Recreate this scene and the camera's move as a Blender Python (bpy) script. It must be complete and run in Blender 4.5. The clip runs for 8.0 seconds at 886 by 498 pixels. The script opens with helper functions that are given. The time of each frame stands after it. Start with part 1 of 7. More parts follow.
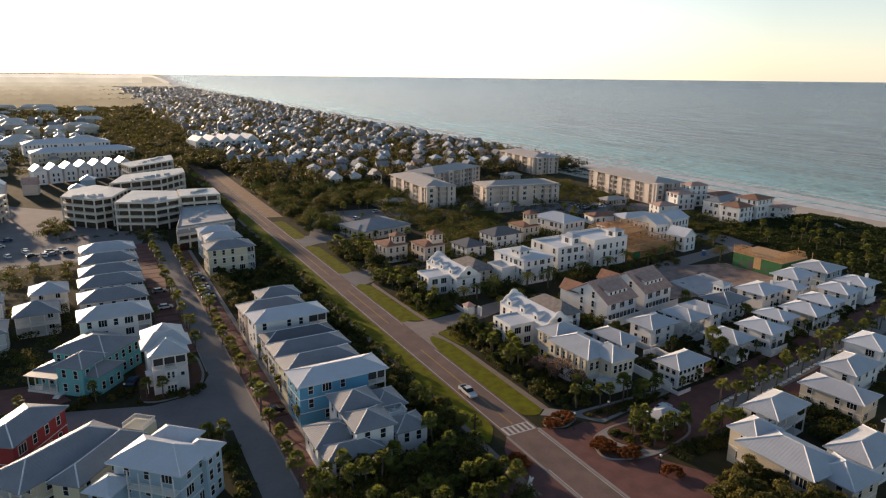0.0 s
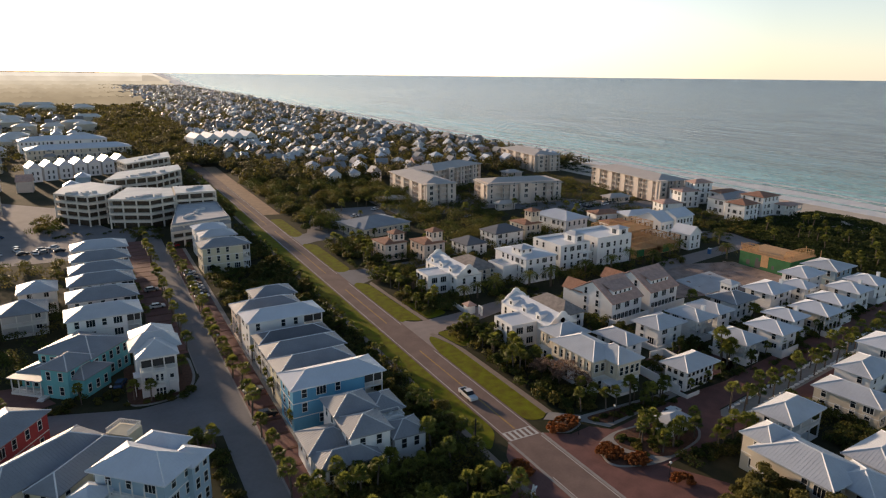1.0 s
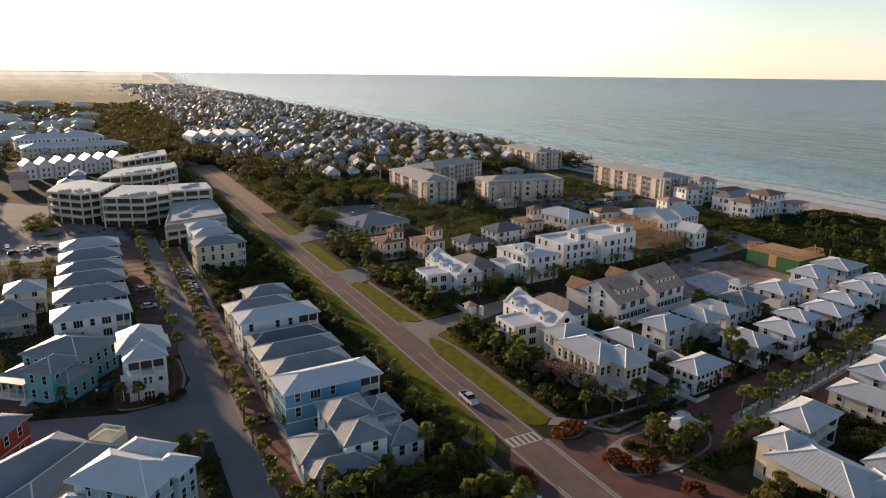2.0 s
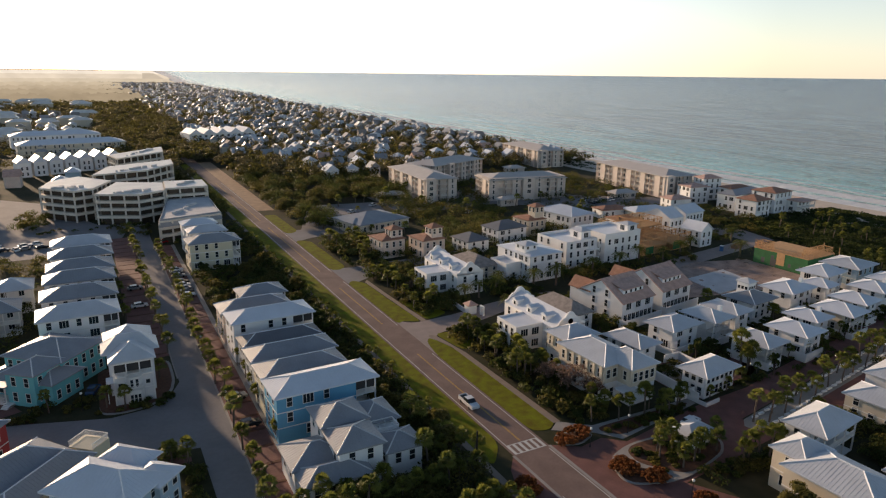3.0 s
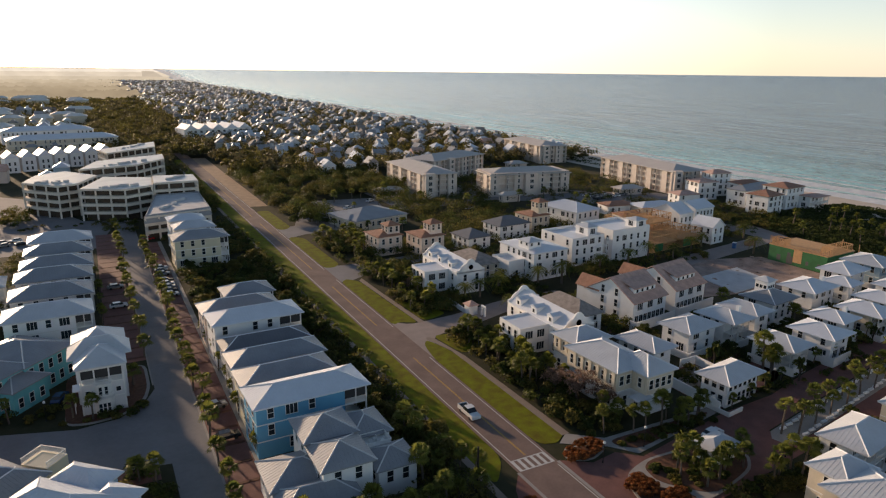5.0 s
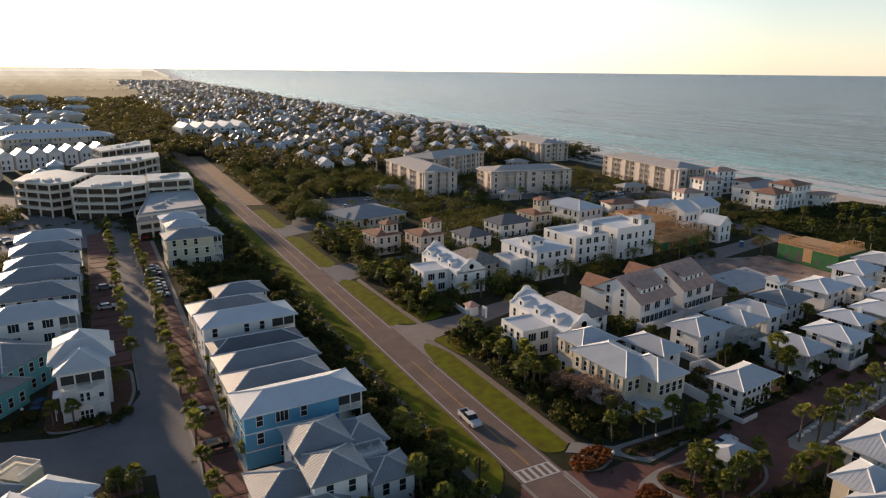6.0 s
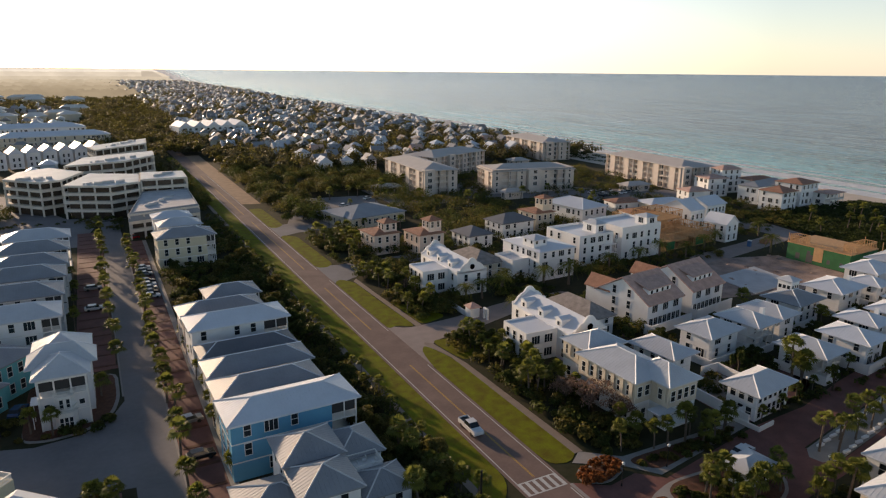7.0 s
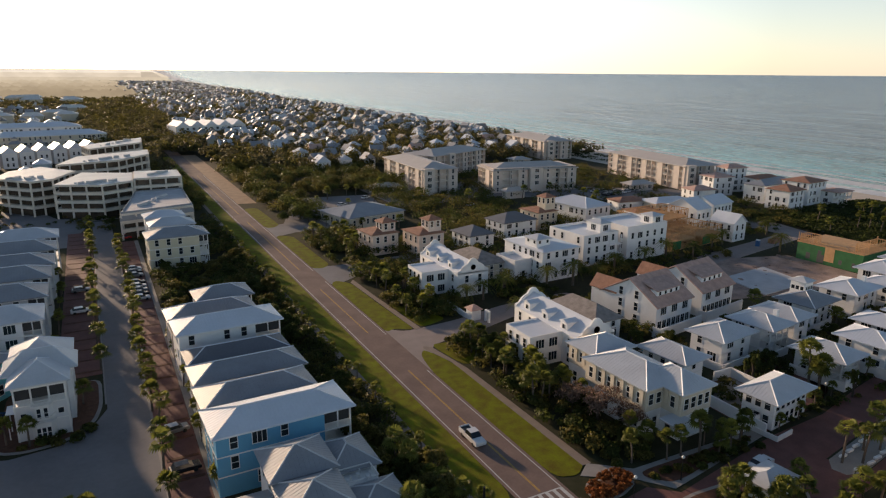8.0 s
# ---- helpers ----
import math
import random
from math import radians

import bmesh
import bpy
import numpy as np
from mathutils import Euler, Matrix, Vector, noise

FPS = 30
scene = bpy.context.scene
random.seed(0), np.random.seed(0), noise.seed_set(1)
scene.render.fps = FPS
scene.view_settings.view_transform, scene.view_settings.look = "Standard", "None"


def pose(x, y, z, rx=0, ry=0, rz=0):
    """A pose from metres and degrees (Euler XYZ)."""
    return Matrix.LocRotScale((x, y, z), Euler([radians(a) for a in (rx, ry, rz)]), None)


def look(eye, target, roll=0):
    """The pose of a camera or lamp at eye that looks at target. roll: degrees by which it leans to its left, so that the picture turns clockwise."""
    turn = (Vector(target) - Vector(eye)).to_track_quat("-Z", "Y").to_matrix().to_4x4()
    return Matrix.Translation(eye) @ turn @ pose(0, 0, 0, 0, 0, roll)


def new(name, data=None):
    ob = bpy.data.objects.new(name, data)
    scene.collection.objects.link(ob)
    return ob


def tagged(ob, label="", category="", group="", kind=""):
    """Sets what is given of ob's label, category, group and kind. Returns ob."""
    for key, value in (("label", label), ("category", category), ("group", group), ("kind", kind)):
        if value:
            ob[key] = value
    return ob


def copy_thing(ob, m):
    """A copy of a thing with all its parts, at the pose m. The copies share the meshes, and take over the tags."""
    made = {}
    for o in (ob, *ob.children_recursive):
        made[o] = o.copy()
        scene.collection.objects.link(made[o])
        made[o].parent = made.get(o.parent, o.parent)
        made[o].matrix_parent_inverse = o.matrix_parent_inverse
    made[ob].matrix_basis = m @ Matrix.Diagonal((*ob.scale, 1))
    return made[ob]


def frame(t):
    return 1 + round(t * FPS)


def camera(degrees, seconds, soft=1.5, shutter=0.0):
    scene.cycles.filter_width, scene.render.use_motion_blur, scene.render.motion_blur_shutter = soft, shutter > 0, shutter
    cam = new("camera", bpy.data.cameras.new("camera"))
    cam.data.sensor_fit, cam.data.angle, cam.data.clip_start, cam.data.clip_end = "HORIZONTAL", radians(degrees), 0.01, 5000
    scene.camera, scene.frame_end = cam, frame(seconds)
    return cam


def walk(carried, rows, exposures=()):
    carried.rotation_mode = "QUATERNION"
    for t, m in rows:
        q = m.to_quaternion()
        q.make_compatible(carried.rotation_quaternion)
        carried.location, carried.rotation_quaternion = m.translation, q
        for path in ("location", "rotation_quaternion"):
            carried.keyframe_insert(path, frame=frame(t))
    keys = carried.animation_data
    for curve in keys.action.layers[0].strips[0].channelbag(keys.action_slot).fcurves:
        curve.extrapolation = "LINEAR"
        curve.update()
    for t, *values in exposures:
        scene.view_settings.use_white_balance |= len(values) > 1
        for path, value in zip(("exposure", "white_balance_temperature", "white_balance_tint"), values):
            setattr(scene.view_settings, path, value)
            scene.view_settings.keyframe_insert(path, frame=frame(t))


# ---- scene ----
cam = camera(66.94, 8.0, 1.2)
PATH = [
    (0, (-75.014, -104.110, 73.027), (-29.449, -18.781, 47.676), 0.65),
    (0.5, (-73.586, -101.702, 72.121), (-28.067, -16.378, 46.670), 0.64),
    (1, (-72.100, -99.247, 71.236), (-26.633, -13.920, 45.702), 0.65),
    (1.5, (-70.729, -96.793, 70.334), (-25.297, -11.460, 44.758), 0.65),
    (3, (-66.363, -89.517, 67.529), (-21.075, -4.151, 41.809), 0.68),
    (3.5, (-64.959, -87.075, 66.658), (-19.693, -1.726, 40.839), 0.69),
    (4, (-63.496, -84.711, 65.715), (-18.267, 0.650, 39.872), 0.69),
    (4.5, (-61.995, -82.263, 64.760), (-16.809, 3.105, 38.866), 0.69),
    (6, (-57.535, -74.551, 61.963), (-12.430, 10.849, 36.034), 0.60),
    (6.5, (-56.041, -71.962, 60.970), (-10.958, 13.465, 35.093), 0.58),
    (7, (-54.555, -69.277, 60.004), (-9.491, 16.167, 34.149), 0.56),
    (7.5, (-53.090, -66.587, 59.136), (-8.030, 18.876, 33.337), 0.53),
    (8, (-51.645, -63.986, 58.199), (-6.604, 21.501, 32.445), 0.49),
]
walk(cam, [(t, look(eye, target, roll)) for t, eye, target, roll in PATH], [(0.0, 0.20, 7150, 16), (8.0, 0.16, 7150, 16)])

# ---- world, sun ----
SUN_AZ, SUN_EL = -14.0, 10.0     # degrees from the road's axis towards the land side, and above the horizon
world = bpy.data.worlds.new("world")
scene.world = world
world.use_nodes = True
wn = world.node_tree
sky = wn.nodes.new("ShaderNodeTexSky")
sky.sky_type, sky.sun_disc = "NISHITA", False
sky.sun_elevation, sky.sun_rotation = radians(SUN_EL), radians(SUN_AZ)
sky.air_density, sky.dust_density, sky.ozone_density = 1.0, 0.2, 2.2
# a bright hazy band low over the horizon, brightest towards the sun, over the clear sky
co, sep = wn.nodes.new("ShaderNodeTexCoord"), wn.nodes.new("ShaderNodeSeparateXYZ")
wn.links.new(co.outputs["Generated"], sep.inputs[0])
low = wn.nodes.new("ShaderNodeMapRange")
low.interpolation_type = "SMOOTHSTEP"
for key, value in (("From Min", 0.45), ("From Max", -0.05), ("To Min", 0.0), ("To Max", 1.0)):
    low.inputs[key].default_value = value
wn.links.new(sep.outputs[2], low.inputs["Value"])
dot = wn.nodes.new("ShaderNodeVectorMath")
dot.operation = "DOT_PRODUCT"
dot.inputs[1].default_value = (math.sin(radians(SUN_AZ)), math.cos(radians(SUN_AZ)), 0.1)
wn.links.new(co.outputs["Generated"], dot.inputs[0])
toward = wn.nodes.new("ShaderNodeMapRange")
for key, value in (("From Min", -0.6), ("From Max", 1.0), ("To Min", 0.0), ("To Max", 1.0)):
    toward.inputs[key].default_value = value
wn.links.new(dot.outputs["Value"], toward.inputs["Value"])
tint = wn.nodes.new("ShaderNodeValToRGB")
tint.color_ramp.elements[0].color = (0.27, 0.32, 0.40, 1)
tint.color_ramp.elements[1].color = (1.12, 1.06, 0.95, 1)
mid = tint.color_ramp.elements.new(0.62)
mid.color = (0.375, 0.40, 0.435, 1)
mid = tint.color_ramp.elements.new(0.85)
mid.color = (0.76, 0.755, 0.77, 1)
wn.links.new(toward.outputs[0], tint.inputs[0])
haze = wn.nodes.new("ShaderNodeBackground")
wn.links.new(tint.outputs[0], haze.inputs[0]), wn.links.new(low.outputs[0], haze.inputs[1])
clear = wn.nodes["Background"]
wn.links.new(sky.outputs[0], clear.inputs[0])
clear.inputs[1].default_value = 0.115
both = wn.nodes.new("ShaderNodeAddShader")
wn.links.new(clear.outputs[0], both.inputs[0]), wn.links.new(haze.outputs[0], both.inputs[1])
wn.links.new(both.outputs[0], wn.nodes["World Output"].inputs[0])
sun = new("sun", bpy.data.lights.new("sun", "SUN"))
sun.data.energy, sun.data.angle, sun.data.color = 5.0, radians(2.0), (1.0, 0.78, 0.56)
_a, _e = radians(SUN_AZ), radians(SUN_EL)
sun.matrix_world = look((300 * math.sin(_a), 300 * math.cos(_a), 300 * math.tan(_e)), (0, 0, 0))

# ---- materials ----
def material(name, color, rough=0.7, metal=0.0, vary=0.25, scale=0.4, bump=0.0, bscale=6.0, color2=None, island=0.0, spec=0.5, obj=0.0):
    m = bpy.data.materials.new(name)
    m.use_nodes = True
    n, k = m.node_tree.nodes, m.node_tree.links.new
    p = n["Principled BSDF"]
    p.inputs["Roughness"].default_value, p.inputs["Metallic"].default_value = rough, metal
    p.inputs["Specular IOR Level"].default_value = spec
    co = n.new("ShaderNodeNewGeometry")
    a, b = n.new("ShaderNodeTexNoise"), n.new("ShaderNodeTexNoise")
    a.inputs["Scale"].default_value, b.inputs["Scale"].default_value = scale, scale * 9
    a.inputs["Detail"].default_value, b.inputs["Detail"].default_value = 4, 3
    k(co.outputs["Position"], a.inputs["Vector"]), k(co.outputs["Position"], b.inputs["Vector"])
    add = n.new("ShaderNodeMath")
    add.operation = "MULTIPLY_ADD"
    add.inputs[1].default_value = 0.45
    k(b.outputs[0], add.inputs[0]), k(a.outputs[0], add.inputs[2])
    ramp = n.new("ShaderNodeValToRGB")
    c2 = color2 or [c * (1 - vary) for c in color]
    ramp.color_ramp.elements[0].position, ramp.color_ramp.elements[1].position = 0.5, 0.95
    ramp.color_ramp.elements[0].color, ramp.color_ramp.elements[1].color = (*c2, 1), (*color, 1)
    k(add.outputs[0], ramp.inputs[0])
    out = ramp.outputs[0]
    for amount, source in ((island, co.outputs["Random Per Island"]), (obj, None)):
        if not amount:
            continue
        if source is None:
            source = n.new("ShaderNodeObjectInfo").outputs["Random"]
        hsv = n.new("ShaderNodeHueSaturation")
        ma = n.new("ShaderNodeMapRange")
        ma.inputs["To Min"].default_value, ma.inputs["To Max"].default_value = 1 - amount, 1 + amount
        k(source, ma.inputs["Value"]), k(ma.outputs[0], hsv.inputs["Value"]), k(out, hsv.inputs["Color"])
        out = hsv.outputs[0]
    k(out, p.inputs["Base Color"])
    if bump:
        t, u = n.new("ShaderNodeTexNoise"), n.new("ShaderNodeBump")
        t.inputs["Scale"].default_value, t.inputs["Detail"].default_value = bscale, 4
        u.inputs["Strength"].default_value, u.inputs["Distance"].default_value = bump, 0.1
        k(co.outputs["Position"], t.inputs["Vector"]), k(t.outputs[0], u.inputs["Height"]), k(u.outputs[0], p.inputs["Normal"])
    return m


def leaf_material(name, color, color2):
    m = material(name, color, 0.55, 0, scale=0.25, color2=color2, island=0.35, obj=0.15, spec=0.12)
    n, k = m.node_tree.nodes, m.node_tree.links.new
    p = n["Principled BSDF"]
    tr, mix = n.new("ShaderNodeBsdfTranslucent"), n.new("ShaderNodeMixShader")
    src = p.inputs["Base Color"].links[0].from_socket
    k(src, tr.inputs["Color"])
    mix.inputs[0].default_value = 0.5
    k(p.outputs[0], mix.inputs[1]), k(tr.outputs[0], mix.inputs[2]), k(mix.outputs[0], n["Material Output"].inputs[0])
    return m


M_WHITE = material("white_stucco", (0.84, 0.835, 0.825), 0.75, vary=0.10, scale=0.3, bump=0.1)
M_TRIM = material("white_trim", (0.78, 0.77, 0.74), 0.5, vary=0.08)
M_CREAM = material("cream_stucco", (0.66, 0.58, 0.46), 0.8, vary=0.12)
M_PEACH = material("peach_stucco", (0.74, 0.61, 0.52), 0.8, vary=0.15)
M_YELLOW = material("pale_yellow_siding", (0.68, 0.62, 0.46), 0.7, vary=0.1)
M_PALE = material("pale_lap_siding", (0.68, 0.675, 0.67), 0.7, vary=0.08)
M_GREY = material("pale_grey_siding", (0.55, 0.56, 0.57), 0.7, vary=0.1)
M_AQUA = material("aqua_siding", (0.14, 0.50, 0.54), 0.65, vary=0.12)
M_BLUE = material("sky_blue_siding", (0.10, 0.36, 0.56), 0.65, vary=0.1)
M_PBLUE = material("pale_blue_siding", (0.36, 0.50, 0.60), 0.65, vary=0.1)
M_RED = material("red_siding", (0.42, 0.05, 0.05), 0.7, vary=0.2)
M_CONDO = material("condo_stucco", (0.66, 0.575, 0.51), 0.85, vary=0.12)
M_OFFICE = material("office_stucco", (0.74, 0.67, 0.58), 0.85, vary=0.15)
M_ROOF_L = material("light_metal_roof", (0.58, 0.60, 0.63), 0.42, 0.0, vary=0.14, scale=0.25)
M_ROOF_W = material("white_metal_roof", (0.69, 0.72, 0.77), 0.38, 0.0, vary=0.1, scale=0.25)
M_ROOF_G = material("grey_metal_roof", (0.30, 0.31, 0.33), 0.48, 0.0, vary=0.18, scale=0.25)
M_ROOF_D = material("dark_grey_roof", (0.16, 0.165, 0.18), 0.55, 0.0, vary=0.2, scale=0.25)
M_SHINGLE = material("brown_shingle", (0.62, 0.40, 0.33), 0.9, vary=0.3, scale=0.8, bump=0.4, bscale=3)
M_GSHINGLE = material("grey_shingle", (0.34, 0.30, 0.275), 0.9, vary=0.4, scale=0.8, bump=0.4, bscale=3)
M_TILE = material("clay_tile", (0.40, 0.20, 0.13), 0.85, vary=0.35, scale=0.8, bump=0.5, bscale=4)
M_CONDOROOF = material("condo_roof", (0.52, 0.485, 0.46), 0.7, 0.0, vary=0.12, scale=0.2)
M_FLATROOF = material("flat_roof_membrane", (0.78, 0.75, 0.70), 0.42, vary=0.2, scale=0.15)
M_GLASS = material("window_glass", (0.025, 0.03, 0.035), 0.08, vary=0.3)
# near-black paint for the shade inside porches and galleries
M_SHADE_SHEET = material("gallery_shade", (0.035, 0.035, 0.038), 0.6, vary=0.3)
M_DARK = material("hole_shade", (0.10, 0.10, 0.10), 0.8)
M_ASPHALT = material("asphalt", (0.245, 0.168, 0.142), 0.85, vary=0.28, scale=0.2, bump=0.2, bscale=20, spec=0.2)
M_STREET = material("side_street_paving", (0.255, 0.24, 0.24), 0.88, vary=0.2, scale=0.12, bump=0.2, bscale=12, spec=0.2)
M_PATCH = material("pale_asphalt", (0.33, 0.265, 0.24), 0.9, vary=0.2, scale=0.3)
M_BRICK = material("red_brick_paving", (0.215, 0.088, 0.072), 0.85, vary=0.35, scale=0.35, bump=0.3, bscale=9)
M_CONC = material("concrete", (0.33, 0.305, 0.28), 0.85, vary=0.2, scale=0.4, bump=0.1)
M_SLAB = material("foundation_concrete", (0.56, 0.56, 0.57), 0.8, vary=0.2, scale=0.3)
M_SIDE = material("sidewalk", (0.27, 0.21, 0.17), 0.9, vary=0.2, scale=0.5)
M_PAINT = material("white_road_paint", (0.62, 0.61, 0.58), 0.7, vary=0.25, scale=1.5)
M_YPAINT = material("yellow_road_paint", (0.55, 0.32, 0.06), 0.7, vary=0.25, scale=1.5)
M_GRASS = material("lawn", (0.19, 0.215, 0.012), 0.95, scale=0.45, color2=(0.13, 0.10, 0.015), bump=0.5, bscale=8, spec=0.08)
M_MULCH = material("mulch", (0.16, 0.065, 0.035), 0.95, vary=0.5, scale=1.2, bump=0.6, bscale=6)
M_SOIL = material("undergrowth_soil", (0.07, 0.06, 0.035), 0.95, scale=0.05, color2=(0.03, 0.035, 0.016), bump=0.6, bscale=1.5, spec=0.1)
M_SAND = material("sand", (0.62, 0.52, 0.42), 0.95, vary=0.15, scale=0.15)
M_DIRT = material("bare_dirt", (0.42, 0.30, 0.25), 0.95, vary=0.55, scale=0.25, bump=0.5, bscale=2)
M_SANDY = material("sandy_verge", (0.40, 0.26, 0.16), 0.95, vary=0.35, scale=0.3, bump=0.4, bscale=3)
M_WOOD = material("new_lumber", (0.62, 0.36, 0.17), 0.8, vary=0.22, scale=1.0)
M_SHEATH = material("green_sheathing", (0.02, 0.16, 0.05), 0.7, vary=0.3, scale=0.5)
M_TRUNK = material("palm_trunk", (0.17, 0.13, 0.10), 0.95, vary=0.4, scale=3, bump=0.5, bscale=8)
M_BARK = material("bark", (0.10, 0.075, 0.055), 0.95, vary=0.4, scale=3)
M_METAL = material("black_metal", (0.03, 0.03, 0.03), 0.5, 0.5)
M_RUBBER = material("tyre_rubber", (0.02, 0.02, 0.02), 0.9)
M_LAMPGLASS = material("lamp_globe", (0.8, 0.78, 0.72), 0.3, vary=0.05)
M_PALM = leaf_material("palm_leaf", (0.25, 0.245, 0.05), (0.075, 0.10, 0.026))
M_LEAF = leaf_material("broad_leaf", (0.12, 0.135, 0.034), (0.04, 0.056, 0.016))
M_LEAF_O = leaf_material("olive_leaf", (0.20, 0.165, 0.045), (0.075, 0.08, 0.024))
M_LEAF_R = leaf_material("rust_leaf", (0.34, 0.12, 0.04), (0.2, 0.08, 0.03))
M_TWIG = leaf_material("bare_twig", (0.28, 0.19, 0.15), (0.17, 0.115, 0.09))

# ---- building helpers ----
def part(name, bm, mat, parent=None, label=""):
    me = bpy.data.meshes.new(name)
    if isinstance(bm, bmesh.types.BMesh):
        bm.to_mesh(me)
        bm.free()
    else:
        me.from_pydata(*bm)
    for mm in (mat if isinstance(mat, (list, tuple)) else [mat]):
        me.materials.append(mm)
    ob = new(name, me)
    ob.parent = parent
    if label:
        tagged(ob, label)
    return ob


def share(name, me, parent, m):
    ob = new(name, me)
    ob.parent = parent
    ob.matrix_basis = m
    return ob


def thing(name, m, label, category, group="", kind=""):
    ob = new(name)
    ob.matrix_basis = m
    return tagged(ob, label, category, group, kind)


def box(bm, x0, x1, y0, y1, z0, z1, m=None):
    vs = [bm.verts.new(Vector(c) if m is None else m @ Vector(c)) for c in
          ((x0, y0, z0), (x1, y0, z0), (x1, y1, z0), (x0, y1, z0), (x0, y0, z1), (x1, y0, z1), (x1, y1, z1), (x0, y1, z1))]
    for f in ((3, 2, 1, 0), (4, 5, 6, 7), (0, 1, 5, 4), (1, 2, 6, 5), (2, 3, 7, 6), (3, 0, 4, 7)):
        bm.faces.new([vs[i] for i in f])
    return vs


def boxes(*rows):
    bm = bmesh.new()
    for r in rows:
        box(bm, *r)
    return bm


def prism(bm, pts, z0, z1):
    lo = [bm.verts.new((x, y, z0)) for x, y in pts]
    hi = [bm.verts.new((x, y, z1)) for x, y in pts]
    n = len(pts)
    bm.faces.new(lo[::-1]), bm.faces.new(hi)
    for i in range(n):
        bm.faces.new((lo[i], lo[(i + 1) % n], hi[(i + 1) % n], hi[i]))


def rounded(pts, times=2):
    """The outline with its corners cut round."""
    for _ in range(times):
        out = []
        for i, (x, y) in enumerate(pts):
            u, v = pts[(i + 1) % len(pts)]
            f = min(.2, 1.6 / math.hypot(u - x, v - y))
            out += [(x + (u - x) * f, y + (v - y) * f), (u + (x - u) * f, v + (y - v) * f)]
        pts = out
    return pts


def slab(name, pts, z0, z1, mat, parent=None, label="", category="", kind="structure"):
    bm = bmesh.new()
    if "island" in name or "_bed" in name or name in ("grass_verge", "drive_paving", "beach_road"):
        pts = rounded(pts)
    prism(bm, pts, z0, z1)
    bmesh.ops.recalc_face_normals(bm, faces=bm.faces)
    ob = part(name, bm, mat, parent)
    return tagged(ob, label, category, kind=kind)


def cyl(bm, x, y, z0, z1, r0, r1=None, n=10):
    r1 = r0 if r1 is None else r1
    a = [bm.verts.new((x + r0 * math.cos(6.2832 * i / n), y + r0 * math.sin(6.2832 * i / n), z0)) for i in range(n)]
    b = [bm.verts.new((x + r1 * math.cos(6.2832 * i / n), y + r1 * math.sin(6.2832 * i / n), z1)) for i in range(n)]
    for i in range(n):
        bm.faces.new((a[i], a[(i + 1) % n], b[(i + 1) % n], b[i]))
    bm.faces.new(b), bm.faces.new(a[::-1])


def tube(bm, p, q, r0, r1, n=6):
    p, q = Vector(p), Vector(q)
    m = (q - p).to_track_quat("Z", "Y").to_matrix()
    a = [bm.verts.new(p + m @ Vector((r0 * math.cos(6.2832 * i / n), r0 * math.sin(6.2832 * i / n), 0))) for i in range(n)]
    b = [bm.verts.new(q + m @ Vector((r1 * math.cos(6.2832 * i / n), r1 * math.sin(6.2832 * i / n), 0))) for i in range(n)]
    for i in range(n):
        bm.faces.new((a[i], a[(i + 1) % n], b[(i + 1) % n], b[i]))
    bm.faces.new(b), bm.faces.new(a[::-1])


def hip(bm, x0, x1, y0, y1, z, rise, t=0.22):
    """A hip roof with a fascia t high over the rectangle of its eaves."""
    sx, sy = x1 - x0, y1 - y0
    if sx >= sy:
        r = ((x0 + sy / 2, (y0 + y1) / 2), (x1 - sy / 2 + 0.001, (y0 + y1) / 2))
    else:
        r = (((x0 + x1) / 2, y0 + sx / 2), ((x0 + x1) / 2, y1 - sx / 2 + 0.001))
    lo = [bm.verts.new((*c, z)) for c in ((x0, y0), (x1, y0), (x1, y1), (x0, y1))]
    e = [bm.verts.new((*c, z + t)) for c in ((x0, y0), (x1, y0), (x1, y1), (x0, y1))]
    p, q = [bm.verts.new((*c, z + t + rise)) for c in r]
    bm.faces.new(lo[::-1])
    for i in range(4):
        bm.faces.new((lo[i], lo[(i + 1) % 4], e[(i + 1) % 4], e[i]))
    if sx >= sy:
        fs = ((e[0], e[1], q, p), (e[1], e[2], q), (e[2], e[3], p, q), (e[3], e[0], p))
    else:
        fs = ((e[0], e[1], p), (e[1], e[2], q, p), (e[2], e[3], q), (e[3], e[0], p, q))
    for f in fs:
        bm.faces.new(f)


def hip_seams(bm, x0, x1, y0, y1, z, rise, step=0.62, t=0.22):
    """Standing seams and ridge caps of that roof."""
    sx, sy = x1 - x0, y1 - y0
    half = min(sx, sy) / 2
    s = rise / half
    z += t

    def rib(ax, ay, bx, by, run, w=0.022, h=0.03):
        d = Vector((bx - ax, by - ay, 0)).normalized()
        o = Vector((-d.y, d.x, 0)) * w
        p, q = Vector((ax, ay, z)), Vector((bx, by, z + run * s))
        up = Vector((0, 0, h))
        a = [bm.verts.new(v) for v in (p - o, p + o, p + up)]
        b = [bm.verts.new(v) for v in (q - o, q + o, q + up)]
        bm.faces.new((a[0], b[0], b[2], a[2])), bm.faces.new((a[2], b[2], b[1], a[1])), bm.faces.new((a[0], a[2], a[1]))

    for k in range(1, int(sx / step)):
        x = x0 + k * step
        run = min(x - x0, x1 - x, half)
        rib(x, y0, x, y0 + run, run), rib(x, y1, x, y1 - run, run)
    for k in range(1, int(sy / step)):
        y = y0 + k * step
        run = min(y - y0, y1 - y, half)
        rib(x0, y, x0 + run, y, run), rib(x1, y, x1 - run, y, run)


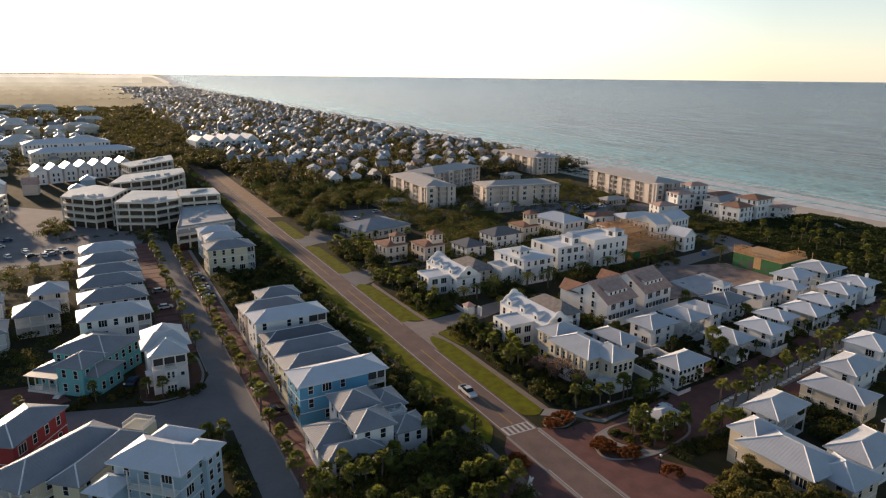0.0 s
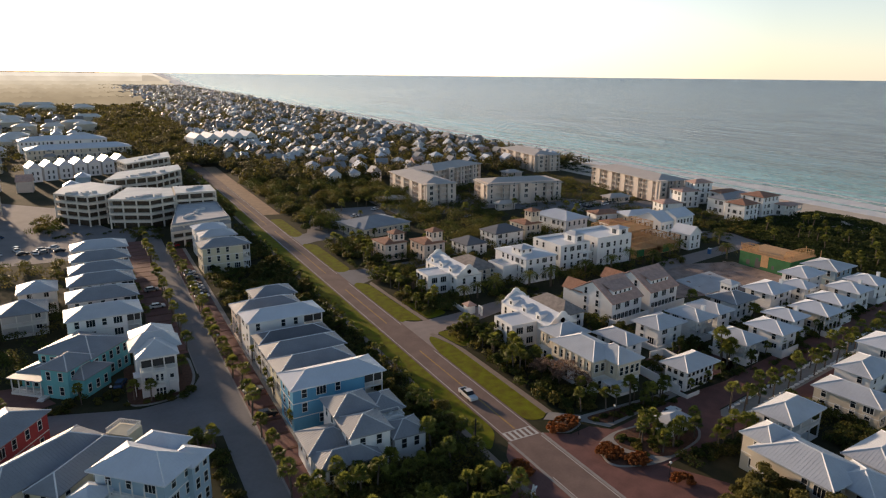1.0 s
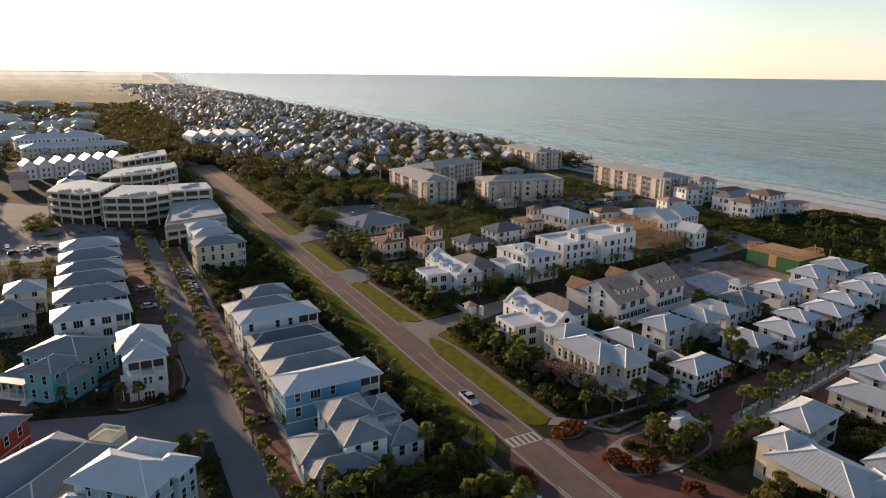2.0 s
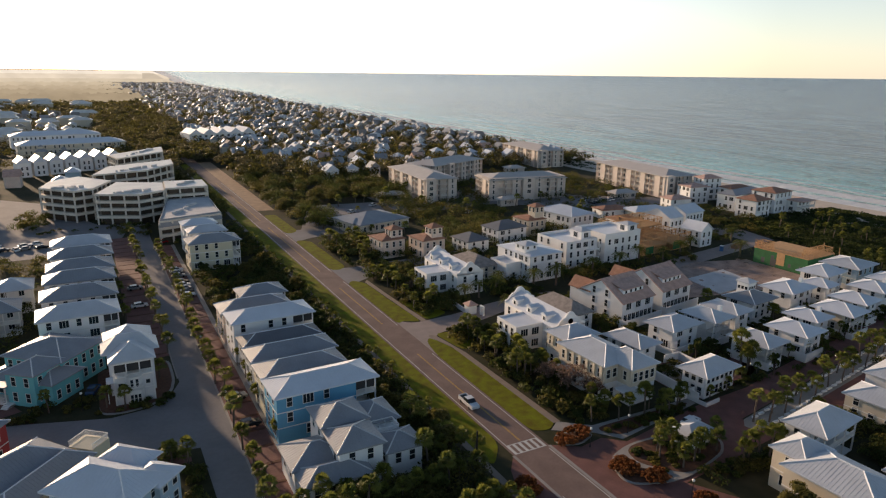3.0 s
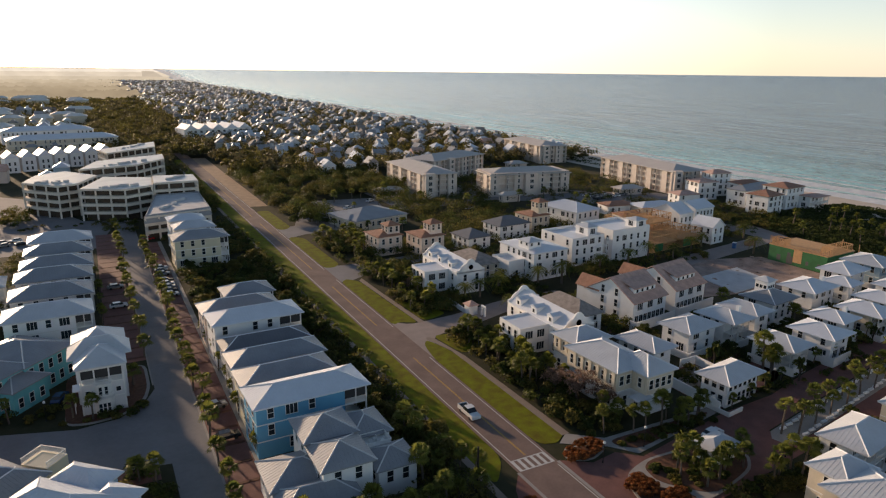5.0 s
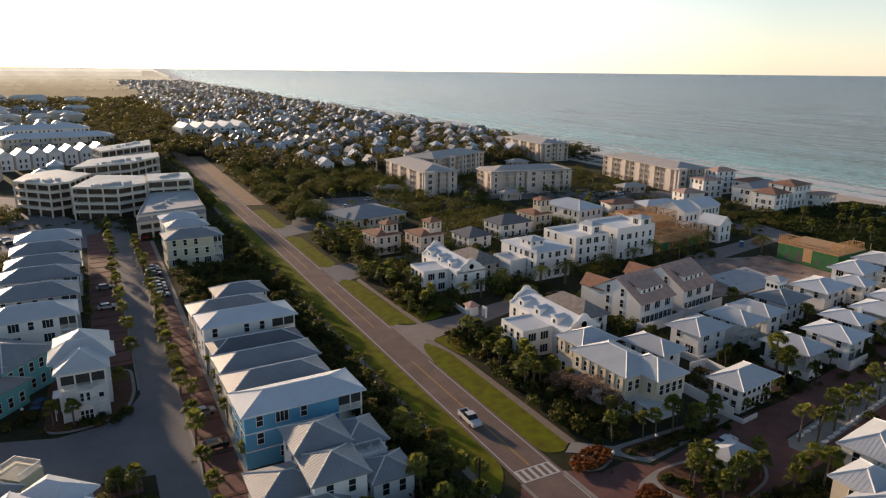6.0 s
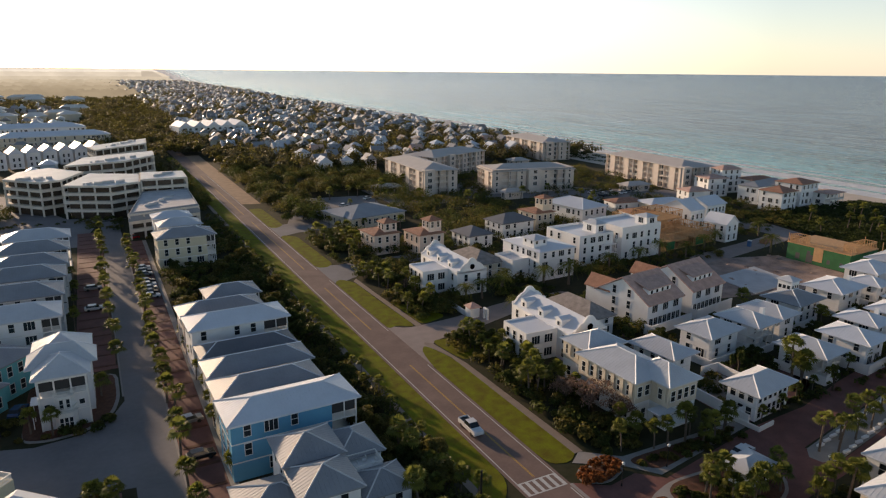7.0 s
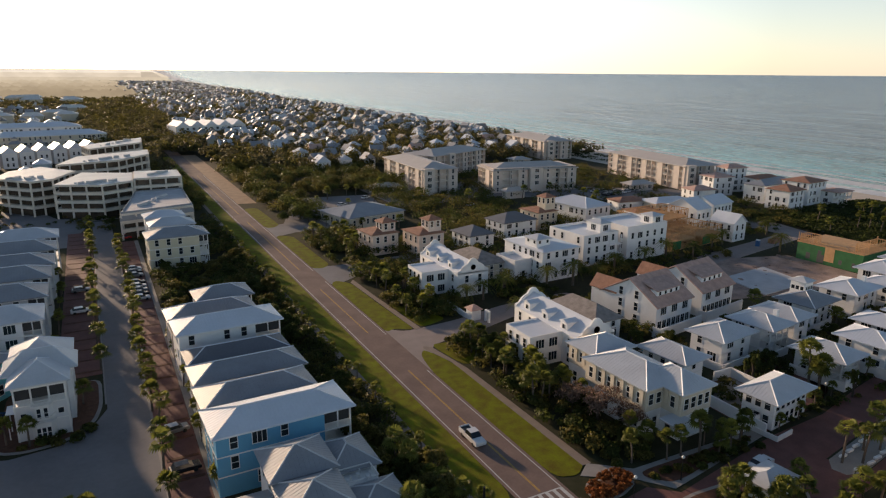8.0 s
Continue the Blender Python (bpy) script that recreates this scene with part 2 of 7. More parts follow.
def hip_caps(bm, x0, x1, y0, y1, z, rise, t=0.22, w=0.13):
    """The folded caps along the hips and the ridge of that roof."""
    half = min(x1 - x0, y1 - y0) / 2
    zt, zr = z + t, z + t + rise
    for cx, cy, dx, dy in ((x0, y0, 1, 1), (x1, y0, -1, 1), (x1, y1, -1, -1), (x0, y1, 1, -1)):
        tube(bm, (cx, cy, zt), (cx + dx * half, cy + dy * half, zr), w, w, 4)
    if x1 - x0 > y1 - y0 + .3:
        tube(bm, (x0 + half, (y0 + y1) / 2, zr), (x1 - half, (y0 + y1) / 2, zr), w, w, 4)
    elif y1 - y0 > x1 - x0 + .3:
        tube(bm, ((x0 + x1) / 2, y0 + half, zr), ((x0 + x1) / 2, y1 - half, zr), w, w, 4)


def gable(bm, x0, x1, y0, y1, z, rise, along="x", t=0.2):
    """A gable roof slab with closed gable ends; the ridge runs along x or y."""
    if along == "x":
        m = (y0 + y1) / 2
        prof = [(y0, z), (y1, z), (y1, z + t), (m, z + t + rise), (y0, z + t)]
        a = [bm.verts.new((x0, y, h)) for y, h in prof]
        b = [bm.verts.new((x1, y, h)) for y, h in prof]
    else:
        m = (x0 + x1) / 2
        prof = [(x0, z), (x1, z), (x1, z + t), (m, z + t + rise), (x0, z + t)]
        a = [bm.verts.new((x, y0, h)) for x, h in prof]
        b = [bm.verts.new((x, y1, h)) for x, h in prof]
    n = len(prof)
    for i in range(n):
        bm.faces.new((a[i], a[(i + 1) % n], b[(i + 1) % n], b[i]))
    bm.faces.new(a), bm.faces.new(b)
    bmesh.ops.recalc_face_normals(bm, faces=bm.faces)


# one window of each size: a white frame with a dark pane, a muntin cross and a sill; it faces -y
WIN = {}
for key, w, h, nx, ny in (("tall", 1.0, 1.9, 1, 2), ("wide", 2.0, 1.8, 3, 1), ("small", 0.8, 0.9, 1, 1), ("door", 1.3, 2.3, 2, 1), ("slim", 0.52, 1.7, 1, 2)):
    fr, pn = bmesh.new(), bmesh.new()
    xs, zs = [-w / 2 - .1, -w / 2], [-.1, 0]
    for i in range(1, nx):
        xs += [-w / 2 + w * i / nx - .035, -w / 2 + w * i / nx + .035]
    for i in range(1, ny):
        zs += [h * i / ny - .035, h * i / ny + .035]
    xs, zs = xs + [w / 2, w / 2 + .1], zs + [h, h + .1]
    # the frame is a lattice of bars: every other row and column of cells is solid
    solid = {(i, j) for i in range(len(xs) - 1) for j in range(len(zs) - 1) if i % 2 == 0 or j % 2 == 0}
    for y, flip in ((-.07, False), (.03, True)):
        grid = {}
        for i, j in solid:
            q4 = [grid.setdefault(c, fr.verts.new((xs[c[0]], y, zs[c[1]]))) if c not in grid else grid[c] for c in ((i, j), (i + 1, j), (i + 1, j + 1), (i, j + 1))]
            fr.faces.new(q4[::-1] if flip else q4)
    front = [e for e in fr.edges if len(e.link_faces) == 1]
    pairs = {}
    for e in front:
        ends = tuple(sorted((round(v.co.x, 3), round(v.co.z, 3)) for v in e.verts))
        pairs.setdefault(ends, []).append(e)
    for (c0, c1), es in pairs.items():
        if len(es) == 2:
            pick = lambda e, c: next(v for v in e.verts if (round(v.co.x, 3), round(v.co.z, 3)) == c)
            fr.faces.new((pick(es[0], c0), pick(es[0], c1), pick(es[1], c1), pick(es[1], c0)))
    bmesh.ops.recalc_face_normals(fr, faces=fr.faces)
    box(pn, -w / 2, w / 2, -.02, .04, 0, h)
    mf, mp = bpy.data.meshes.new("window_frame"), bpy.data.meshes.new("pane")
    fr.to_mesh(mf), pn.to_mesh(mp)
    mf.materials.append(M_TRIM), mp.materials.append(M_GLASS)
    WIN[key] = (mf, mp)


def window(parent, x, y, z, face, key="tall"):
    """A window on a wall of parent that looks to -y, +x, +y or -x."""
    turn = {"-y": 0, "+x": 90, "+y": 180, "-x": -90}[face]
    mf, mp = WIN[key]
    w = share("window", mf, parent, pose(x, y, z, 0, 0, turn))
    share("pane", mp, w, Matrix())


def windows(parent, face, a, b, at, floors, sill, fh, step=2.8, key="tall", skip=0.0, rng=None):
    n = max(1, int((b - a) / step))
    for f in range(floors):
        for i in range(n):
            if rng and rng.random() < skip:
                continue
            u = a + (b - a) * (i + 0.5) / n
            k = key if not rng or rng.random() < 0.8 else "wide"
            if face in ("-y", "+y"):
                window(parent, u, at, sill + f * fh, face, k)
            else:
                window(parent, at, u, sill + f * fh, face, k)


def rail(bm, x0, y0, x1, y1, z, h=1.0, gap=0.16):
    """A balustrade: top and bottom rail and its balusters."""
    d = Vector((x1 - x0, y1 - y0))
    n = max(2, int(d.length / gap))
    m = pose(x0, y0, z, 0, 0, math.degrees(math.atan2(d.y, d.x)))
    box(bm, 0, d.length, -.05, .05, h - .08, h, m), box(bm, 0, d.length, -.03, .03, .1, .17, m)
    for i in range(n):
        u = d.length * (i + .5) / n
        box(bm, u - .025, u + .025, -.02, .02, .17, h - .08, m)


def hip_house(name, label, bx, by, sx, sy, rz, eave, rise, wall, roof, over=0.6, floors=2, seams=True, porch="", depth=2.6,
              faces="-y -x +x", seed=0, group="", skip=0.15, shade_sheets=True, ribbon=False):
    """A house over the rectangle of its eaves, whose corner nearest to -x and -y is bx, by. porch: the side with galleries."""
    rng = random.Random(seed)
    h = thing(name, pose(bx, by, 0, 0, 0, rz), label, "house", group)
    x0, x1, y0, y1 = over, sx - over, over, sy - over
    wx0, wx1, wy0, wy1 = x0, x1, y0, y1
    if porch == "+x": wx1 -= depth
    if porch == "-x": wx0 += depth
    if porch == "-y": wy0 += depth
    fh = eave / floors
    part("wall", boxes((wx0, wx1, wy0, wy1, 0, eave)), wall, h)
    bm = bmesh.new()
    hip(bm, 0, sx, 0, sy, eave, rise)
    rf = part("roof", bm, roof, h)
    if seams:
        bm = bmesh.new()
        hip_seams(bm, 0, sx, 0, sy, eave, rise)
        part("seam", bm, roof, rf)
        bm = bmesh.new()
        hip_caps(bm, 0, sx, 0, sy, eave, rise)
        part("ridge_cap", bm, M_ROOF_W, rf)
    part("cornice", boxes((wx0 - .06, wx1 + .06, wy0 - .06, wy1 + .06, eave - .35, eave - .004)), M_TRIM, h)
    for f in range(1, floors):
        part("belt_course", boxes((wx0 - .03, wx1 + .03, wy0 - .03, wy1 + .03, f * fh - .1, f * fh + .1)), M_TRIM, h)
    if porch:
        px0, px1, py0, py1 = (wx1, x1, y0, y1) if porch == "+x" else (x0, wx0, y0, y1) if porch == "-x" else (x0, x1, y0, wy0)
        for f in range(floors):
            part("gallery_floor", boxes((px0 + .002, px1, py0, py1, f * fh - .15 + (.16 if f == 0 else 0), f * fh + .1)), M_TRIM, h)
        n = 4
        for i in range(n):
            u = i / (n - 1)
            px, py = (px1 - .12, py0 + .12 + (py1 - py0 - .24) * u) if porch == "+x" else (px0 + .12, py0 + .12 + (py1 - py0 - .24) * u) if porch == "-x" else (px0 + .12 + (px1 - px0 - .24) * u, py0 + .12)
            part("post", boxes((px - .12, px + .12, py - .12, py + .12, .1, eave)), M_TRIM, h)
        # dark sheets between the posts stand in for the shade inside the porch
        for f in range(floors - 1, floors) if shade_sheets else ():
            z0, z1 = f * fh + 1.12, eave - .36
            if porch == "+x":
                for u in (.33, .67, 1.0):
                    a, b = py0 + (py1 - py0) * (u - .33) + .3, py0 + (py1 - py0) * u - .25
                    part("screen", boxes((px1 - .13, px1 - .1, a, b, z0, z1)), M_SHADE_SHEET, h)
                for a, b in ((px0 + .05, (px0 + px1) / 2 - .1), ((px0 + px1) / 2 + .1, px1 - .3)):
                    part("screen", boxes((a, b, py0 + .1, py0 + .13, z0, z1)), M_SHADE_SHEET, h)
                part("post", boxes(((px0 + px1) / 2 - .1, (px0 + px1) / 2 + .1, py0 + .02, py0 + .22, f * fh + .1, eave)), M_TRIM, h)
        for f in range(1, floors):
            bm = bmesh.new()
            z = f * fh + .1
            if porch == "+x":
                rail(bm, px1 - .12, py0 + .24, px1 - .12, py1 - .24, z), rail(bm, px0, py0 + .12, px1 - .24, py0 + .12, z)
            elif porch == "-x":
                rail(bm, px0 + .12, py0 + .24, px0 + .12, py1 - .24, z), rail(bm, px0 + .24, py0 + .12, px1, py0 + .12, z)
            else:
                rail(bm, px0 + .24, py0 + .12, px1 - .24, py0 + .12, z)
            part("railing", bm, M_TRIM, h)
    sill = fh * 0.32
    if "-y" in faces and not ribbon:
        windows(h, "-y", wx0 + .6, wx1 - .6, wy0, floors, sill, fh, 3.0, "door" if porch == "-y" else "tall", skip, rng)
    if ribbon:
        windows(h, "-y", wx0 + .3, wx1 - .3, wy0, 1, sill + fh * (floors - 1), fh, 1.45), windows(h, "-x", wy0 + .3, wy1 - .3, wx0, 1, sill + fh * (floors - 1), fh, 1.45)
        floors, faces = floors - 1, "-y -x"
    if "-x" in faces:
        windows(h, "-x", wy0 + .6, wy1 - .6, wx0, floors, sill, fh, 2.6, "door" if porch == "-x" else "tall", skip, rng)
    if "+x" in faces:
        windows(h, "+x", wy0 + .6, wy1 - .6, wx1, floors, sill, fh, 2.6, "door" if porch == "+x" else "tall", skip, rng)
    return h


# ---- ground, sea ----
def lift(x, y):
    """How far the sheets of land and sea swell up towards the horizon, three kilometres out and more."""
    r = min(4930.0, math.hypot(x + 60, y + 80))
    return 0.0 if r < 3000 else 44.4 * ((r - 3000) / 1930) ** 1.6


def drift(y):
    """How far the coast bends out beyond the town."""
    return 0.0 if y < 900 else (y - 900) * 0.03


def ground_sheet():
    """The land: flat to the dunes, then the beach, which dips under the sea."""
    prof = [(-6000, 0), (-5000, 0), (-4400, 0), (-3800, 0), (-3200, 0), (-2600, 0), (-1500, 0), (-500, 0), (-150, 0), (0, 0), (120, 0), (246, 0), (262, 0.5), (277, 0.2), (292, -0.6), (308, -1.6), (345, -4)]
    ys = [-900, -300, 0, 300, 800, 1800, 2600, 3000, 3400, 3800, 4200, 4600, 4850, 5200, 5800]
    vs = [(x + (drift(y) if x > 200 else 0), y, z + max(0.0, lift(x, y) - (3 if x > 100 else 0))) for y in ys for x, z in prof]
    n = len(prof)
    fs = [(j * n + i, j * n + i + 1, (j + 1) * n + i + 1, (j + 1) * n + i) for j in range(len(ys) - 1) for i in range(n - 1)]
    ob = part("ground", (vs, [], fs), [M_SOIL, M_SAND])
    for p in ob.data.polygons:
        p.material_index = int(p.index % (n - 1) >= 11)
    tagged(ob, "sandy ground under dark scrub and undergrowth", "ground", kind="structure")


ground_sheet()


def sea_sheet():
    m = bpy.data.materials.new("sea_water")
    m.use_nodes = True
    n, k = m.node_tree.nodes, m.node_tree.links.new
    p = n["Principled BSDF"]
    p.inputs["Roughness"].default_value, p.inputs["Specular IOR Level"].default_value = 0.25, 0.5
    geo, sep = n.new("ShaderNodeNewGeometry"), n.new("ShaderNodeSeparateXYZ")
    k(geo.outputs["Position"], sep.inputs[0])
    # metres out from the waterline, which bends away beyond the town
    past = n.new("ShaderNodeMath"); past.operation = "SUBTRACT"; past.inputs[1].default_value = 900
    k(sep.outputs[1], past.inputs[0])
    bend = n.new("ShaderNodeMath"); bend.operation = "MAXIMUM"; bend.inputs[1].default_value = 0
    k(past.outputs[0], bend.inputs[0])
    out = n.new("ShaderNodeMath"); out.operation = "MULTIPLY_ADD"; out.inputs[1].default_value = -0.03
    k(bend.outputs[0], out.inputs[0]), k(sep.outputs[0], out.inputs[2])
    warp, wave = n.new("ShaderNodeTexNoise"), n.new("ShaderNodeMapping")
    wave.inputs["Scale"].default_value = (0.035, 0.006, 0.05)
    k(geo.outputs["Position"], wave.inputs["Vector"]), k(wave.outputs[0], warp.inputs["Vector"])
    warp.inputs["Scale"].default_value, warp.inputs["Detail"].default_value = 1.0, 5
    fine, fm = n.new("ShaderNodeTexNoise"), n.new("ShaderNodeMapping")
    fm.inputs["Scale"].default_value = (0.5, 0.16, 0.3)
    k(geo.outputs["Position"], fm.inputs["Vector"]), k(fm.outputs[0], fine.inputs["Vector"])
    fine.inputs["Detail"].default_value = 4
    mixh = n.new("ShaderNodeMath"); mixh.operation = "MULTIPLY_ADD"; mixh.inputs[1].default_value = 0.25
    k(fine.outputs[0], mixh.inputs[0]), k(warp.outputs[0], mixh.inputs[2])
    mixh2 = n.new("ShaderNodeMath"); mixh2.operation = "MULTIPLY_ADD"; mixh2.inputs[1].default_value = 2.0
    bump = n.new("ShaderNodeBump")
    bump.inputs["Strength"].default_value, bump.inputs["Distance"].default_value = 0.38, 2.2
    k(bump.outputs[0], p.inputs["Normal"])
    # shoal colours, then lines of breaking foam
    depth = n.new("ShaderNodeMapRange")
    depth.inputs["From Min"].default_value, depth.inputs["From Max"].default_value = 288, 640
    k(out.outputs[0], depth.inputs["Value"])
    jig = n.new("ShaderNodeMath"); jig.operation = "MULTIPLY_ADD"; jig.inputs[1].default_value = 0.35
    k(warp.outputs[0], jig.inputs[0]), k(depth.outputs[0], jig.inputs[2])
    ramp = n.new("ShaderNodeValToRGB")
    e = ramp.color_ramp.elements
    e[0].position, e[0].color = 0.15, (0.36, 0.50, 0.46, 1)
    e[1].position, e[1].color = 1.0, (0.11, 0.165, 0.205, 1)
    x = e.new(0.38); x.color = (0.12, 0.33, 0.34, 1)
    x = e.new(0.6); x.color = (0.10, 0.235, 0.27, 1)
    k(jig.outputs[0], ramp.inputs[0])
    wob = n.new("ShaderNodeMath"); wob.operation = "MULTIPLY_ADD"; wob.inputs[1].default_value = 46
    k(warp.outputs[0], wob.inputs[0]), k(out.outputs[0], wob.inputs[2])
    ws = n.new("ShaderNodeMath"); ws.operation = "MULTIPLY"; ws.inputs[1].default_value = 2 * math.pi / 20
    k(wob.outputs[0], ws.inputs[0])
    sn = n.new("ShaderNodeMath"); sn.operation = "SINE"
    k(ws.outputs[0], sn.inputs[0])
    fade = n.new("ShaderNodeMapRange")
    fade.inputs["From Min"].default_value, fade.inputs["From Max"].default_value = 292, 368
    fade.inputs["To Min"].default_value, fade.inputs["To Max"].default_value = 1.5, -0.8
    k(out.outputs[0], fade.inputs["Value"])
    su = n.new("ShaderNodeMath"); su.operation = "ADD"
    k(sn.outputs[0], su.inputs[0]), k(fade.outputs[0], su.inputs[1])
    fo = n.new("ShaderNodeMath"); fo.operation = "MULTIPLY_ADD"; fo.inputs[1].default_value = 1.6; fo.inputs[2].default_value = -0.8
    k(fine.outputs[0], fo.inputs[0])
    sm = n.new("ShaderNodeMath"); sm.operation = "ADD"
    k(su.outputs[0], sm.inputs[0]), k(fo.outputs[0], sm.inputs[1])
    foam = n.new("ShaderNodeMapRange")
    foam.inputs["From Min"].default_value, foam.inputs["From Max"].default_value = 0.2, 0.7
    k(sm.outputs[0], foam.inputs["Value"])
    mx = n.new("ShaderNodeMix"); mx.data_type = "RGBA"
    k(foam.outputs[0], mx.inputs["Factor"])
    mx.inputs["B"].default_value = (0.75, 0.75, 0.74, 1)
    # shading of the swell, put into the water colour as darker and paler streaks
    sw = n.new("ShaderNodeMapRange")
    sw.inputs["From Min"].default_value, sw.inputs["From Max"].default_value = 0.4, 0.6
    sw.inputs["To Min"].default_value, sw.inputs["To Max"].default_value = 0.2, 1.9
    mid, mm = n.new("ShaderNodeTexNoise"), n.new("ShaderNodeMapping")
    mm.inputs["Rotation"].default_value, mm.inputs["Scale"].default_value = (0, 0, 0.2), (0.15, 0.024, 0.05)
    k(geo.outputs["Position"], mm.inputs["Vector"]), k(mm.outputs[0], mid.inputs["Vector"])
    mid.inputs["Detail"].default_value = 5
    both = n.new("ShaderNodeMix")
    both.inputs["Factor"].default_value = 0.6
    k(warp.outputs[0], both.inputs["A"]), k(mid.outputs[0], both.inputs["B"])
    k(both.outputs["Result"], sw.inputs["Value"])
    k(mid.outputs[0], mixh2.inputs[0]), k(mixh.outputs[0], mixh2.inputs[2])
    k(mixh2.outputs[0], bump.inputs["Height"])
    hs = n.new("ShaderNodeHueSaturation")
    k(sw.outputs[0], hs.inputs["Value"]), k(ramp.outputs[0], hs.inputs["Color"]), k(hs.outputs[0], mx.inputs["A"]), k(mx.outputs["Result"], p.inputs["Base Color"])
    rr = n.new("ShaderNodeMapRange")
    rr.inputs["To Min"].default_value, rr.inputs["To Max"].default_value = 0.22, 0.8
    k(foam.outputs[0], rr.inputs["Value"]), k(rr.outputs[0], p.inputs["Roughness"])
    rs = [20, 300, 900, 1800, 2600, 3000, 3300, 3600, 3900, 4200, 4500, 4750, 4930, 6400]
    az = [radians(2 + 2.5 * i) for i in range(60)]
    vs = []
    for r in rs:
        for a in az:
            x, y = -60 + r * math.sin(a), -80 + r * math.cos(a)
            vs.append((x, y, lift(x, y) - 0.9))
    n1 = len(az)
    fs = [(j * n1 + i, j * n1 + i + 1, (j + 1) * n1 + i + 1, (j + 1) * n1 + i) for j in range(len(rs) - 1) for i in range(n1 - 1)]
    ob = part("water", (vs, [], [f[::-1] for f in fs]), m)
    ob.data.polygons.foreach_set("use_smooth", [True] * len(fs))
    tagged(ob, "grey teal sea with lines of foam at the beach", "sea", kind="structure")


sea_sheet()


def backdrop():
    """The hazy distance along the coast: glowing strips of woods one behind another, the haze put into their colour,
    paler the farther off.
    """
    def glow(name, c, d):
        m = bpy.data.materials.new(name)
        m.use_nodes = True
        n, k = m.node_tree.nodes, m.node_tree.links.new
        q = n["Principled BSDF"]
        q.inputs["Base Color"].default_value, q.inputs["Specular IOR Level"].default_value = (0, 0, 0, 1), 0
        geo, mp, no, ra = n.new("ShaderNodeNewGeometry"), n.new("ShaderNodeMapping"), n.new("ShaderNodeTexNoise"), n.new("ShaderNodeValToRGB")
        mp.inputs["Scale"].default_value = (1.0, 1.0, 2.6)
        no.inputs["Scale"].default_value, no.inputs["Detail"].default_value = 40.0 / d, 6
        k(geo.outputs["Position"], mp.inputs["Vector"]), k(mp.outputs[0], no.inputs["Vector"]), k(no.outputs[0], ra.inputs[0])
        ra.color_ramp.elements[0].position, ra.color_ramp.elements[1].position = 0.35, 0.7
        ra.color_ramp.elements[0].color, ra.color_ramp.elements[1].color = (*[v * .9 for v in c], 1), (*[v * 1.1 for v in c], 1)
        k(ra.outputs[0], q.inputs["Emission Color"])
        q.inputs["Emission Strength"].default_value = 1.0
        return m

    def ring(far, a0, a1, high, c, name, label):
        n = int((a1 - a0) * 8)
        vs, fs = [], []
        for i in range(n + 1):
            a = radians(a0 + (a1 - a0) * i / n)
            x, y = -60 + far * math.sin(a), -80 + far * math.cos(a)
            z = lift(x, y)
            top = high * min(1.0, (n - i) / 6 + .1)
            vs += [(x, y, z - 3), (x, y, z + top + (1.7 if far < 3000 else .5) * (math.sin(i * .9 + far) + .7 * math.sin(i * 2.3 + far)))]
            if i:
                fs.append((2 * i - 2, 2 * i, 2 * i + 1, 2 * i - 1))
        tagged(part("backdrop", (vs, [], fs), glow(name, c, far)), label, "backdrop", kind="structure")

    # each strip glows in a haze colour of its own
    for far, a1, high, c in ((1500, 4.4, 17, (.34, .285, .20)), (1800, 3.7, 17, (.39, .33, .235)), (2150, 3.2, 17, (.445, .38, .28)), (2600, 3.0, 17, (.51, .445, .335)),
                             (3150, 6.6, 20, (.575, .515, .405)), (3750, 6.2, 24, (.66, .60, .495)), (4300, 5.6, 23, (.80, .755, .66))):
        ring(far, -44, a1, high, c, "far_woodland_haze", "glowing backdrop strip of far woods along the coast, haze put into its colour")
    ring(3700, 4.2, 5.7, 30, (.50, .45, .37), "far_tower_haze", "glowing backdrop strip of a far tower block on the coast, haze put into its colour")


backdrop()

# ---- roads ----
Z1, Z2, Z3 = 0.02, 0.028, 0.036
slab("road", [(-4.0, -160), (4.0, -160), (4.0, 620), (-4.0, 620)], -0.3, Z1, M_ASPHALT, None, "worn two-lane asphalt road with edge lines", "road")
# main road markings, junctions, verges
for x in (-3.4, 3.4):
    for y0, y1 in (((-160, -1), (3.2, 47), (68, 112), (124, 330)) if x > 0 else ((-160, -14), (3.2, 330))):
        tagged(part("edge_line", boxes((x - .08, x + .08, y0, y1, Z1 - .01, Z2)), M_PAINT), "worn white edge line on the asphalt", "road marking", kind="structure")
for y0, y1 in ((3.6, 48.5), (70.5, 106), (126, 200), (215, 330)):
    tagged(part("centre_line", boxes((-.16, -.04, y0, y1, Z1 - .01, Z2), (.04, .16, y0, y1, Z1 - .01, Z2)), M_YPAINT), "double yellow centre line", "road marking", kind="structure")
cw = thing("crosswalk", pose(0, 0, 0), "white painted ladder crosswalk across the asphalt road", "crosswalk")
part("border", boxes((-3.5, 3.5, -.15, .1, Z1 - .01, Z2)), M_PAINT, cw)
part("border", boxes((-3.5, 3.5, 2.9, 3.15, Z1 - .01, Z2)), M_PAINT, cw)
for i in range(6):
    x = -3.5 + 1.28 * i
    part("bar", boxes((x, x + .6, .104, 2.896, Z1 - .01, Z2)), M_PAINT, cw)

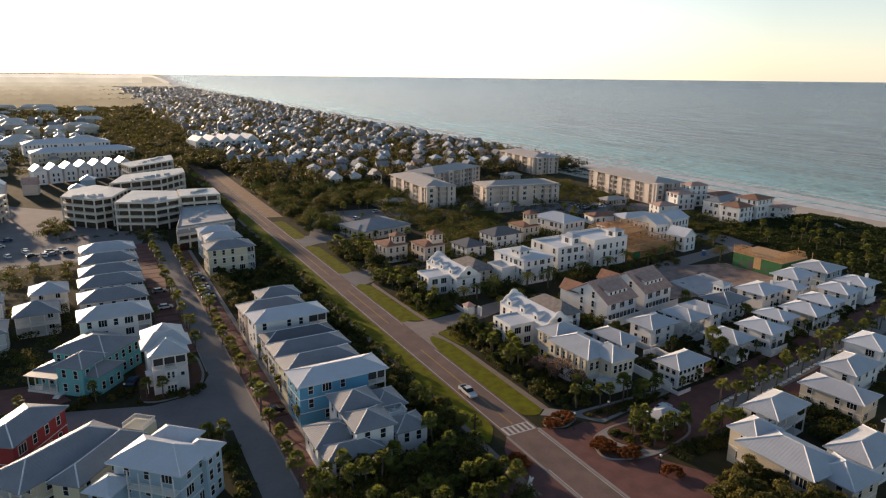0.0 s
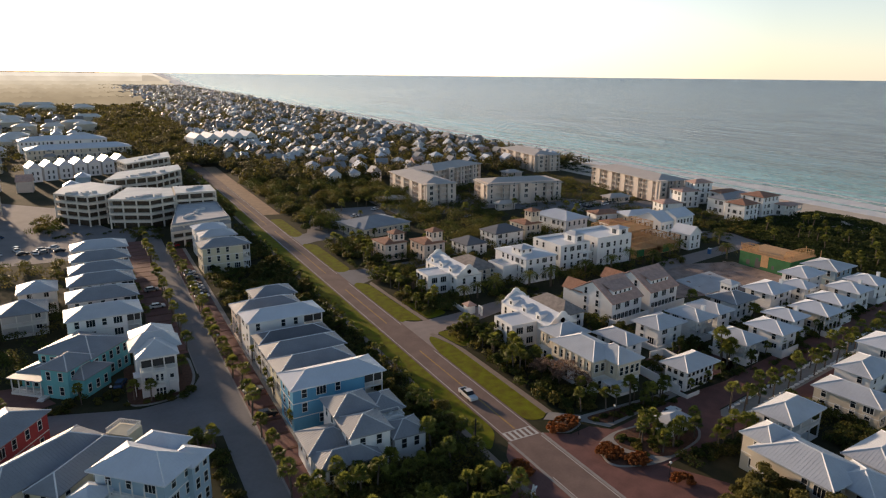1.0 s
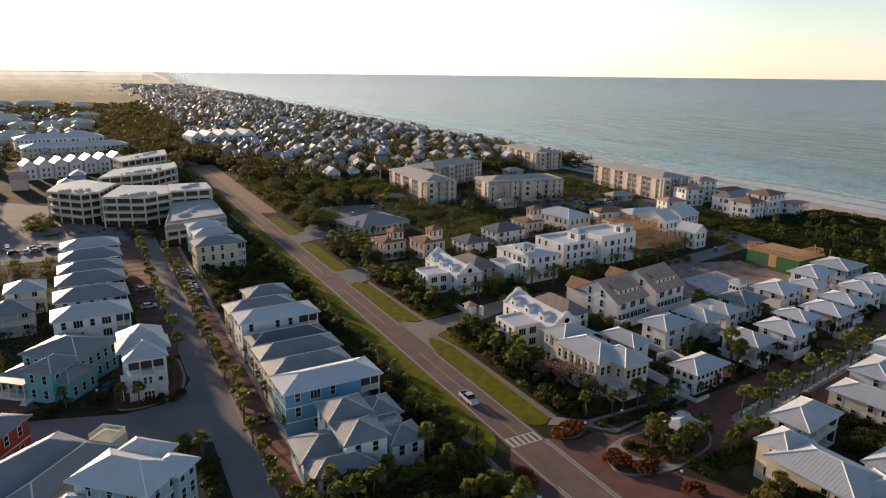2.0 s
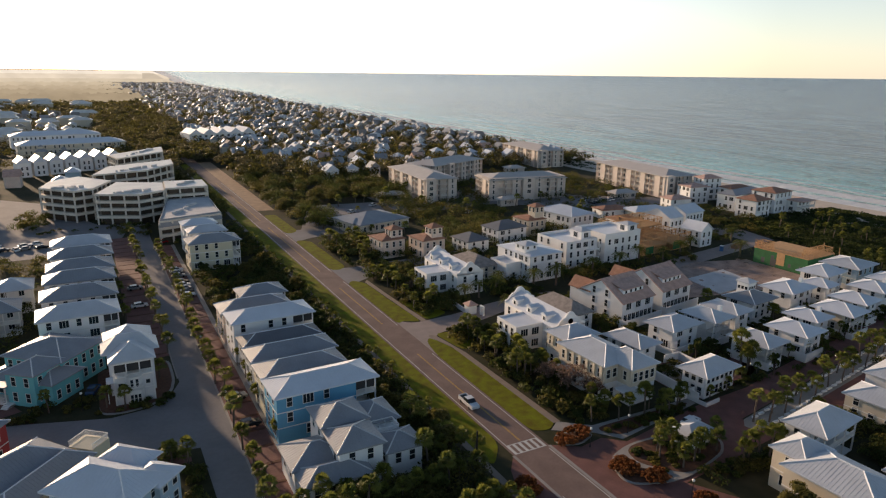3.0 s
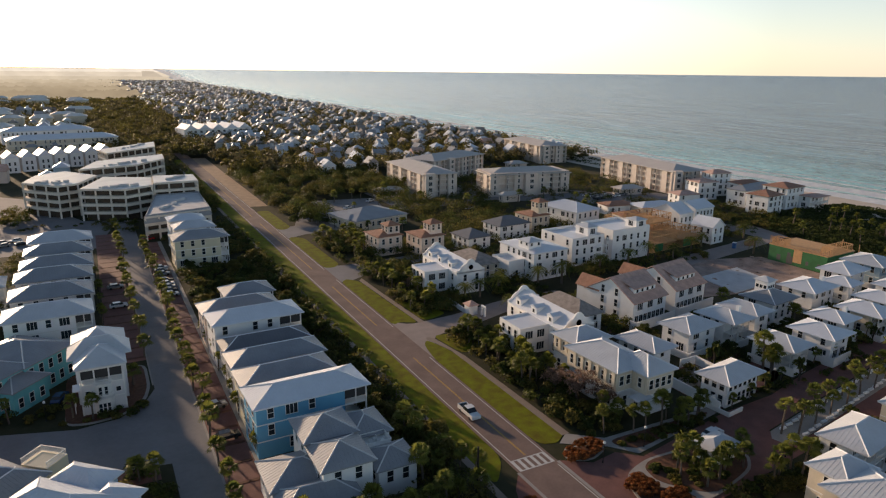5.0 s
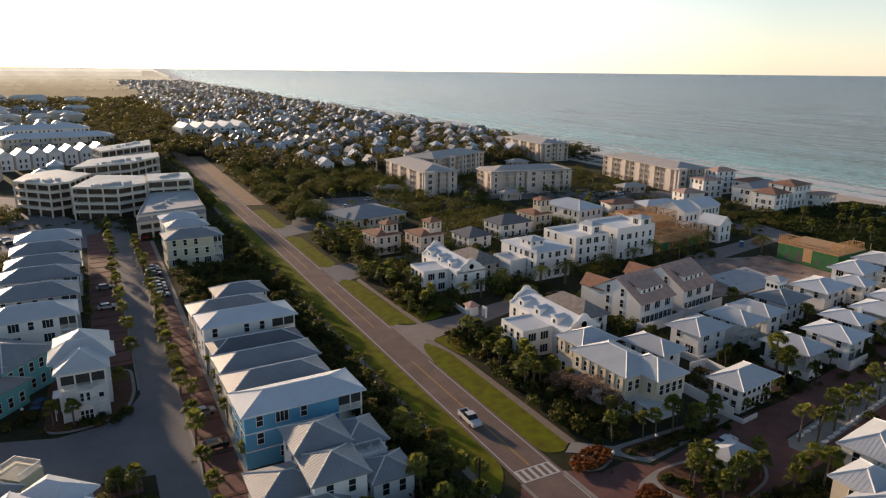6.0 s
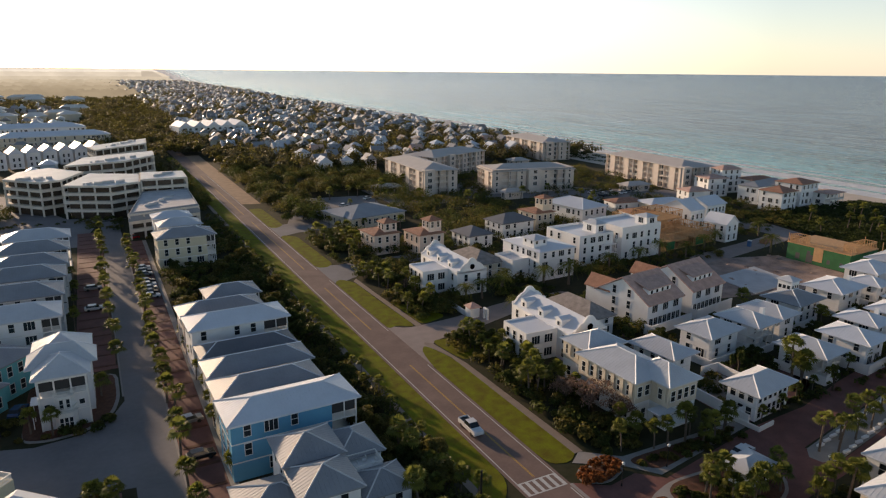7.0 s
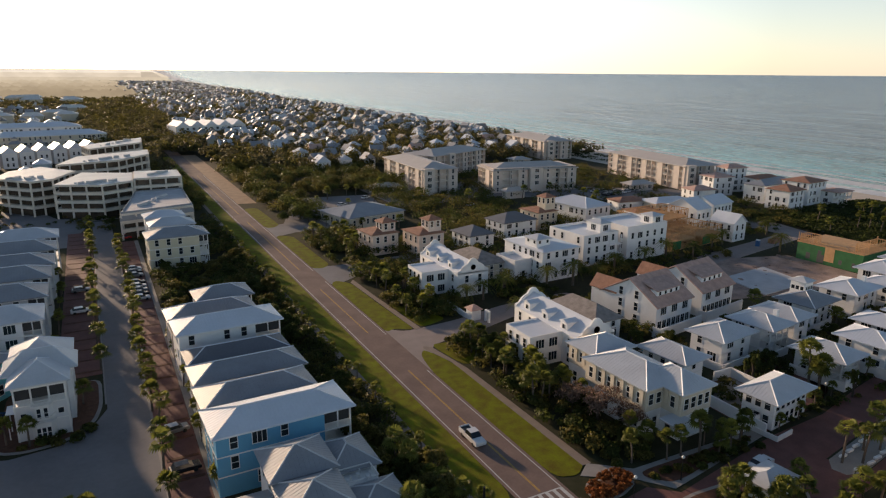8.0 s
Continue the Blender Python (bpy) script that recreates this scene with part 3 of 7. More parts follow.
slab("grass_verge", [(-9.2, -2), (-4.05, 4.5), (-4.05, 425), (-9.2, 425)], -.2, .045, M_GRASS, None, "strip of yellow-green mown grass beside the road", "grass")
slab("sidewalk_left", [(-10.6, -20), (-9.25, -20), (-9.25, 400), (-10.6, 400)], -.2, .05, M_SIDE, None, "narrow tan concrete footpath", "sidewalk")
slab("grass_verge", [(4.05, 5.5), (7.4, 4.2), (10.4, 6.5), (9.6, 48), (7.4, 56.6), (5.4, 54), (4.05, 46)], -.2, .05, M_GRASS, None, "strip of yellow-green mown grass beside the road", "grass")
slab("grass_verge", [(11.4, 45), (19, 48), (15, 57.5), (9.6, 58.3)], -.2, .05, M_GRASS, None, "mown grass wedge beside the drive", "grass")
slab("sidewalk_right", [(9.65, 6), (11.3, 6), (11.1, 44), (9.4, 56.8), (8.0, 58), (7.5, 57.0), (9.65, 48)], -.2, .06, M_SIDE, None, "narrow tan brick footpath", "sidewalk")
slab("grass_verge", [(4.05, 69), (6.5, 70.5), (10.6, 67.5), (9.6, 90), (9.4, 107), (6.5, 111.5), (4.05, 109)], -.2, .05, M_GRASS, None, "strip of mown grass beside the road", "grass")
slab("sidewalk_right", [(10.65, 67.5), (12.2, 68), (11.2, 95), (11.0, 110), (9.5, 108)], -.2, .06, M_SIDE, None, "narrow tan footpath", "sidewalk")
slab("grass_verge", [(12.4, 68), (21, 71), (16, 80), (11.9, 88)], -.2, .05, M_GRASS, None, "mown grass wedge beside the drive", "grass")
slab("grass_verge", [(4.05, 126), (7, 125), (10, 128), (9.6, 168), (6, 172), (4.05, 170)], -.2, .05, M_GRASS, None, "strip of mown grass beside the road", "grass")
slab("grass_verge", [(4.05, 186), (7, 185), (10, 189), (9.6, 225), (4.05, 226)], -.2, .05, M_GRASS, None, "strip of mown grass beside the road", "grass")
slab("dirt_verge", [(4.05, 238), (12, 236), (13, 430), (4.05, 430)], -.2, .05, M_SANDY, None, "bare sandy verge beside the road", "verge")
slab("drive_paving", [(4.0, 44), (10, 58), (22, 60), (40, 66), (60, 66), (60, 74), (38, 73), (22, 69), (8, 67.5), (4.0, 72)], -.3, .03, M_PATCH, None, "pinkish paved drive mouth off the road", "drive")
slab("drive_paving", [(4.0, 107), (12, 112), (24, 118), (60, 122), (60, 130), (24, 127), (10, 126), (4.0, 129)], -.3, .03, M_STREET, None, "grey paved drive mouth off the road", "drive")
slab("parking_lot", [(4.0, 170), (12, 174), (30, 176), (30, 185), (58, 200), (66, 235), (30, 240), (12, 190), (4.0, 188)], -.3, .03, M_STREET, None, "grey asphalt parking lot among scrub", "parking lot")
slab("parking_lot", [(66, 200), (120, 205), (175, 165), (215, 170), (212, 185), (185, 200), (130, 250), (66, 250)], -.3, .028, M_STREET, None, "grey asphalt parking lot beside the condominiums", "parking lot")

# left side street, its junction and the brick parking bays
slab("side_street", [(-54.0, -70), (-47.5, -70), (-47.5, 225), (-54.0, 225)], -.3, .03, M_STREET, None, "grey side street with pale concrete gutters", "road")
slab("side_street", [(-120, 38), (-54.0, 28), (-54.0, 58), (-56.5, 52), (-61, 48), (-68, 47), (-84, 52), (-120, 58)], -.3, .031, M_STREET, None, "grey side street at its junction", "road")
for x0, x1, y0, y1 in ((-47.5, -47.1, -30, 190), (-54.3, -54.0, 60, 200)):
    tagged(part("gutter", boxes((x0, x1, y0, y1, -.2, .05)), M_CONC), "pale concrete gutter along the street", "kerb", kind="structure")
slab("brick_bays", [(-47.1, -25), (-41.6, -25), (-41.6, 186), (-47.1, 186)], -.3, .04, M_BRICK, None, "red brick parking bays along the street", "parking bay")
for i in range(33):
    y = -20 + i * 6.2
    tagged(part("bay_divider", boxes((-46.6, -41.8, y - .35, y + .35, -.2, .09)), M_MULCH), "dark mulched strip between parking bays", "planting strip", kind="structure")
slab("sidewalk_bays", [(-41.55, -25), (-40.3, -25), (-40.3, 186), (-41.55, 186)], -.3, .06, M_CONC, None, "pale concrete footpath in front of the houses", "sidewalk")
slab("brick_bays", [(-62.0, 74), (-54.35, 74), (-54.35, 206), (-62.0, 206)], -.3, .04, M_BRICK, None, "red brick parking bays along the street", "parking bay")
for i in range(21):
    y = 76 + i * 6.2
    tagged(part("bay_divider", boxes((-61.5, -54.8, y - .35, y + .35, -.2, .09)), M_MULCH), "dark mulched strip between parking bays", "planting strip", kind="structure")
slab("brick_forecourt", [(-90, 28), (-63, 24), (-56, 24), (-56, 27.5), (-90, 33)], -.3, .04, M_BRICK, None, "red brick forecourt by the street", "drive")
slab("brick_forecourt", [(-110, 60), (-90, 55.5), (-84, 58), (-90, 70), (-110, 72)], -.3, .04, M_BRICK, None, "red brick forecourt by the street", "drive")
slab("kerb_bed", [(-70, 49.2), (-66, 47.9), (-60.2, 48.8), (-55.9, 53.6), (-54.6, 60), (-54.6, 72), (-70, 72)], -.2, .06, M_CONC, None, "pale kerb round the corner house", "kerb")
slab("planting_bed", [(-70, 50), (-66, 48.6), (-60.5, 49.5), (-56.5, 54), (-55.2, 60), (-55.2, 72), (-70, 72)], -.2, .08, M_MULCH, None, "dark planting bed round the corner house", "planting bed")
slab("office_parking", [(-200, 186), (-62, 185), (-54, 226), (-44, 228), (-66, 236), (-90, 300), (-120, 330), (-240, 330), (-240, 200)], -.3, .03, M_STREET, None, "grey asphalt parking lot of the office block", "parking lot")

# brick plaza, its street to the sea and the median walk
slab("brick_plaza", [(4.0, -60), (30, -60), (24, -30), (18, -20.5), (45, -17.5), (45, -9.8), (18, -5.8), (14.5, -2.6), (9, -3.4), (5.5, -1.0), (4.0, -.2)], -.3, .03, M_BRICK, None, "red brick paving at the crossing", "pavement")
slab("brick_plaza", [(-4.0, -60), (-4.0, -.2), (-7, -4), (-9, -9), (-20, -15), (-24, -24), (-10, -30), (-8, -60)], -.3, .03, M_BRICK, None, "red brick paving at the crossing", "pavement")
for sx in (-1, 1):
    tagged(part("concrete_band", boxes((sx * 4.0 - .3, sx * 4.0 + .3, -60, -.3, -.2, .05)), M_CONC), "pale concrete band beside the asphalt", "kerb", kind="structure")
slab("brick_street", [(44, -10.0), (260, 29), (260, 36), (99, 7.2), (74, 3.0), (58, -.6), (43, -1.4), (18, -5.8)], -.3, .031, M_BRICK, None, "red brick street with palms on both sides", "road")
slab("brick_street", [(45, -22), (260, 12), (260, 19.5), (96, -6.4), (46, -15.2)], -.3, .031, M_BRICK, None, "red brick street with palms on both sides", "road")
slab("median_walk", [(43, -12), (45, -10.2), (260, 28.6), (260, 19.8), (46.5, -14.9), (43.5, -14)], -.3, .05, M_CONC, None, "pale paved promenade between planting beds", "pavement")
slab("island_kerb", [(10.0, -10.6), (12.4, -8.2), (18, -6.6), (31, -7.4), (34.6, -9.6), (34.6, -14.0), (31, -17.2), (20, -19.6), (15, -19.2), (9.6, -17.2), (8.4, -15)], -.2, .14, M_CONC, None, "pale kerb round the traffic island", "kerb")
slab("island_bed", [(10.4, -10.9), (12.6, -8.7), (14.6, -9.2), (13.2, -13.0), (17.6, -18.2), (15.2, -18.8), (10, -16.9), (8.9, -14.8)], -.1, .18, M_MULCH, None, "rust-coloured planting bed in the island", "planting bed")
slab("island_bed", [(15.4, -8.6), (18, -7.2), (30.8, -8.0), (34.0, -10.0), (34.0, -13.8), (30.8, -16.7), (20.2, -19.2), (14.6, -12.6)], -.1, .18, M_MULCH, None, "dark planting bed in the island", "planting bed")
slab("kerb_bed", [(5.2, -.9), (7.2, 2.6), (12.5, 1.2), (14.2, -1.0), (9.2, -3.0)], -.2, .12, M_CONC, None, "kerb round the corner planting bed", "kerb")
slab("corner_bed", [(5.6, -.9), (7.3, 2.1), (12.2, .8), (13.4, -.9), (9.2, -2.6)], -.1, .16, M_MULCH, None, "rust-coloured corner planting bed", "planting bed")
slab("sidewalk_corner", [(7.6, 4.0), (10.6, 6.2), (16, 1.8), (43, 1.4), (43, -.6), (18, -4.8), (14.6, -.6)], -.3, .055, M_CONC, None, "pale concrete footpath at the corner", "sidewalk")
slab("corner_bed", [(16.5, .8), (40, .4), (40, -.3), (19, -3.8), (16, -.8)], -.1, .1, M_MULCH, None, "dark planting strip beside the street", "planting bed")

# ---- houses between the side street and the road ----
ROWA = "houses between the side street and the road"
hip_house("house", "three-storey sky-blue house with pale metal hip roof", -41.5, 22, 21, 9.6, 2, 9.3, 1.7, M_BLUE, M_ROOF_W, floors=3, porch="+x", depth=4.2, seed=1, group=ROWA)
hip_house("house", "pale grey house with grey standing-seam roof and porch", -41.2, 32.5, 18.5, 9.4, 2, 8.2, 2.0, M_YELLOW, M_ROOF_G, floors=3, porch="+x", seed=2, group=ROWA)
hip_house("house", "grey house with dark ribbed metal roof", -41.0, 43.5, 19.5, 8.6, 2, 7.6, 1.9, M_GREY, M_ROOF_G, floors=3, porch="+x", seed=3, group=ROWA)
hip_house("house", "dark-roofed grey house behind the white one", -40.8, 52.5, 18.8, 7.8, 2, 7.4, 1.6, M_GREY, M_ROOF_D, floors=2, porch="+x", seed=4, group=ROWA)
hip_house("house", "tall white house with pale metal hip roof and galleries", -41.4, 62.0, 20.5, 9.8, 2, 9.6, 1.8, M_WHITE, M_ROOF_W, floors=3, porch="+x", depth=5, seed=5, group=ROWA)
hip_house("house", "pale house with long grey metal roof", -41.6, 74.5, 18.5, 9.4, 2, 8.0, 2.0, M_PEACH, M_ROOF_G, floors=3, porch="+x", seed=6, group=ROWA)
hip_house("house", "grey-roofed house beside the woods", -34.5, 86, 13, 9, 2, 7.8, 1.9, M_WHITE, M_ROOF_G, floors=2, porch="+x", seed=7, group=ROWA)
hip_house("house", "pale yellow three-storey house with blue-grey roof", -40.0, 144, 18, 11, 2, 9.4, 2.0, M_YELLOW, M_ROOF_G, floors=3, porch="+x", seed=8, group=ROWA)
hip_house("house", "white house with pale metal roof", -38.0, 158, 14, 9, 2, 10.0, 2.0, M_WHITE, M_ROOF_L, floors=3, porch="+x", seed=9, group=ROWA)
hip_house("house", "white house with pale hip roof beside the office block", -38.5, 170, 13, 9, 2, 10.4, 1.6, M_WHITE, M_ROOF_W, floors=3, porch="+x", seed=10, group=ROWA)


def rambling_house():
    """The grey house of many hip roofs nearest to the woods."""
    h = thing("house", pose(-.2, 2.4, 0), "rambling pale house with many grey hip roofs and roof deck", "house", ROWA)
    for x0, x1, y0, y1, e, r in ((-43, -32, 2.6, 12.0, 4.8, 1.8), (-36.2, -27.4, 0.0, 8.8, 7.6, 2.0), (-36.4, -27.2, 7.8, 16.6, 8.2, 2.0),
                                 (-28.2, -20.6, 9.6, 18.4, 5.8, 2.0), (-27.4, -19.8, .6, 7.8, 4.9, 1.7), (-42.5, -30.6, -2.6, 4.2, 4.4, 1.5)):
        part("wall", boxes((x0 + .6, x1 - .6, y0 + .6, y1 - .6, 0, e)), M_WHITE, h)
        bm = bmesh.new()
        hip(bm, x0, x1, y0, y1, e, r)
        rf = part("roof", bm, M_ROOF_G, h)
        bm = bmesh.new()
        hip_seams(bm, x0, x1, y0, y1, e, r)
        part("seam", bm, M_ROOF_G, rf)
        bm = bmesh.new()
        hip_caps(bm, x0, x1, y0, y1, e, r)
        part("ridge_cap", bm, M_ROOF_L, rf)
        windows(h, "-y", x0 + 1.2, x1 - 1.2, y0 + .6, 1, e - 2.4, 3, 2.2)
        windows(h, "-x", y0 + 1.2, y1 - 1.2, x0 + .6, 1, e - 2.4, 3, 2.4)
        windows(h, "+x", y0 + 1.2, y1 - 1.2, x1 - .6, 1, e - 2.4, 3, 2.4)
    part("roof_deck", boxes((-28.0, -22.2, 6.6, 10.0, 0, 5.4)), M_TRIM, h)
    bm = bmesh.new()
    rail(bm, -27.9, 6.7, -22.3, 6.7, 5.4), rail(bm, -22.3, 6.8, -22.3, 9.9, 5.4), rail(bm, -27.9, 9.9, -22.3, 9.9, 5.4)
    part("railing", bm, M_TRIM, h)
    for cx, cy in ((-26.2, 10.4), (-24.6, 11.2), (-23.6, 10.2)):
        bm = boxes((cx - .3, cx + .3, cy - .3, cy + .3, 5.82, 5.9), (cx + .22, cx + .3, cy - .3, cy + .3, 5.9, 6.35), *[(cx + a - .03, cx + a + .03, cy + b - .03, cy + b + .03, 5.4, 5.82) for a in (-.25, .25) for b in (-.25, .25)])
        tagged(part("deck_chair", bm, M_TRIM), "white chair on the roof deck", "chair", "chairs on the roof deck")


rambling_house()

# ---- houses beyond the side street ----
ROWC = "row of grey-roofed houses along the side street"
for i in range(6):
    hip_house("house", "white house with grey metal hip roof, one of a close row", -81.8 + .2 * i, 83.5 + 14.6 * i, 18.4, 10.4 + .5 * (i % 2), 2, 9.4 + .3 * (i % 3), 2.2,
              (M_WHITE, M_GREY, M_WHITE, M_PBLUE, M_WHITE, M_GREY)[i], (M_ROOF_L, M_ROOF_G, M_ROOF_G, M_ROOF_G, M_ROOF_G, M_ROOF_L)[i], floors=3, porch="+x", depth=3.4, seed=20 + i, group=ROWC)
hip_house("house", "pale cottage with grey hip roof behind the row", -98, 104, 12, 11, 2, 6.4, 2.6, M_GREY, M_ROOF_G, seed=31, porch="-y")
hip_house("house", "pale cottage with light hip roof behind the row", -95, 122, 11, 11, 2, 6.8, 2.4, M_WHITE, M_ROOF_L, seed=32, porch="-y")
hip_house("house", "white cottage with grey roof behind the row", -112, 120, 11, 11, 2, 6.4, 2.4, M_WHITE, M_ROOF_G, seed=33)
hip_house("house", "grey cottage with grey roof behind the row", -110, 92, 12, 11, 2, 6.4, 2.4, M_GREY, M_ROOF_G, seed=34)


def aqua_house():
    h = thing("house", pose(-79, 70, 0, 0, 0, -40) @ Matrix.Translation((79, -70, 0)), "aqua timber house with grey hip roofs and white porch", "house")
    for x0, x1, y0, y1, e, r in ((-87.5, -72, 66, 80, 7.0, 2.3), (-80.5, -72.5, 59.0, 68.5, 7.0, 1.9), (-76.5, -69.8, 60.5, 70, 4.6, 1.6), (-88.5, -79.5, 61.5, 68.5, 4.0, 1.0)):
        part("wall", boxes((x0 + .6, x1 - .6, y0 + .6, y1 - .6, 0, e)), M_AQUA, h)
        bm = bmesh.new()
        hip(bm, x0, x1, y0, y1, e, r)
        rf = part("roof", bm, M_ROOF_G, h)
        bm = bmesh.new()
        hip_seams(bm, x0, x1, y0, y1, e, r)
        part("seam", bm, M_ROOF_G, rf)
        bm = bmesh.new()
        hip_caps(bm, x0, x1, y0, y1, e, r)
        part("ridge_cap", bm, M_ROOF_L, rf)
        windows(h, "-y", x0 + .9, x1 - .9, y0 + .6, 1 if e < 6 else 2, 1.0, 3.4, 2.2)
        windows(h, "+x", y0 + .9, y1 - .9, x1 - .6, 1 if e < 6 else 2, 1.0, 3.4, 2.4)
    part("porch_floor", boxes((-88, -80, 59.0, 62.0, 0, .6)), M_TRIM, h)
    for i in range(5):
        part("post", boxes((-87.8 + 1.9 * i, -87.6 + 1.9 * i, 59.1, 59.3, .6, 4.0)), M_TRIM, h)
    bm = bmesh.new()
    rail(bm, -87.8, 59.2, -80.2, 59.2, .6)
    part("railing", bm, M_TRIM, h)
    part("steps", boxes(*[(-80, -78.4, 58.2 - .3 * i, 61, 0, .55 - .15 * i) for i in range(4)]), M_TRIM, h)
    part("porch_roof", boxes((-88.4, -79.6, 58.6, 62, 4.0, 4.2)), M_ROOF_G, h)


aqua_house()


def bay_house():
    """The tall narrow house with a stacked bay, an open top gallery and crossed hip roofs."""
    h = thing("house", pose(0, 0, 0), "tall narrow white house with stacked bay and open top gallery", "house")
    x0, x1, y0, y1, e, xm = -66.8, -59.4, 52.0, 68.5, 9.5, -63.1
    part("wall", boxes((x0, x1, y0, 57, 0, 6.1)), M_PALE, h)
    part("wall", boxes((x0, x1, 54.4, 57, 6.1, e)), M_PALE, h, "shaded back wall of the gallery")
    part("wall", boxes((x0 - .7, x1 + .7, 57, y1, 0, e + .2)), M_WHITE, h)
    for rx0, rx1, ry0, ry1, z, rise in ((x0 - .8, x1 + .8, 51.2, 61, e, 2.5), (x0 - 1.9, x1 + 1.9, 56.2, 63.2, e + .1, 2.9), (x0 - 1.3, x1 + 1.3, 58.4, y1 + .8, e + .3, 3.1)):
        bm = bmesh.new(); hip(bm, rx0, rx1, ry0, ry1, z, rise); rf = part("roof", bm, M_ROOF_L, h)
        bm = bmesh.new(); hip_seams(bm, rx0, rx1, ry0, ry1, z, rise); part("seam", bm, M_ROOF_L, rf)
        bm = bmesh.new(); hip_caps(bm, rx0, rx1, ry0, ry1, z, rise, w=.1); part("ridge_cap", bm, M_ROOF_W, rf)
    # the stacked bay: an angled front on each floor, a balcony over it
    bay = lambda w, d: [(xm - w, y0 + .002), (xm - w * .62, y0 - d), (xm + w * .62, y0 - d), (xm + w, y0 + .002)]
    for name, w, d, z0, z1 in (("bay", 1.75, 1.3, 0, 3.1), ("balcony_floor", 1.9, 1.45, 3.1, 3.32), ("bay", 1.55, .5, 3.32, 6.0), ("balcony_floor", 1.8, 1.2, 6.0, 6.2)):
        bm = bmesh.new(); prism(bm, bay(w, d), z0, z1); bmesh.ops.recalc_face_normals(bm, faces=bm.faces)
        part(name, bm, M_TRIM, h)
    for w, d, z in ((1.8, 1.35, 3.32), (1.7, 1.1, 6.2)):
        bm = bmesh.new()
        p4 = bay(w, d)
        for a, b in zip(p4, p4[1:]):
            rail(bm, *a, *b, z, .95, .22)
        part("railing", bm, M_TRIM, h)
    for u in (-.72, 0, .72):
        window(h, xm + u, y0 - 1.3, .7, "-y", "slim")
    for u in (-.5, .5):
        window(h, xm + u, y0 - .5, 3.7, "-y", "slim")
    for u in (-2.6, 2.6):
        window(h, xm + u, y0, 3.9, "-y", "small")
    # the open gallery under the front roof
    part("gallery_floor", boxes((x0 - .1, x1 + .1, y0 - .3, 54.4, 6.1, 6.3)), M_TRIM, h)
    for x in (x0 + .12, xm - 1.25, xm + 1.25, x1 - .12):
        part("post", boxes((x - .13, x + .13, y0 - .2, y0 + .06, 6.3, e - .5)), M_TRIM, h)
    part("fascia", boxes((x0 - .1, x1 + .1, y0 - .25, y0 + .08, e - .5, e - .004)), M_TRIM, h)
    for a, b in ((x0 + .25, xm - 1.4), (xm + 1.4, x1 - .25)):
        bm = bmesh.new(); rail(bm, a, y0 - .08, b, y0 - .08, 6.3, .95); part("railing", bm, M_TRIM, h)
    # dark sheets stand in for the gallery's inner shade
    for u in (-2.5, 0, 2.5):
        part("screen", boxes((xm + u - 1.12, xm + u + 1.12, y0 + .07, y0 + .1, 7.2, e - .5)), M_SHADE_SHEET, h)
    # pilasters, belt and side bays
    for x in (x0, x1):
        part("pilaster", boxes((x - .14, x + .14, y0 - .14, y0 + .14, 0, 6.1)), M_TRIM, h)
    part("belt_course", boxes((x0 - .05, x1 + .05, y0 - .05, 57, 3.0, 3.2)), M_TRIM, h)
    for f in range(3):
        for y in (53.4, 59, 62.2, 65.4):
            at = x1 if y < 57 else x1 + .7
            if not (f == 2 and y < 57):
                window(h, at, y, .9 + 3 * f, "+x", "small" if y == 59 else "tall")
    part("side_awning", boxes((x0 - 1.5, x0, 53.2, 56.6, 4.5, 4.62)), M_ROOF_W, h)
    for y in (53.4, 56.4):
        part("post", boxes((x0 - 1.4, x0 - 1.25, y, y + .15, 0, 4.5)), M_TRIM, h)


bay_house()
NEARC = "houses at the near end of the side street"
hip_house("house", "dark red timber house with grey metal roof", -92.2, 25.5, 16, 9.5, 57, 7.4, 1.8, M_RED, M_ROOF_G, seed=40, group=NEARC)
hip_house("house", "cream house with long grey hip roof and galleries", -90.5, 10.5, 22, 10, 38, 6.6, 2.4, M_CREAM, M_ROOF_G, seed=41, group=NEARC, porch="-x")
hip_house("house", "pale yellow house with grey roof and roof deck", -82.0, 9.0, 18, 6.4, 50, 6.2, 2.0, M_YELLOW, M_ROOF_G, seed=42, group=NEARC)
blue = hip_house("house", "pale blue house with broad white metal roofs and galleries", -77.9, 9.6, 14.7, 9.6, -43, 9.3, 2.4, M_PBLUE, M_ROOF_W, floors=3, seed=43, group=NEARC, over=.9)
for x0, x1, y0, y1, e, r in ((1.0, 9.5, 8.2, 14.5, 8.9, 1.9), (9.0, 15.4, 6.0, 12.0, 8.9, 1.6), (-1.2, 4.4, -4.4, 1.6, 6.4, 1.6)):
    part("wall", boxes((x0 + .7, x1 - .7, y0 + .7, y1 - .7, 0, e)), M_PBLUE, blue)
    bm = bmesh.new(); hip(bm, x0, x1, y0, y1, e, r); rf = part("roof", bm, M_ROOF_W, blue)
    bm = bmesh.new(); hip_seams(bm, x0, x1, y0, y1, e, r); part("seam", bm, M_ROOF_W, rf)
windows(blue, "-y", 0, 3.4, -3.7, 2, 1.2, 3.0, 1.5), windows(blue, "+x", 6.8, 11.2, 14.7, 3, 1.0, 3.1, 2.0)
part("gallery_floor", boxes((4.6, 13.6, -.7, .88, 5.9, 6.15)), M_TRIM, blue)
bm = bmesh.new(); rail(bm, 4.6, -.6, 13.6, -.6, 6.15); part("railing", bm, M_TRIM, blue)
for i in range(5):
    part("post", boxes((4.7 + 2.2 * i, 4.88 + 2.2 * i, -.7, -.52, 0, 9.2)), M_TRIM, blue)
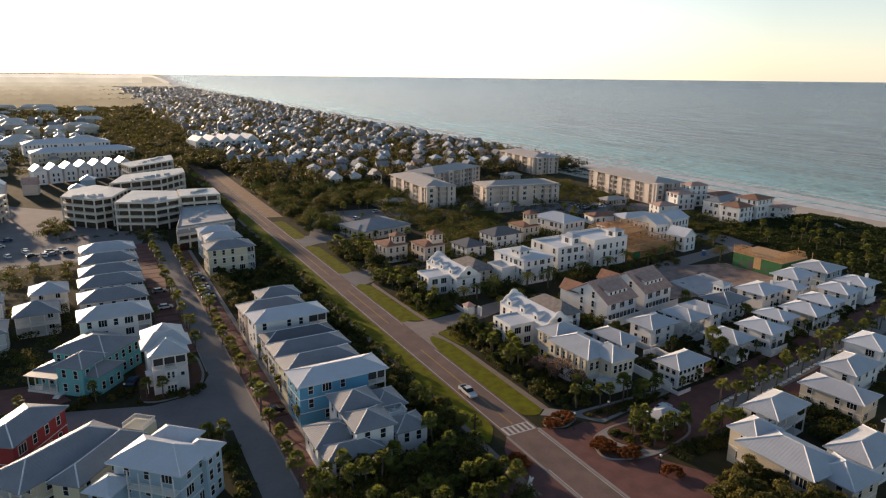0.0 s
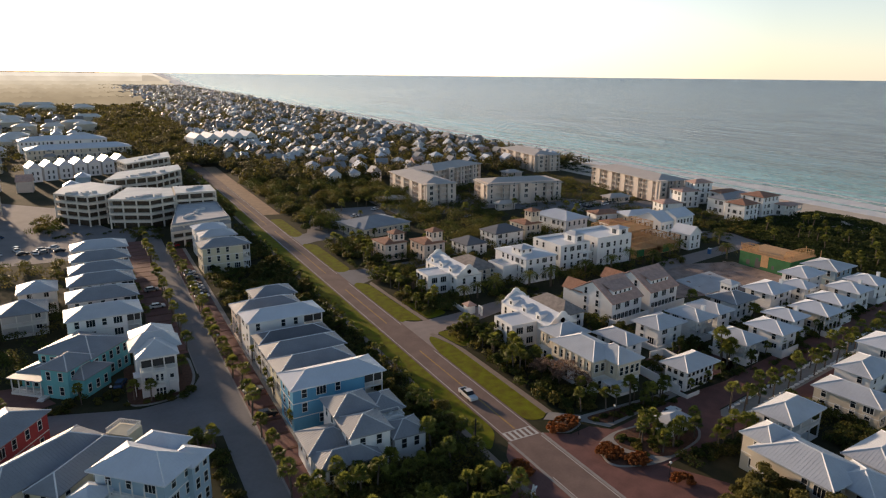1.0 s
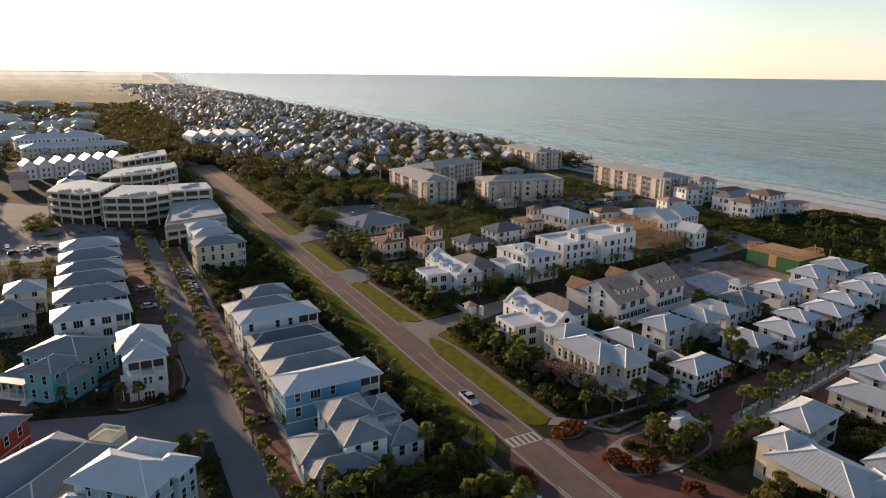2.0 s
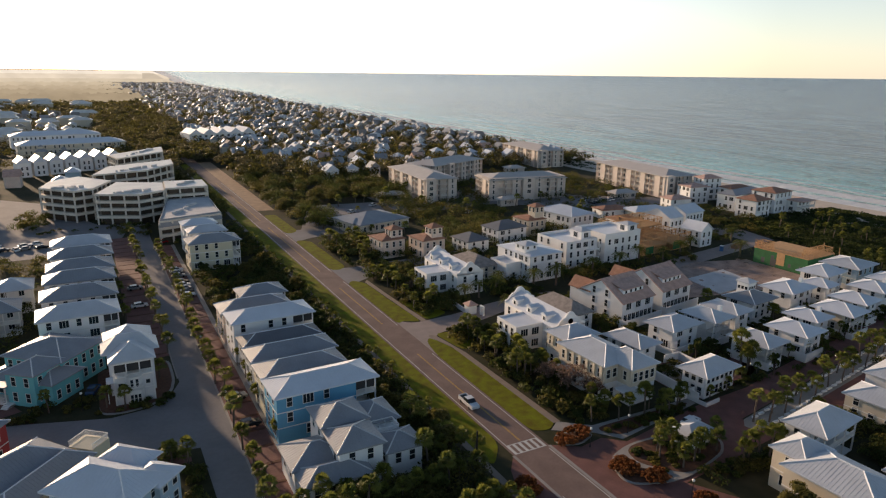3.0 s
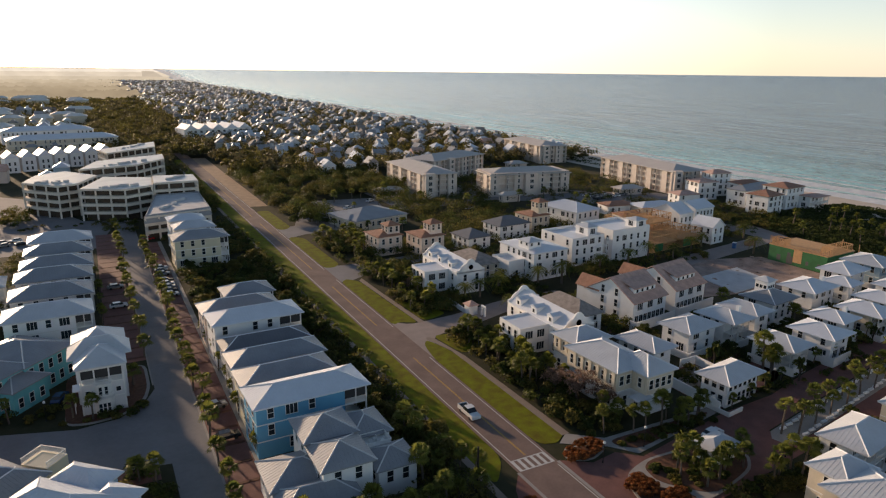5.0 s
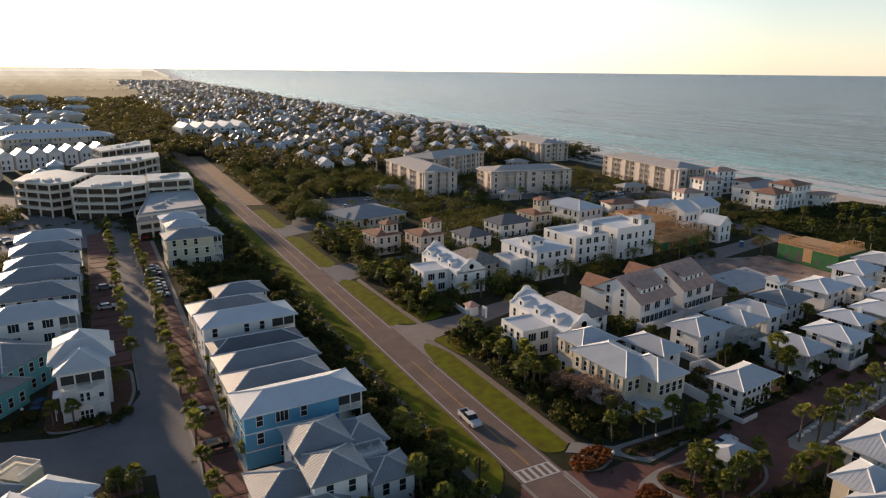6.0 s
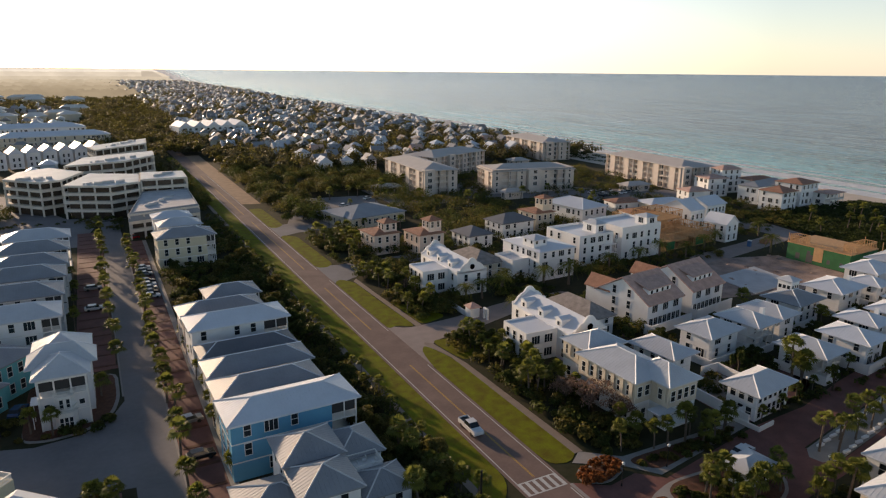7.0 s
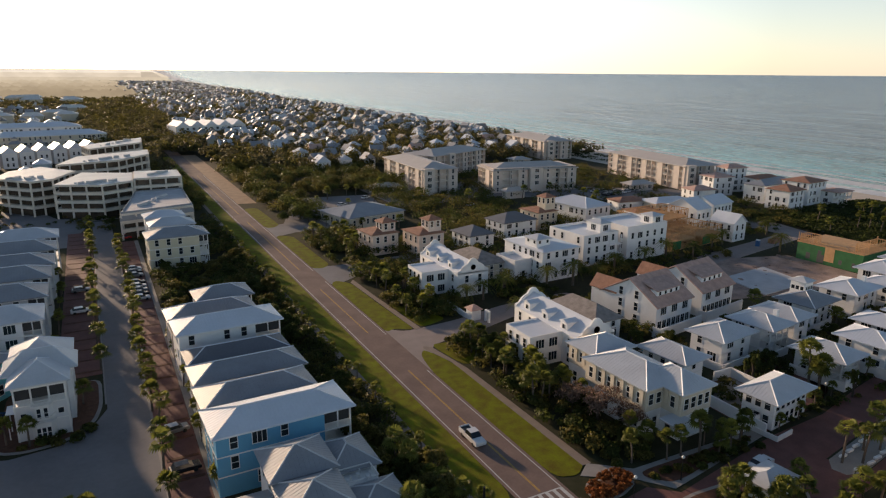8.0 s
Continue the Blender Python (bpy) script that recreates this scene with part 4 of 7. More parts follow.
deck = thing("roof_deck", pose(-72.0, 24.4, 0, 0, 0, 50), "white railed roof deck on the yellow house", "deck")
part("deck_floor", boxes((0, 4, -1.2, 3.4, 0, 6.6)), M_YELLOW, deck)
bm = bmesh.new(); rail(bm, 0, -1.1, 3.9, -1.1, 6.6), rail(bm, 3.9, -1.1, 3.9, 3.3, 6.6), rail(bm, 0, 3.3, 3.9, 3.3, 6.6); part("railing", bm, M_TRIM, deck)

# ---- white town beside the road ----
def curly_house(oy, label):
    """A white house with curved parapet gables, a flat-roofed wing and dormers."""
    h = thing("house", pose(0, oy, 0), label, "house", "white houses with curved gables")
    x0, x1, y0, y1, e, top = 30.2, 39.6, 33.4, 56.0, 6.6, 9.4
    xm = (x0 + x1) / 2
    part("wall", boxes((x0, x1, y0, y1, 0, e)), M_WHITE, h)
    bm = bmesh.new()
    gable(bm, x0 - .05, x1 + .05, y0 + .25, y1 - .25, e - .2, top - e, "y")
    part("roof", bm, M_ROOF_W, h)
    for y in (y0, y1 - .45):
        half = [(4.75, e - .3), (4.75, e + .5), (3.9, e + .7), (3.2, e + 1.6), (2.4, e + 2.2), (1.7, e + 2.4), (1.2, e + 3.1), (.7, e + 3.6), (0, e + 3.75)]
        pts = [(xm + a, z) for a, z in half] + [(xm - a, z) for a, z in half[-2::-1]]
        bm = bmesh.new()
        a = [bm.verts.new((x, y, z)) for x, z in pts]
        b = [bm.verts.new((x, y + .45, z)) for x, z in pts]
        bm.faces.new(a), bm.faces.new(b[::-1])
        for i in range(len(pts)):
            bm.faces.new((a[i], b[i], b[(i + 1) % len(pts)], a[(i + 1) % len(pts)]))
        bmesh.ops.recalc_face_normals(bm, faces=bm.faces)
        part("gable", bm, M_WHITE, h)
    bm = bmesh.new()
    for i in range(20):
        a = 6.2832 * i / 20
        bm.verts.new((xm + .75 * math.cos(a), y0 - .06, e + 1.3 + .75 * math.sin(a)))
    bm.faces.new(bm.verts)
    bmesh.ops.solidify(bm, geom=bm.faces[:], thickness=.05)
    part("round_window", bm, M_GLASS, h)
    for k in range(3):
        y = y0 + 4.2 + 6.6 * k
        part("dormer", boxes((x0 + .5, x0 + 3.2, y, y + 2.2, e, e + 1.9)), M_WHITE, h)
        bm = bmesh.new()
        gable(bm, x0 + .25, x0 + 3.4, y - .2, y + 2.4, e + 1.9, .5, "x", .12)
        part("dormer_roof", bm, M_ROOF_W, h)
        window(h, x0 + .5, y + 1.1, e + .5, "-x", "small")
    part("wall", boxes((22.2, x0 - .004, 38.4, 47.2, 0, 6.3)), M_WHITE, h)
    part("parapet", boxes((22.2, x0, 38.4, 38.7, 6.3, 6.65), (22.2, x0, 46.9, 47.2, 6.3, 6.65), (22.2, 22.5, 38.7, 46.9, 6.3, 6.65)), M_WHITE, h)
    part("flat_roof", boxes((22.5, x0, 38.7, 46.9, 6.304, 6.38)), M_ROOF_W, h)
    for z in (.8, 3.9):
        windows(h, "-x", 39, 46.6, 22.2, 1, z, 3, 2.5)
        windows(h, "-y", 23, 29.6, 38.4, 1, z, 3, 3.2, "wide")
        windows(h, "-y", 31, 39, y0, 1, z, 3, 2.7)
        windows(h, "-x", 34, 38, x0, 1, z, 3, 2.6)
        windows(h, "-x", 48, 55.6, x0, 1, z, 3, 2.6)
    return h


curly_house(0, "white stucco house with curved gables, beside the dense palms")
curly_house(49.6, "white stucco house with curved gables behind the garden wall")
gate = thing("gate_house", pose(25, 66.5, 0), "small white gate pavilion with brown tile roof", "gate house")
part("wall", boxes((0, 2.6, 0, 2.6, 0, 2.6)), M_WHITE, gate)
bm = bmesh.new(); hip(bm, -.4, 3, -.4, 3, 2.6, 1.1, .12); part("roof", bm, M_SHINGLE, gate)
for yy in (-1.5, -2.9):
    part("gate_pier", boxes((3.0, 3.5, yy, yy + .5, 0, 2.4)), M_WHITE, gate)
part("gate_arch", boxes((3.0, 3.5, -2.9, -1.0, 2.4, 2.9)), M_WHITE, gate)
gw = thing("garden_wall", pose(0, 0, 0), "low white garden wall beside the drive", "wall")
part("wall", boxes((24.8, 25.1, 69.2, 84, 0, 1.2)), M_WHITE, gw)
part("wall", boxes((16, 24.7, 84, 84.3, 0, 1.2)), M_WHITE, gw)
part("coping", boxes((24.75, 25.15, 69.2, 84.35, 1.2, 1.3)), M_WHITE, gw)

hip_house("annex", "low annex with grey shingle hip roof", 42, 42, 9, 17, 4, 4.6, 2.8, M_WHITE, M_GSHINGLE, seams=False, seed=51)
hip_house("annex", "low annex with dark shingle hip roof", 41, 92, 12, 17, 4, 4.6, 2.8, M_CREAM, M_GSHINGLE, seams=False, seed=52)
hip_house("house", "small white gabled house with dark roof", 57, 123, 11, 12, 6, 4.6, 2.4, M_WHITE, M_ROOF_D, seams=False, seed=53)
hip_house("house", "white house with dark grey hip roof", 75.5, 131, 16, 12, 6, 5.6, 2.6, M_WHITE, M_ROOF_D, seams=False, seed=54)
hip_house("house", "white house with pale hip roof", 113, 132, 15, 22, 8, 7.6, 2.6, M_WHITE, M_ROOF_W, seed=55)


def tower_house(x, y, wall, tile, label, rz=6, lo=6.8, hi=10.2, s=9.5):
    """A Mediterranean house with a low hip roof and a square lookout tower."""
    h = thing("tower_house", pose(x, y, 0, 0, 0, rz), label, "house", "tower houses")
    part("wall", boxes((0, s, 0, s + 1, 0, lo)), wall, h)
    bm = bmesh.new(); hip(bm, -.5, s + .5, -.5, s + 1.5, lo, 1.3, .16); part("roof", bm, tile, h)
    a, b = s * .45, s * .95
    part("tower", boxes((a, b, 1, 5.6, lo - 1, hi)), wall, h)
    bm = bmesh.new(); hip(bm, a - .5, b + .5, .5, 6.1, hi, 1.4, .16); part("tower_roof", bm, tile, h)
    for u in (.25, .75):
        window(h, a + (b - a) * u, 1, hi - 2.2, "-y", "tall"), window(h, a, 1 + 4.6 * u, hi - 2.2, "-x", "tall")
    windows(h, "-y", .5, s - .5, 0, 2, .9, 3.2, 2.3), windows(h, "-x", .5, s + .5, 0, 2, .9, 3.2, 2.6)
    return h


tower_house(25.5, 131, M_PEACH, M_TILE, "peach stucco tower house with clay tile roof")
tower_house(39, 124.5, M_PEACH, M_TILE, "peach stucco tower house with lookout and tile roof", hi=11)
tower_house(94.5, 137, M_CREAM, M_TILE, "cream stucco tower house with clay tile roof", hi=12.0)


def modern_white(x0, x1, y0, y1, top, label, pent=None, rz=4):
    """A tall white block with parapets, recessed windows and a rooftop pavilion."""
    h = thing("townhouse", pose(x0, y0, 0, 0, 0, rz), label, "house", "tall white townhouses")
    sx, sy = x1 - x0, y1 - y0
    part("wall", boxes((0, sx, 0, sy, 0, top)), M_WHITE, h)
    part("parapet", boxes((0, sx, 0, .35, top, top + .9), (0, sx, sy - .35, sy, top, top + .9), (0, .35, .35, sy - .35, top, top + .9), (sx - .35, sx, .35, sy - .35, top, top + .9)), M_WHITE, h)
    part("flat_roof", boxes((.35, sx - .35, .35, sy - .35, top + .004, top + .1)), M_ROOF_W, h)
    fl = int(top // 3)
    windows(h, "-y", .6, sx - .6, 0, fl, 1.0, 3.1, 3.2, "tall", .1, random.Random(int(x0)))
    windows(h, "-x", .6, sy - .6, 0, fl, 1.0, 3.1, 3.0, "tall", .1, random.Random(int(y0)))
    if pent:
        a, b, c, d, ph = pent
        part("penthouse", boxes((a, b, c, d, top + .1, top + ph)), M_WHITE, h)
        bm = bmesh.new(); hip(bm, a - .4, b + .4, c - .4, d + .4, top + ph, .9, .12); part("penthouse_roof", bm, M_ROOF_L, h)
        window(h, (a + b) / 2, c, top + .6, "-y", "wide"), window(h, a, (c + d) / 2, top + .6, "-x", "wide")
    return h


w1 = hip_house("townhouse", "tall white townhouse with pale hip roof and corner lookout", 57.6, 83.4, 14.4, 18.5, 4, 8.8, 1.3, M_WHITE, M_ROOF_W, floors=3, seed=57, group="tall white townhouses", over=.4, seams=False)
part("lookout", boxes((1.2, 6.0, 4.0, 9.4, 8.8, 11.6)), M_WHITE, w1)
bm = bmesh.new(); hip(bm, .7, 6.5, 3.5, 9.9, 11.6, 1.0, .14); part("lookout_roof", bm, M_ROOF_L, w1)
for u in (2.2, 5.0):
    window(w1, u, 4.0, 10.4, "-y", "small"), window(w1, 1.2, u + 3, 10.4, "-x", "small")
modern_white(51.5, 57.8, 88, 97, 5.4, "low white wing with flat roof beside the townhouse")
w2 = modern_white(78.5, 93, 91, 107, 9.0, "white townhouse with stepped galleries and flat roof", (9.5, 14, 3, 9, 3.0))
part("balcony", boxes((9.4, 14.8, -1.6, -.002, 5.9, 6.15), (9.4, 14.8, -1.6, -.002, 2.9, 3.15)), M_WHITE, w2)
for x in (9.6, 12, 14.5):
    part("post", boxes((x - .12, x + .12, -1.5, -1.26, 0, 9)), M_WHITE, w2)
modern_white(95, 113, 90, 106, 10.4, "broad white townhouse with parapet and rooftop pavilion", (12, 17, 1, 6, 2.8))


def twin_gable(x, y, rz, label):
    """A white house with a steep brown shingle roof and a wide shed dormer."""
    h = thing("house", pose(x, y, 0, 0, 0, rz), label, "house", "white houses with brown roofs")
    sx, sy, e, r = 14.5, 17, 6.4, 4.8
    bm = bmesh.new()
    prof = [(.5, 0), (sy - .5, 0), (sy - .5, e), (sy / 2, e + r - .3), (.5, e)]
    a = [bm.verts.new((.4, yy, z)) for yy, z in prof]
    b = [bm.verts.new((sx - .4, yy, z)) for yy, z in prof]
    bm.faces.new(a), bm.faces.new(b)
    for i in range(5):
        bm.faces.new((a[i], a[(i + 1) % 5], b[(i + 1) % 5], b[i]))
    bmesh.ops.recalc_face_normals(bm, faces=bm.faces)
    part("wall", bm, M_WHITE, h)
    bm = bmesh.new()
    for s0, s1 in ((0, 1), (sy, -1)):
        v = [bm.verts.new(c) for c in ((0, s0, e - .35), (sx, s0, e - .35), (sx, sy / 2, e + r), (0, sy / 2, e + r),
                                        (0, s0, e - .1), (sx, s0, e - .1), (sx, sy / 2, e + r + .28), (0, sy / 2, e + r + .28))]
        for f in ((3, 2, 1, 0), (4, 5, 6, 7), (0, 1, 5, 4), (1, 2, 6, 5), (2, 3, 7, 6), (3, 0, 4, 7)):
            bm.faces.new([v[i] for i in f])
    bmesh.ops.recalc_face_normals(bm, faces=bm.faces)
    part("roof", bm, M_SHINGLE, h)
    d = part("dormer", boxes((3, 11.8, 2.6, 6.5, e + .6, e + 2.7)), M_WHITE, h)
    bm = bmesh.new()
    v = [bm.verts.new(c) for c in ((2.7, 2.2, e + 2.65), (12.1, 2.2, e + 2.65), (12.1, 7.4, e + 4.1), (2.7, 7.4, e + 4.1),
                                    (2.7, 2.2, e + 2.85), (12.1, 2.2, e + 2.85), (12.1, 7.4, e + 4.3), (2.7, 7.4, e + 4.3))]
    for f in ((3, 2, 1, 0), (4, 5, 6, 7), (0, 1, 5, 4), (1, 2, 6, 5), (2, 3, 7, 6), (3, 0, 4, 7)):
        bm.faces.new([v[i] for i in f])
    part("dormer_roof", bm, M_SHINGLE, h)
    for i in range(4):
        window(h, 4.2 + 2.1 * i, 2.6, e + 1.5, "-y", "small")
    windows(h, "-y", 1, sx - 1, .5, 1, 4.0, 3, 3.2, "wide")
    windows(h, "-y", 1, sx - 1, .5, 1, .3, 3, 1.7, "door")
    windows(h, "-x", 4, 13, .4, 3, 1, 2.9, 4)
    part("rear_wing", boxes((.6, 5, sy - .5, sy + 3, 0, 6.4)), M_WHITE, h)
    # the sunlit orange of the rear slope is put into its tile colour
    bm = bmesh.new(); gable(bm, .2, 5.4, sy - 5, sy + 3.4, 6.4, 2.8, "y"); part("rear_roof", bm, M_TILE, h)
    return h


for x0, y0 in ((57.5, 37.4), (75.6, 40.6)):
    tw = thing("terrace_wall", pose(x0, y0, 0, 0, 0, 9), "white terrace wall in front of the gabled house", "wall", "terrace walls")
    part("wall", boxes((0, 15.5, 0, .3, 0, 2.5)), M_WHITE, tw)
    part("wall", boxes((-.3, -.004, 0, 2.4, 0, 2.5)), M_WHITE, tw)
    part("coping", boxes((-.35, 15.55, -.05, .35, 2.5, 2.6)), M_WHITE, tw)
twin_gable(58.6, 40.4, 9, "white gabled house with brown shingle roof and shed dormer")
twin_gable(76.6, 43.4, 9, "white gabled house with brown shingle roof, beside its twin")


def cream_house():
    h = thing("house", pose(0, 0, 0, 0, 0, 3), "large cream house with pale ribbed hip roofs and louvred gallery", "house")
    for x0, x1, y0, y1, e, r in ((23.8, 34.5, 6.4, 21.8, 8.3, 2.1), (27.6, 36.0, 2.4, 12.5, 8.3, 2.2), (26.5, 37, 21.0, 29.5, 8.0, 2.0)):
        part("wall", boxes((x0 + .7, x1 - .7, y0 + .7, y1 - .7, 0, 4.3)), M_WHITE, h)
        part("upper_wall", boxes((x0 + .6, x1 - .6, y0 + .6, y1 - .6, 4.3, e)), M_CREAM, h)
        bm = bmesh.new(); hip(bm, x0, x1, y0, y1, e, r); rf = part("roof", bm, M_ROOF_L, h)
        bm = bmesh.new(); hip_seams(bm, x0, x1, y0, y1, e, r); part("seam", bm, M_ROOF_L, rf)
        bm = bmesh.new(); hip_caps(bm, x0, x1, y0, y1, e, r); part("ridge_cap", bm, M_ROOF_W, rf)
        windows(h, "-y", x0 + .9, x1 - .9, y0 + .6, 1, 5.4, 3, 1.5, "tall"), windows(h, "-x", y0 + .9, y1 - .9, x0 + .6, 1, 5.4, 3, 2.2, "tall")
        windows(h, "-y", x0 + .9, x1 - .9, y0 + .7, 1, 1.0, 3, 3, "tall"), windows(h, "-x", y0 + .9, y1 - .9, x0 + .7, 1, 1.0, 3, 3, "tall")
        for k in range(int((y1 - y0 - 1.6) / 2.2)):
            y = y0 + 1.1 + 2.2 * k
            part("louvre", boxes((x0 + .38, x0 + .5, y - .05, y + .75, 5.3, 8.0)), M_CREAM, h)
    part("awning", boxes((25.0, 29.2, 1.6, 4.6, 4.2, 4.36)), M_ROOF_L, h)
    part("balcony", boxes((27.0, 30.5, .4, 3.0, 2.6, 2.8)), M_WHITE, h)
    return h


cream_house()
ROWR = "white houses with pale hip roofs"
def small(bx, by, sx, sy, eave, rise, label, wall=M_WHITE, roof=M_ROOF_L, seed=0, porch="", rz=7, ribbon=False):
    h = hip_house("house", label, bx, by, sx, sy, rz, eave, rise, wall, roof, seed=seed, group=ROWR, porch=porch, depth=2.2, ribbon=ribbon, over=1.15)
    r = random.Random(seed)
    if ribbon:
        windows(h, "-y", 1.6, sx - 1.6, 1.15, 1, .5, 3, 1.5), windows(h, "-x", 1.6, sy - 1.6, 1.15, 1, .5, 3, 1.5)
        part("court_wall", boxes((-1.2, sx * .25, -1.4, -1.15, 0, .9), (-1.45, -1.2, -1.4, sy * .9, 0, .9)), M_WHITE, h)
        return h
    part("court_wall", boxes((-.6, sx * r.uniform(.45, .8), -.7, -.45, 0, r.uniform(1.6, 2.3))), M_WHITE, h)
    part("court_wall", boxes((-.85, -.6, -.7, sy * r.uniform(.4, .9), 0, r.uniform(1.6, 2.3))), M_WHITE, h)
    if seed % 3 == 0:
        part("chimney", boxes((sx * .72, sx * .72 + .9, sy * .3, sy * .3 + .9, eave - .5, eave + rise + .9)), M_WHITE, h)
    return h


small(43.6, -1.6, 12.6, 8.0, 5.2, 1.9, "white corner house with pale ribbed hip roof and glazed gallery", seed=60, ribbon=True)
small(42.0, 16.4, 8.2, 12, 5.2, 1.6, "white house with pale hip roof and white balcony", seed=61, roof=M_ROOF_L)
small(56.2, 19.8, 12.4, 9.6, 5.7, 1.9, "white house with grey-white pyramid roof beside the pool", seed=62)
small(70.4, 19.4, 9.4, 11.4, 5.8, 1.7, "white house with dark glazed ground floor and pale roof", seed=63, porch="-y")
small(80.2, 20.8, 8.2, 11.6, 5.8, 1.6, "white house with pale hip roof", seed=64)
small(93.0, 25.4, 12.5, 10.5, 5.3, 2.0, "white house with blue-grey hip roof and cupola", seed=65, roof=M_ROOF_G)
small(109.5, 25.5, 14, 11, 5.8, 1.8, "white house with broad pale hip roof", seed=66, roof=M_ROOF_W)
small(70.2, 3.6, 9.4, 11.4, 4.8, 1.9, "cream gallery house with pale hip roof beside palms", seed=67, porch="-y")
small(82.6, 2.6, 10.0, 11.4, 5.7, 1.6, "white cubic house with pale hip roof", seed=68, roof=M_ROOF_W)
small(96.0, 8.8, 9.0, 10, 5.2, 1.6, "white house with pale hip roof", seed=69, roof=M_ROOF_W)
small(107.2, 6.4, 10.0, 11.8, 5.6, 1.9, "cream gallery house with pale hip roof", wall=M_CREAM, seed=70, porch="-y", roof=M_ROOF_W)
small(120.0, 10.5, 9.8, 11, 5.6, 1.7, "white house with pale hip roof", seed=71, roof=M_ROOF_W)
small(134.8, 14.2, 10.5, 11, 5.8, 1.8, "white house with pale hip roof along the brick street", seed=72, roof=M_ROOF_W)
small(134.9, 31.6, 13.0, 10.4, 5.9, 2.2, "white house with pale pyramid roof", seed=73, roof=M_ROOF_W)
small(149.0, 30.4, 14.0, 13, 6.8, 1.8, "pale blue house with broad pale roof and chimney", wall=M_PBLUE, seed=74, roof=M_ROOF_L)
small(148.5, 16.6, 11, 11, 5.8, 1.8, "white house with pale hip roof along the brick street", seed=75, roof=M_ROOF_W)
small(125.5, 25.4, 8, 9, 5.4, 1.6, "white house with pale hip roof", seed=76, roof=M_ROOF_W)
cup = thing("cupola", pose(97.5, 31.5, 7.0, 0, 0, 7), "white glazed cupola with small pale roof", "cupola")
part("wall", boxes((0, 3.6, 0, 3.6, -1.5, 2.4)), M_WHITE, cup)
bm = bmesh.new(); hip(bm, -.5, 4.1, -.5, 4.1, 2.4, 1.0, .12); part("roof", bm, M_ROOF_L, cup)
for u in (.7, 1.8, 2.9):
    window(cup, u, 0, .4, "-y", "small"), window(cup, 0, u, .4, "-x", "small")
ROWQ = "houses south of the brick street"
hip_house("house", "large cream house with pale ribbed hip roofs", 27.4, -46.2, 11.5, 15.6, 3, 6.8, 2.3, M_CREAM, M_ROOF_L, seed=80, group=ROWQ)
hip_house("house", "cream rear wing with pale ribbed hip roof", 31.6, -50.6, 9.5, 9.0, 3, 6.2, 2.0, M_CREAM, M_ROOF_L, seed=81, group=ROWQ)
hip_house("house", "cream front wing with pale ribbed hip roof", 29.6, -33.4, 8.4, 6.8, 3, 7.2, 1.8, M_CREAM, M_ROOF_L, seed=82, group=ROWQ)
hip_house("house", "white house with pale ribbed hip roof and balcony", 41.2, -29.4, 13.2, 8.4, 8, 6.4, 2.2, M_WHITE, M_ROOF_L, seed=83, group=ROWQ, porch="-y")
hip_house("house", "low white house with pale ribbed roof behind the cream one", 43.0, -47.0, 15, 9, 5, 5.4, 1.9, M_WHITE, M_ROOF_L, seed=88, group=ROWQ)
hip_house("house", "white house with pale hip roof behind palms", 66, -32, 9, 14.5, 8, 5.0, 1.8, M_CREAM, M_ROOF_L, seed=84, group=ROWQ)
hip_house("house", "white house with pale hip roof", 78, -23, 14, 9, 8, 5.4, 1.8, M_WHITE, M_ROOF_L, seed=85, group=ROWQ)
hip_house("house", "pale house with pale hip roof", 62, -50, 14, 12, 5, 6.0, 2.0, M_WHITE, M_ROOF_L, seed=86, group=ROWQ)
hip_house("house", "white house with pale hip roof", 97, -18, 12, 10, 8, 6.0, 2.0, M_WHITE, M_ROOF_W, seed=87, group=ROWQ)
kiosk = thing("kiosk", pose(25.4, -14.4, 0, 0, 0, 6), "small white pavilion with pale roof among palms", "pavilion")
part("wall", boxes((.5, 6.3, .5, 4.2, 0, 3.0)), M_WHITE, kiosk)
bm = bmesh.new(); hip(bm, -.2, 7.0, -.2, 4.9, 3.0, 1.1, .12); part("roof", bm, M_ROOF_L, kiosk)
window(kiosk, 2, .5, .8, "-y"), window(kiosk, 4.4, .5, .2, "-y", "door")
pool = thing("pool", pose(49.5, 30.8, 0, 0, 0, 7), "small turquoise swimming pool with pale coping", "pool")

part("coping", boxes((-.5, 8.5, -.5, 4.5, -.1, .1)), M_CONC, pool)
part("pool_water", boxes((0, 8, 0, 4, .1, .14)), material("pool_water", (0.08, 0.42, 0.45), 0.05, vary=0.1), pool)
ywall = thing("garden_wall", pose(0, 0, 0), "white stucco garden walls between the houses", "wall")
part("wall", boxes((38.5, 44, 1.6, 1.9, 0, 2.2)), M_WHITE, ywall)
part("wall", boxes((42.2, 42.5, -.9, 15.5, 0, 2.2)), M_WHITE, ywall)
part("wall", boxes((51, 56, 17.2, 17.5, 0, 2.0)), M_WHITE, ywall)
part("wall", boxes((55.6, 55.9, 1.5, 17.2, 0, 2.0)), M_WHITE, ywall)
slab("courtyard", [(43, 8), (55.4, 8.8), (55.4, 16.8), (43, 15.6)], -.2, .05, M_CONC, None, "pale paved courtyard", "courtyard")
slab("brick_lane", [(38, -.5), (42, -.4), (42, 15), (56, 19.2), (70, 17.4), (70, 15.2), (57, 16), (57, 1.5), (62, 2.4), (62, 13), (104, 19.5), (126, 24.5), (126, 22.8), (104, 17.4)], -.2, .035, M_BRICK, None, "narrow red brick lane between the houses", "lane")

